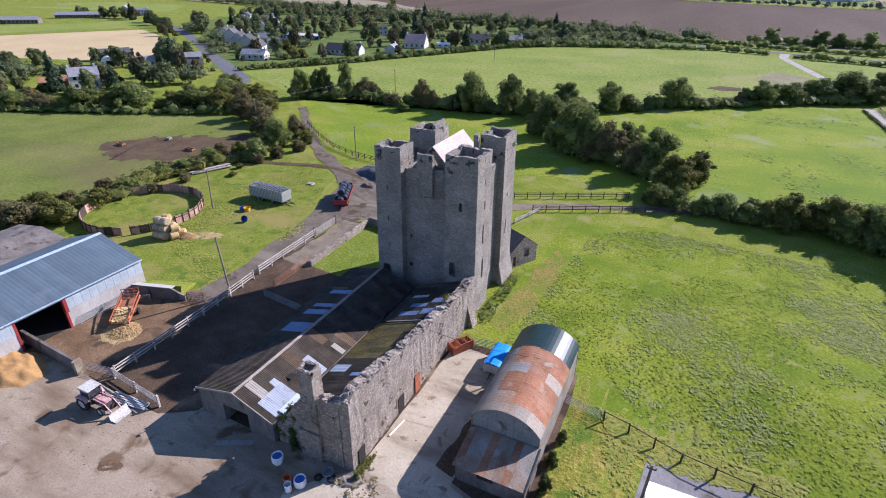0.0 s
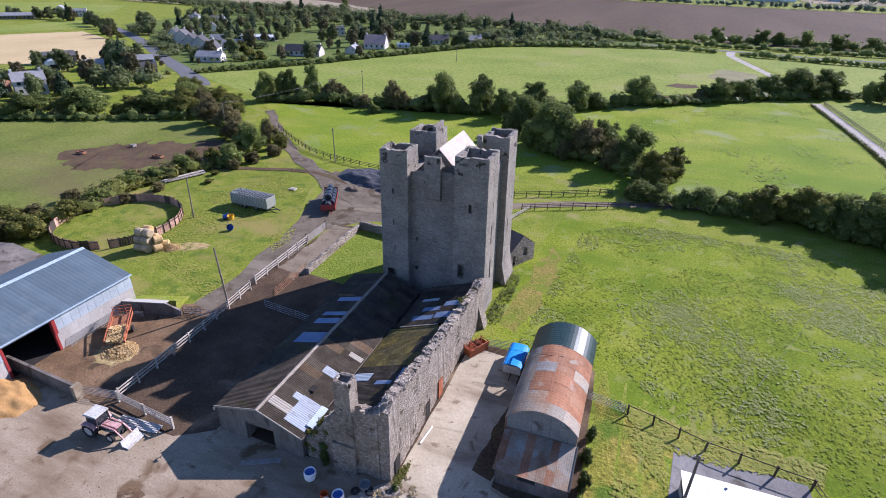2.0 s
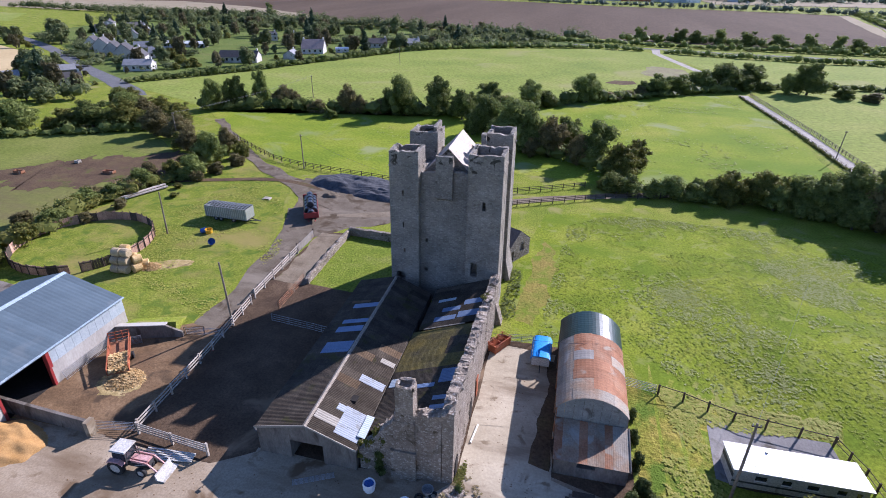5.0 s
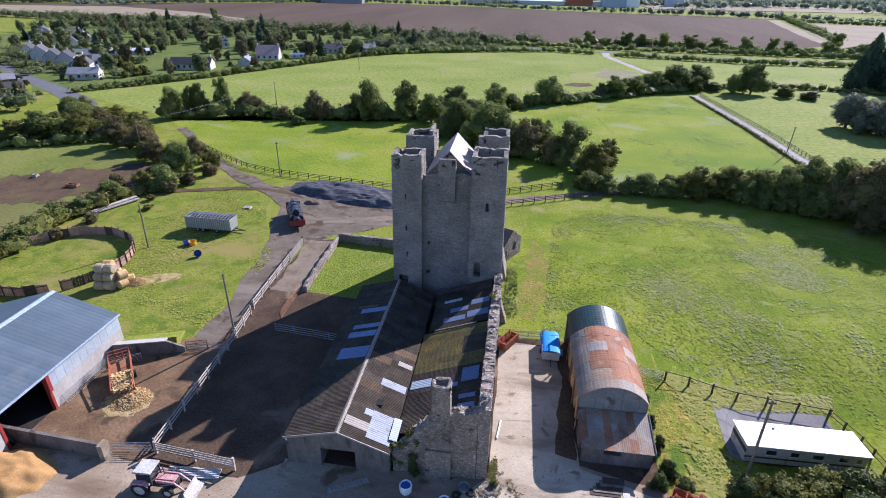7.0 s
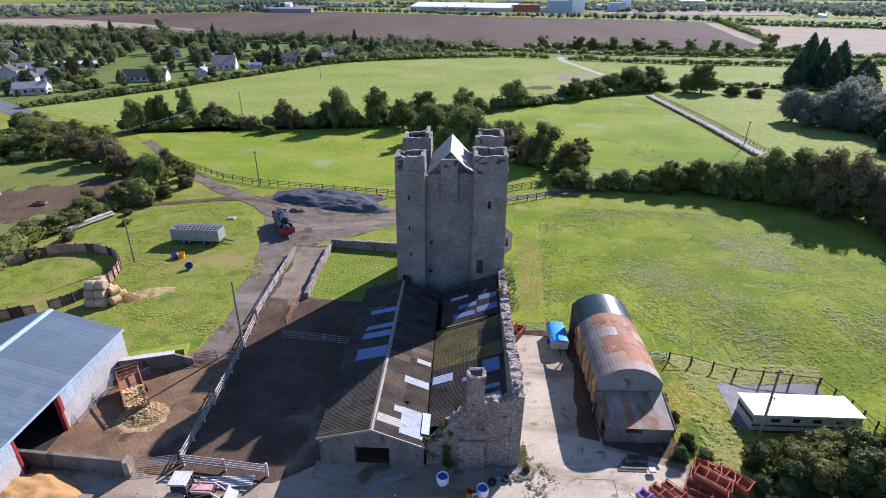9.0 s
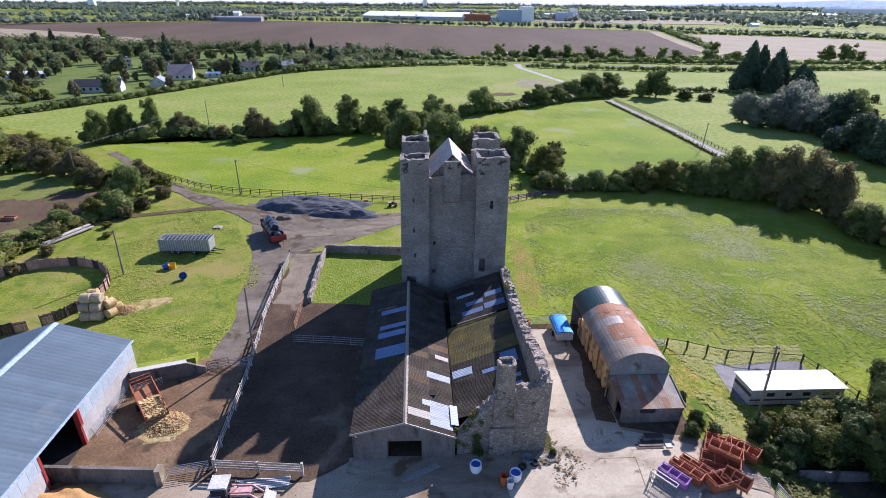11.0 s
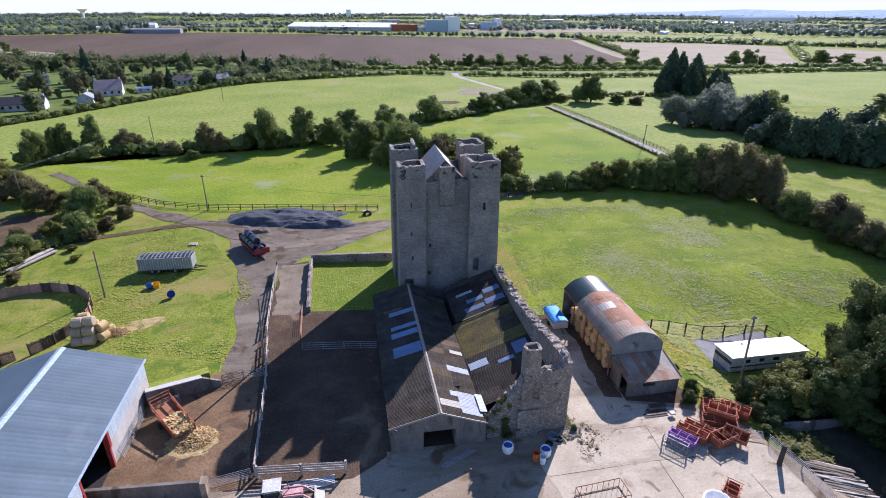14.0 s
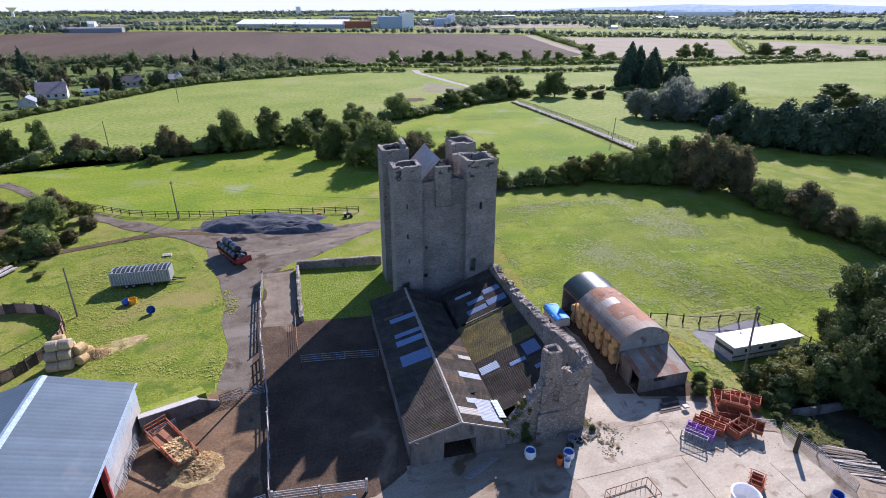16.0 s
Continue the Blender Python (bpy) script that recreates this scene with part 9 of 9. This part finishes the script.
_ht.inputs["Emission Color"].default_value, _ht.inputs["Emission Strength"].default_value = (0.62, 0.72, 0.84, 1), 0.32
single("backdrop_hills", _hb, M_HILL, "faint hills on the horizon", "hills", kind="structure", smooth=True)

# bright hazy sky low over the horizon
M_HAZE = bpy.data.materials.new("hazy white sky")
M_HAZE.use_nodes = True
_ht = M_HAZE.node_tree.nodes["Principled BSDF"]
_ht.inputs["Base Color"].default_value, _ht.inputs["Roughness"].default_value = (0.1, 0.1, 0.1, 1), 1.0
_ht.inputs["Emission Color"].default_value, _ht.inputs["Emission Strength"].default_value = (0.93, 0.97, 1.0, 1), 0.5
_hb = bmesh.new()
_prev = None
for _k in range(41):
    _az = radians(-75 + 145 * _k / 40)
    _p = Vector((4780 * math.sin(_az), 4780 * math.cos(_az), -30))
    _cur = (_hb.verts.new(_p), _hb.verts.new(_p + Vector((0, 0, 330))))
    if _prev:
        _hb.faces.new((_prev[0], _cur[0], _cur[1], _prev[1]))
    _prev = _cur
single("backdrop_sky", _hb, M_HAZE, "white hazy sky above the horizon", "sky", kind="structure", smooth=True)

# ---- weeds and tufts ----
def clods(name, count, poly, size, seed, mat, label, lift=0.035):
    """Small lumps of mud lying in loose drifts."""
    rng = random.Random(seed)
    xs, ys = [p[0] for p in poly], [p[1] for p in poly]
    verts, faces = [], []
    done = 0
    for _ in range(count * 40):
        if done >= count:
            break
        x, y = rng.uniform(min(xs), max(xs)), rng.uniform(min(ys), max(ys))
        if noise.noise((x * 0.3 + seed, y * 0.3, 1)) < rng.uniform(-0.1, 0.6) or not inside(x, y, poly):
            continue
        done += 1
        r = size * rng.uniform(0.3, 1.0) ** 1.5
        o = len(verts)
        for k in range(5):
            a = k * math.tau / 5 + rng.uniform(-0.4, 0.4)
            q = r * rng.uniform(0.6, 1.2)
            verts.append((x + q * math.cos(a) * 1.4, y + q * math.sin(a), lift - 0.005))
        verts.append((x + rng.uniform(-0.2, 0.2) * r, y, lift + r * rng.uniform(0.25, 0.6)))
        faces += [(o + k, o + (k + 1) % 5, o + 5) for k in range(5)]
    me = bpy.data.meshes.new(name)
    me.from_pydata(verts, [], faces)
    me.materials.append(mat)
    return tagged(new(name, me), label, "mud", kind="stuff")


def weeds(name, count, poly, size, seed, label, mat=None, clump=0.5, height=0.5):
    """Low clumps of weeds in loose drifts."""
    rng = random.Random(seed)
    xs, ys = [p[0] for p in poly], [p[1] for p in poly]
    lobes = []
    for _ in range(count * 30):
        if len(lobes) >= count:
            break
        x, y = rng.uniform(min(xs), max(xs)), rng.uniform(min(ys), max(ys))
        d = noise.noise((x * 0.07 + seed, y * 0.07, 1)) + 0.6 * noise.noise((x * 0.25, y * 0.25 + seed, 2))
        if d < clump * rng.random() or not inside(x, y, poly):
            continue
        s = size * rng.uniform(0.4, 1.3)
        lobes.append((x, y, gz(x, y) + s * 0.1, s, s, s * height))
    verts, faces = [], []
    for x, y, z, s, _, h in lobes:
        for k in range(5):
            a = rng.uniform(0, math.tau)
            dx, dy = math.cos(a), math.sin(a)
            o = len(verts)
            px, py = x + rng.uniform(-0.4, 0.4) * s, y + rng.uniform(-0.4, 0.4) * s
            w, l = s * rng.uniform(0.12, 0.22), s * rng.uniform(0.5, 0.9)
            h0 = z + h * rng.uniform(0.3, 0.9)
            h1 = h0 + h * rng.uniform(-0.3, 0.35)
            verts += [(px - dy * w, py + dx * w, h0), (px + dy * w, py - dx * w, h0), (px + dx * l + dy * w, py + dy * l - dx * w, h1), (px + dx * l - dy * w, py + dy * l + dx * w, h1)]
            faces.append((o, o + 1, o + 2, o + 3))
    me = bpy.data.meshes.new(name)
    me.from_pydata(verts, [], faces)
    me.materials.append(mat or M_WEED)
    return tagged(new(name, me), label, "weeds", kind="stuff")


M_DRYW = leafage("dry brown weeds", [(0.12, 0.10, 0.05), (0.19, 0.155, 0.08), (0.26, 0.21, 0.115), (0.17, 0.18, 0.06)], 0.15, spec=0.03)
M_SWARD = leafage("pasture sward", [(0.092, 0.142, 0.016), (0.135, 0.182, 0.02), (0.19, 0.218, 0.032), (0.25, 0.252, 0.06)], 0.2, spec=0.03)
FIELD_R = [(-17, 51), (-6, 52), (0, 46), (15, 45), (18, 36), (52, 42), (50, 64), (36, 80), (22, 92), (-6, 93), (-14, 86)]
weeds("field_weeds", 9000, FIELD_R, 0.27, 3, "patches of thistles and docks in the pasture", None, 1.4, 0.3)
weeds("pasture_tufts", 11000, FIELD_R, 0.2, 15, "tufts of longer green grass in the pasture", M_SWARD, -0.2, 0.4)
weeds("rough_grass_tufts", 2600, [(-7, 49), (-6.2, 29), (-2, 26), (1.5, 30), (0, 41), (14, 42.5), (15, 45), (-4, 45)], 0.32, 5, "long dry tufts of grass", M_TUFT, -0.3, 0.25)
weeds("paddock_weeds", 5200, [(-98, 60), (-60, 45), (-59, 64), (-66, 78), (-76, 94), (-95, 84)], 0.2, 7, "tufts of grass in the paddock", M_TUFT, 0.3, 0.35)
weeds("middle_field_weeds", 1600, [(-28, 114), (0, 110), (45, 114), (48, 215), (10, 205), (-20, 185), (-60, 155), (-90, 150)], 0.4, 9, "tufts and weeds in the far pasture", None, 0.7, 0.3)
weeds("wall_weeds", 110, [(-22.5, 27), (-21.9, 27), (-21.8, 47), (-22.4, 47)], 0.24, 11, "weeds along the foot of the ruined wall", M_LEAFY, -0.2, 0.8)
weeds("wall_weeds", 200, [(-22.3, 54), (-20.4, 54), (-20.2, 66), (-21.8, 68)], 0.34, 13, "nettles at the foot of the tower", M_LEAF, -0.6, 0.8)

weeds("corner_weeds", 70, [(-24.0, 25.4), (-20.6, 22.6), (-19.6, 26.4), (-21.2, 28.4), (-22.8, 27.4)], 0.3, 17, "dry weeds round the fallen corner of the ruin", M_DRYW, -0.8, 0.6)
weeds("gate_weeds", 420, [(-2.2, 23), (-1.6, 19.2), (2.2, 18.6), (3.6, 22.4), (0.6, 24)], 0.34, 19, "yellowish weeds behind the yard gate", M_LEAFY, -0.8, 0.9)
clods("lane_clods", 420, [(-24, 22), (-4, 18), (-7, 27), (-14.5, 29.5), (-15, 47), (-22, 47), (-22, 27)], 0.075, 3, M_PEN, "dark lumps of mud on the pale concrete")
clods("yard_clods", 520, [(-58, 4), (-24, 4), (-26, 25), (-44, 26), (-58, 24.6)], 0.085, 5, M_PEN, "dark lumps of mud on the farmyard concrete", 0.024)
clods("corner_clods", 160, [(-24.4, 25.4), (-22.0, 22.6), (-18.4, 25), (-20.0, 28.4), (-22.2, 27.6)], 0.12, 7, M_PEN, "earth and rubble fallen from the ruin corner")
for _a, _b in (((-26.6, 21.3), (-15.9, 21.4)), ((-17.7, 26), (-14.2, 26)), ((-14.2, 26), (-14.5, 22.7)), ((-15.9, 21.4), (-6.6, 20.9)), ((-15.4, 21.4), (-15.8, 8)), ((-7.7, 18.4), (-7.5, 8))):
    strip("trim_joint", [_a, _b], [0.05, 0.05], 0.039, M_PEN, "dark mud-filled joint in the concrete", "joint", 3.0, 0.05)

# ivy over the broken end of the ruin
_rng = random.Random(5)
_lobes = [(-31.4 + 2.6 * _f, 27.3 + _rng.uniform(-0.15, 0.5), 0.5 + (1.6 + 3.4 * _f) * _rng.random(), 0.45, 0.3, 0.5) for _f in [_k / 25 for _k in range(26)]]
_lobes += [(_x, _y, 6.35 + _rng.uniform(0, 0.25), 0.4, 0.35, 0.3) for _x, _y in ((-23.4, 47.6), (-23.6, 48.2), (-23.3, 48.7))]
tagged(new("wall_ivy", leaf_mesh("wall_ivy", _lobes, 2600, 0.15, 131, M_LEAFY, 0.6)), "green ivy hanging over the broken ruin wall", "ivy", kind="stuff")
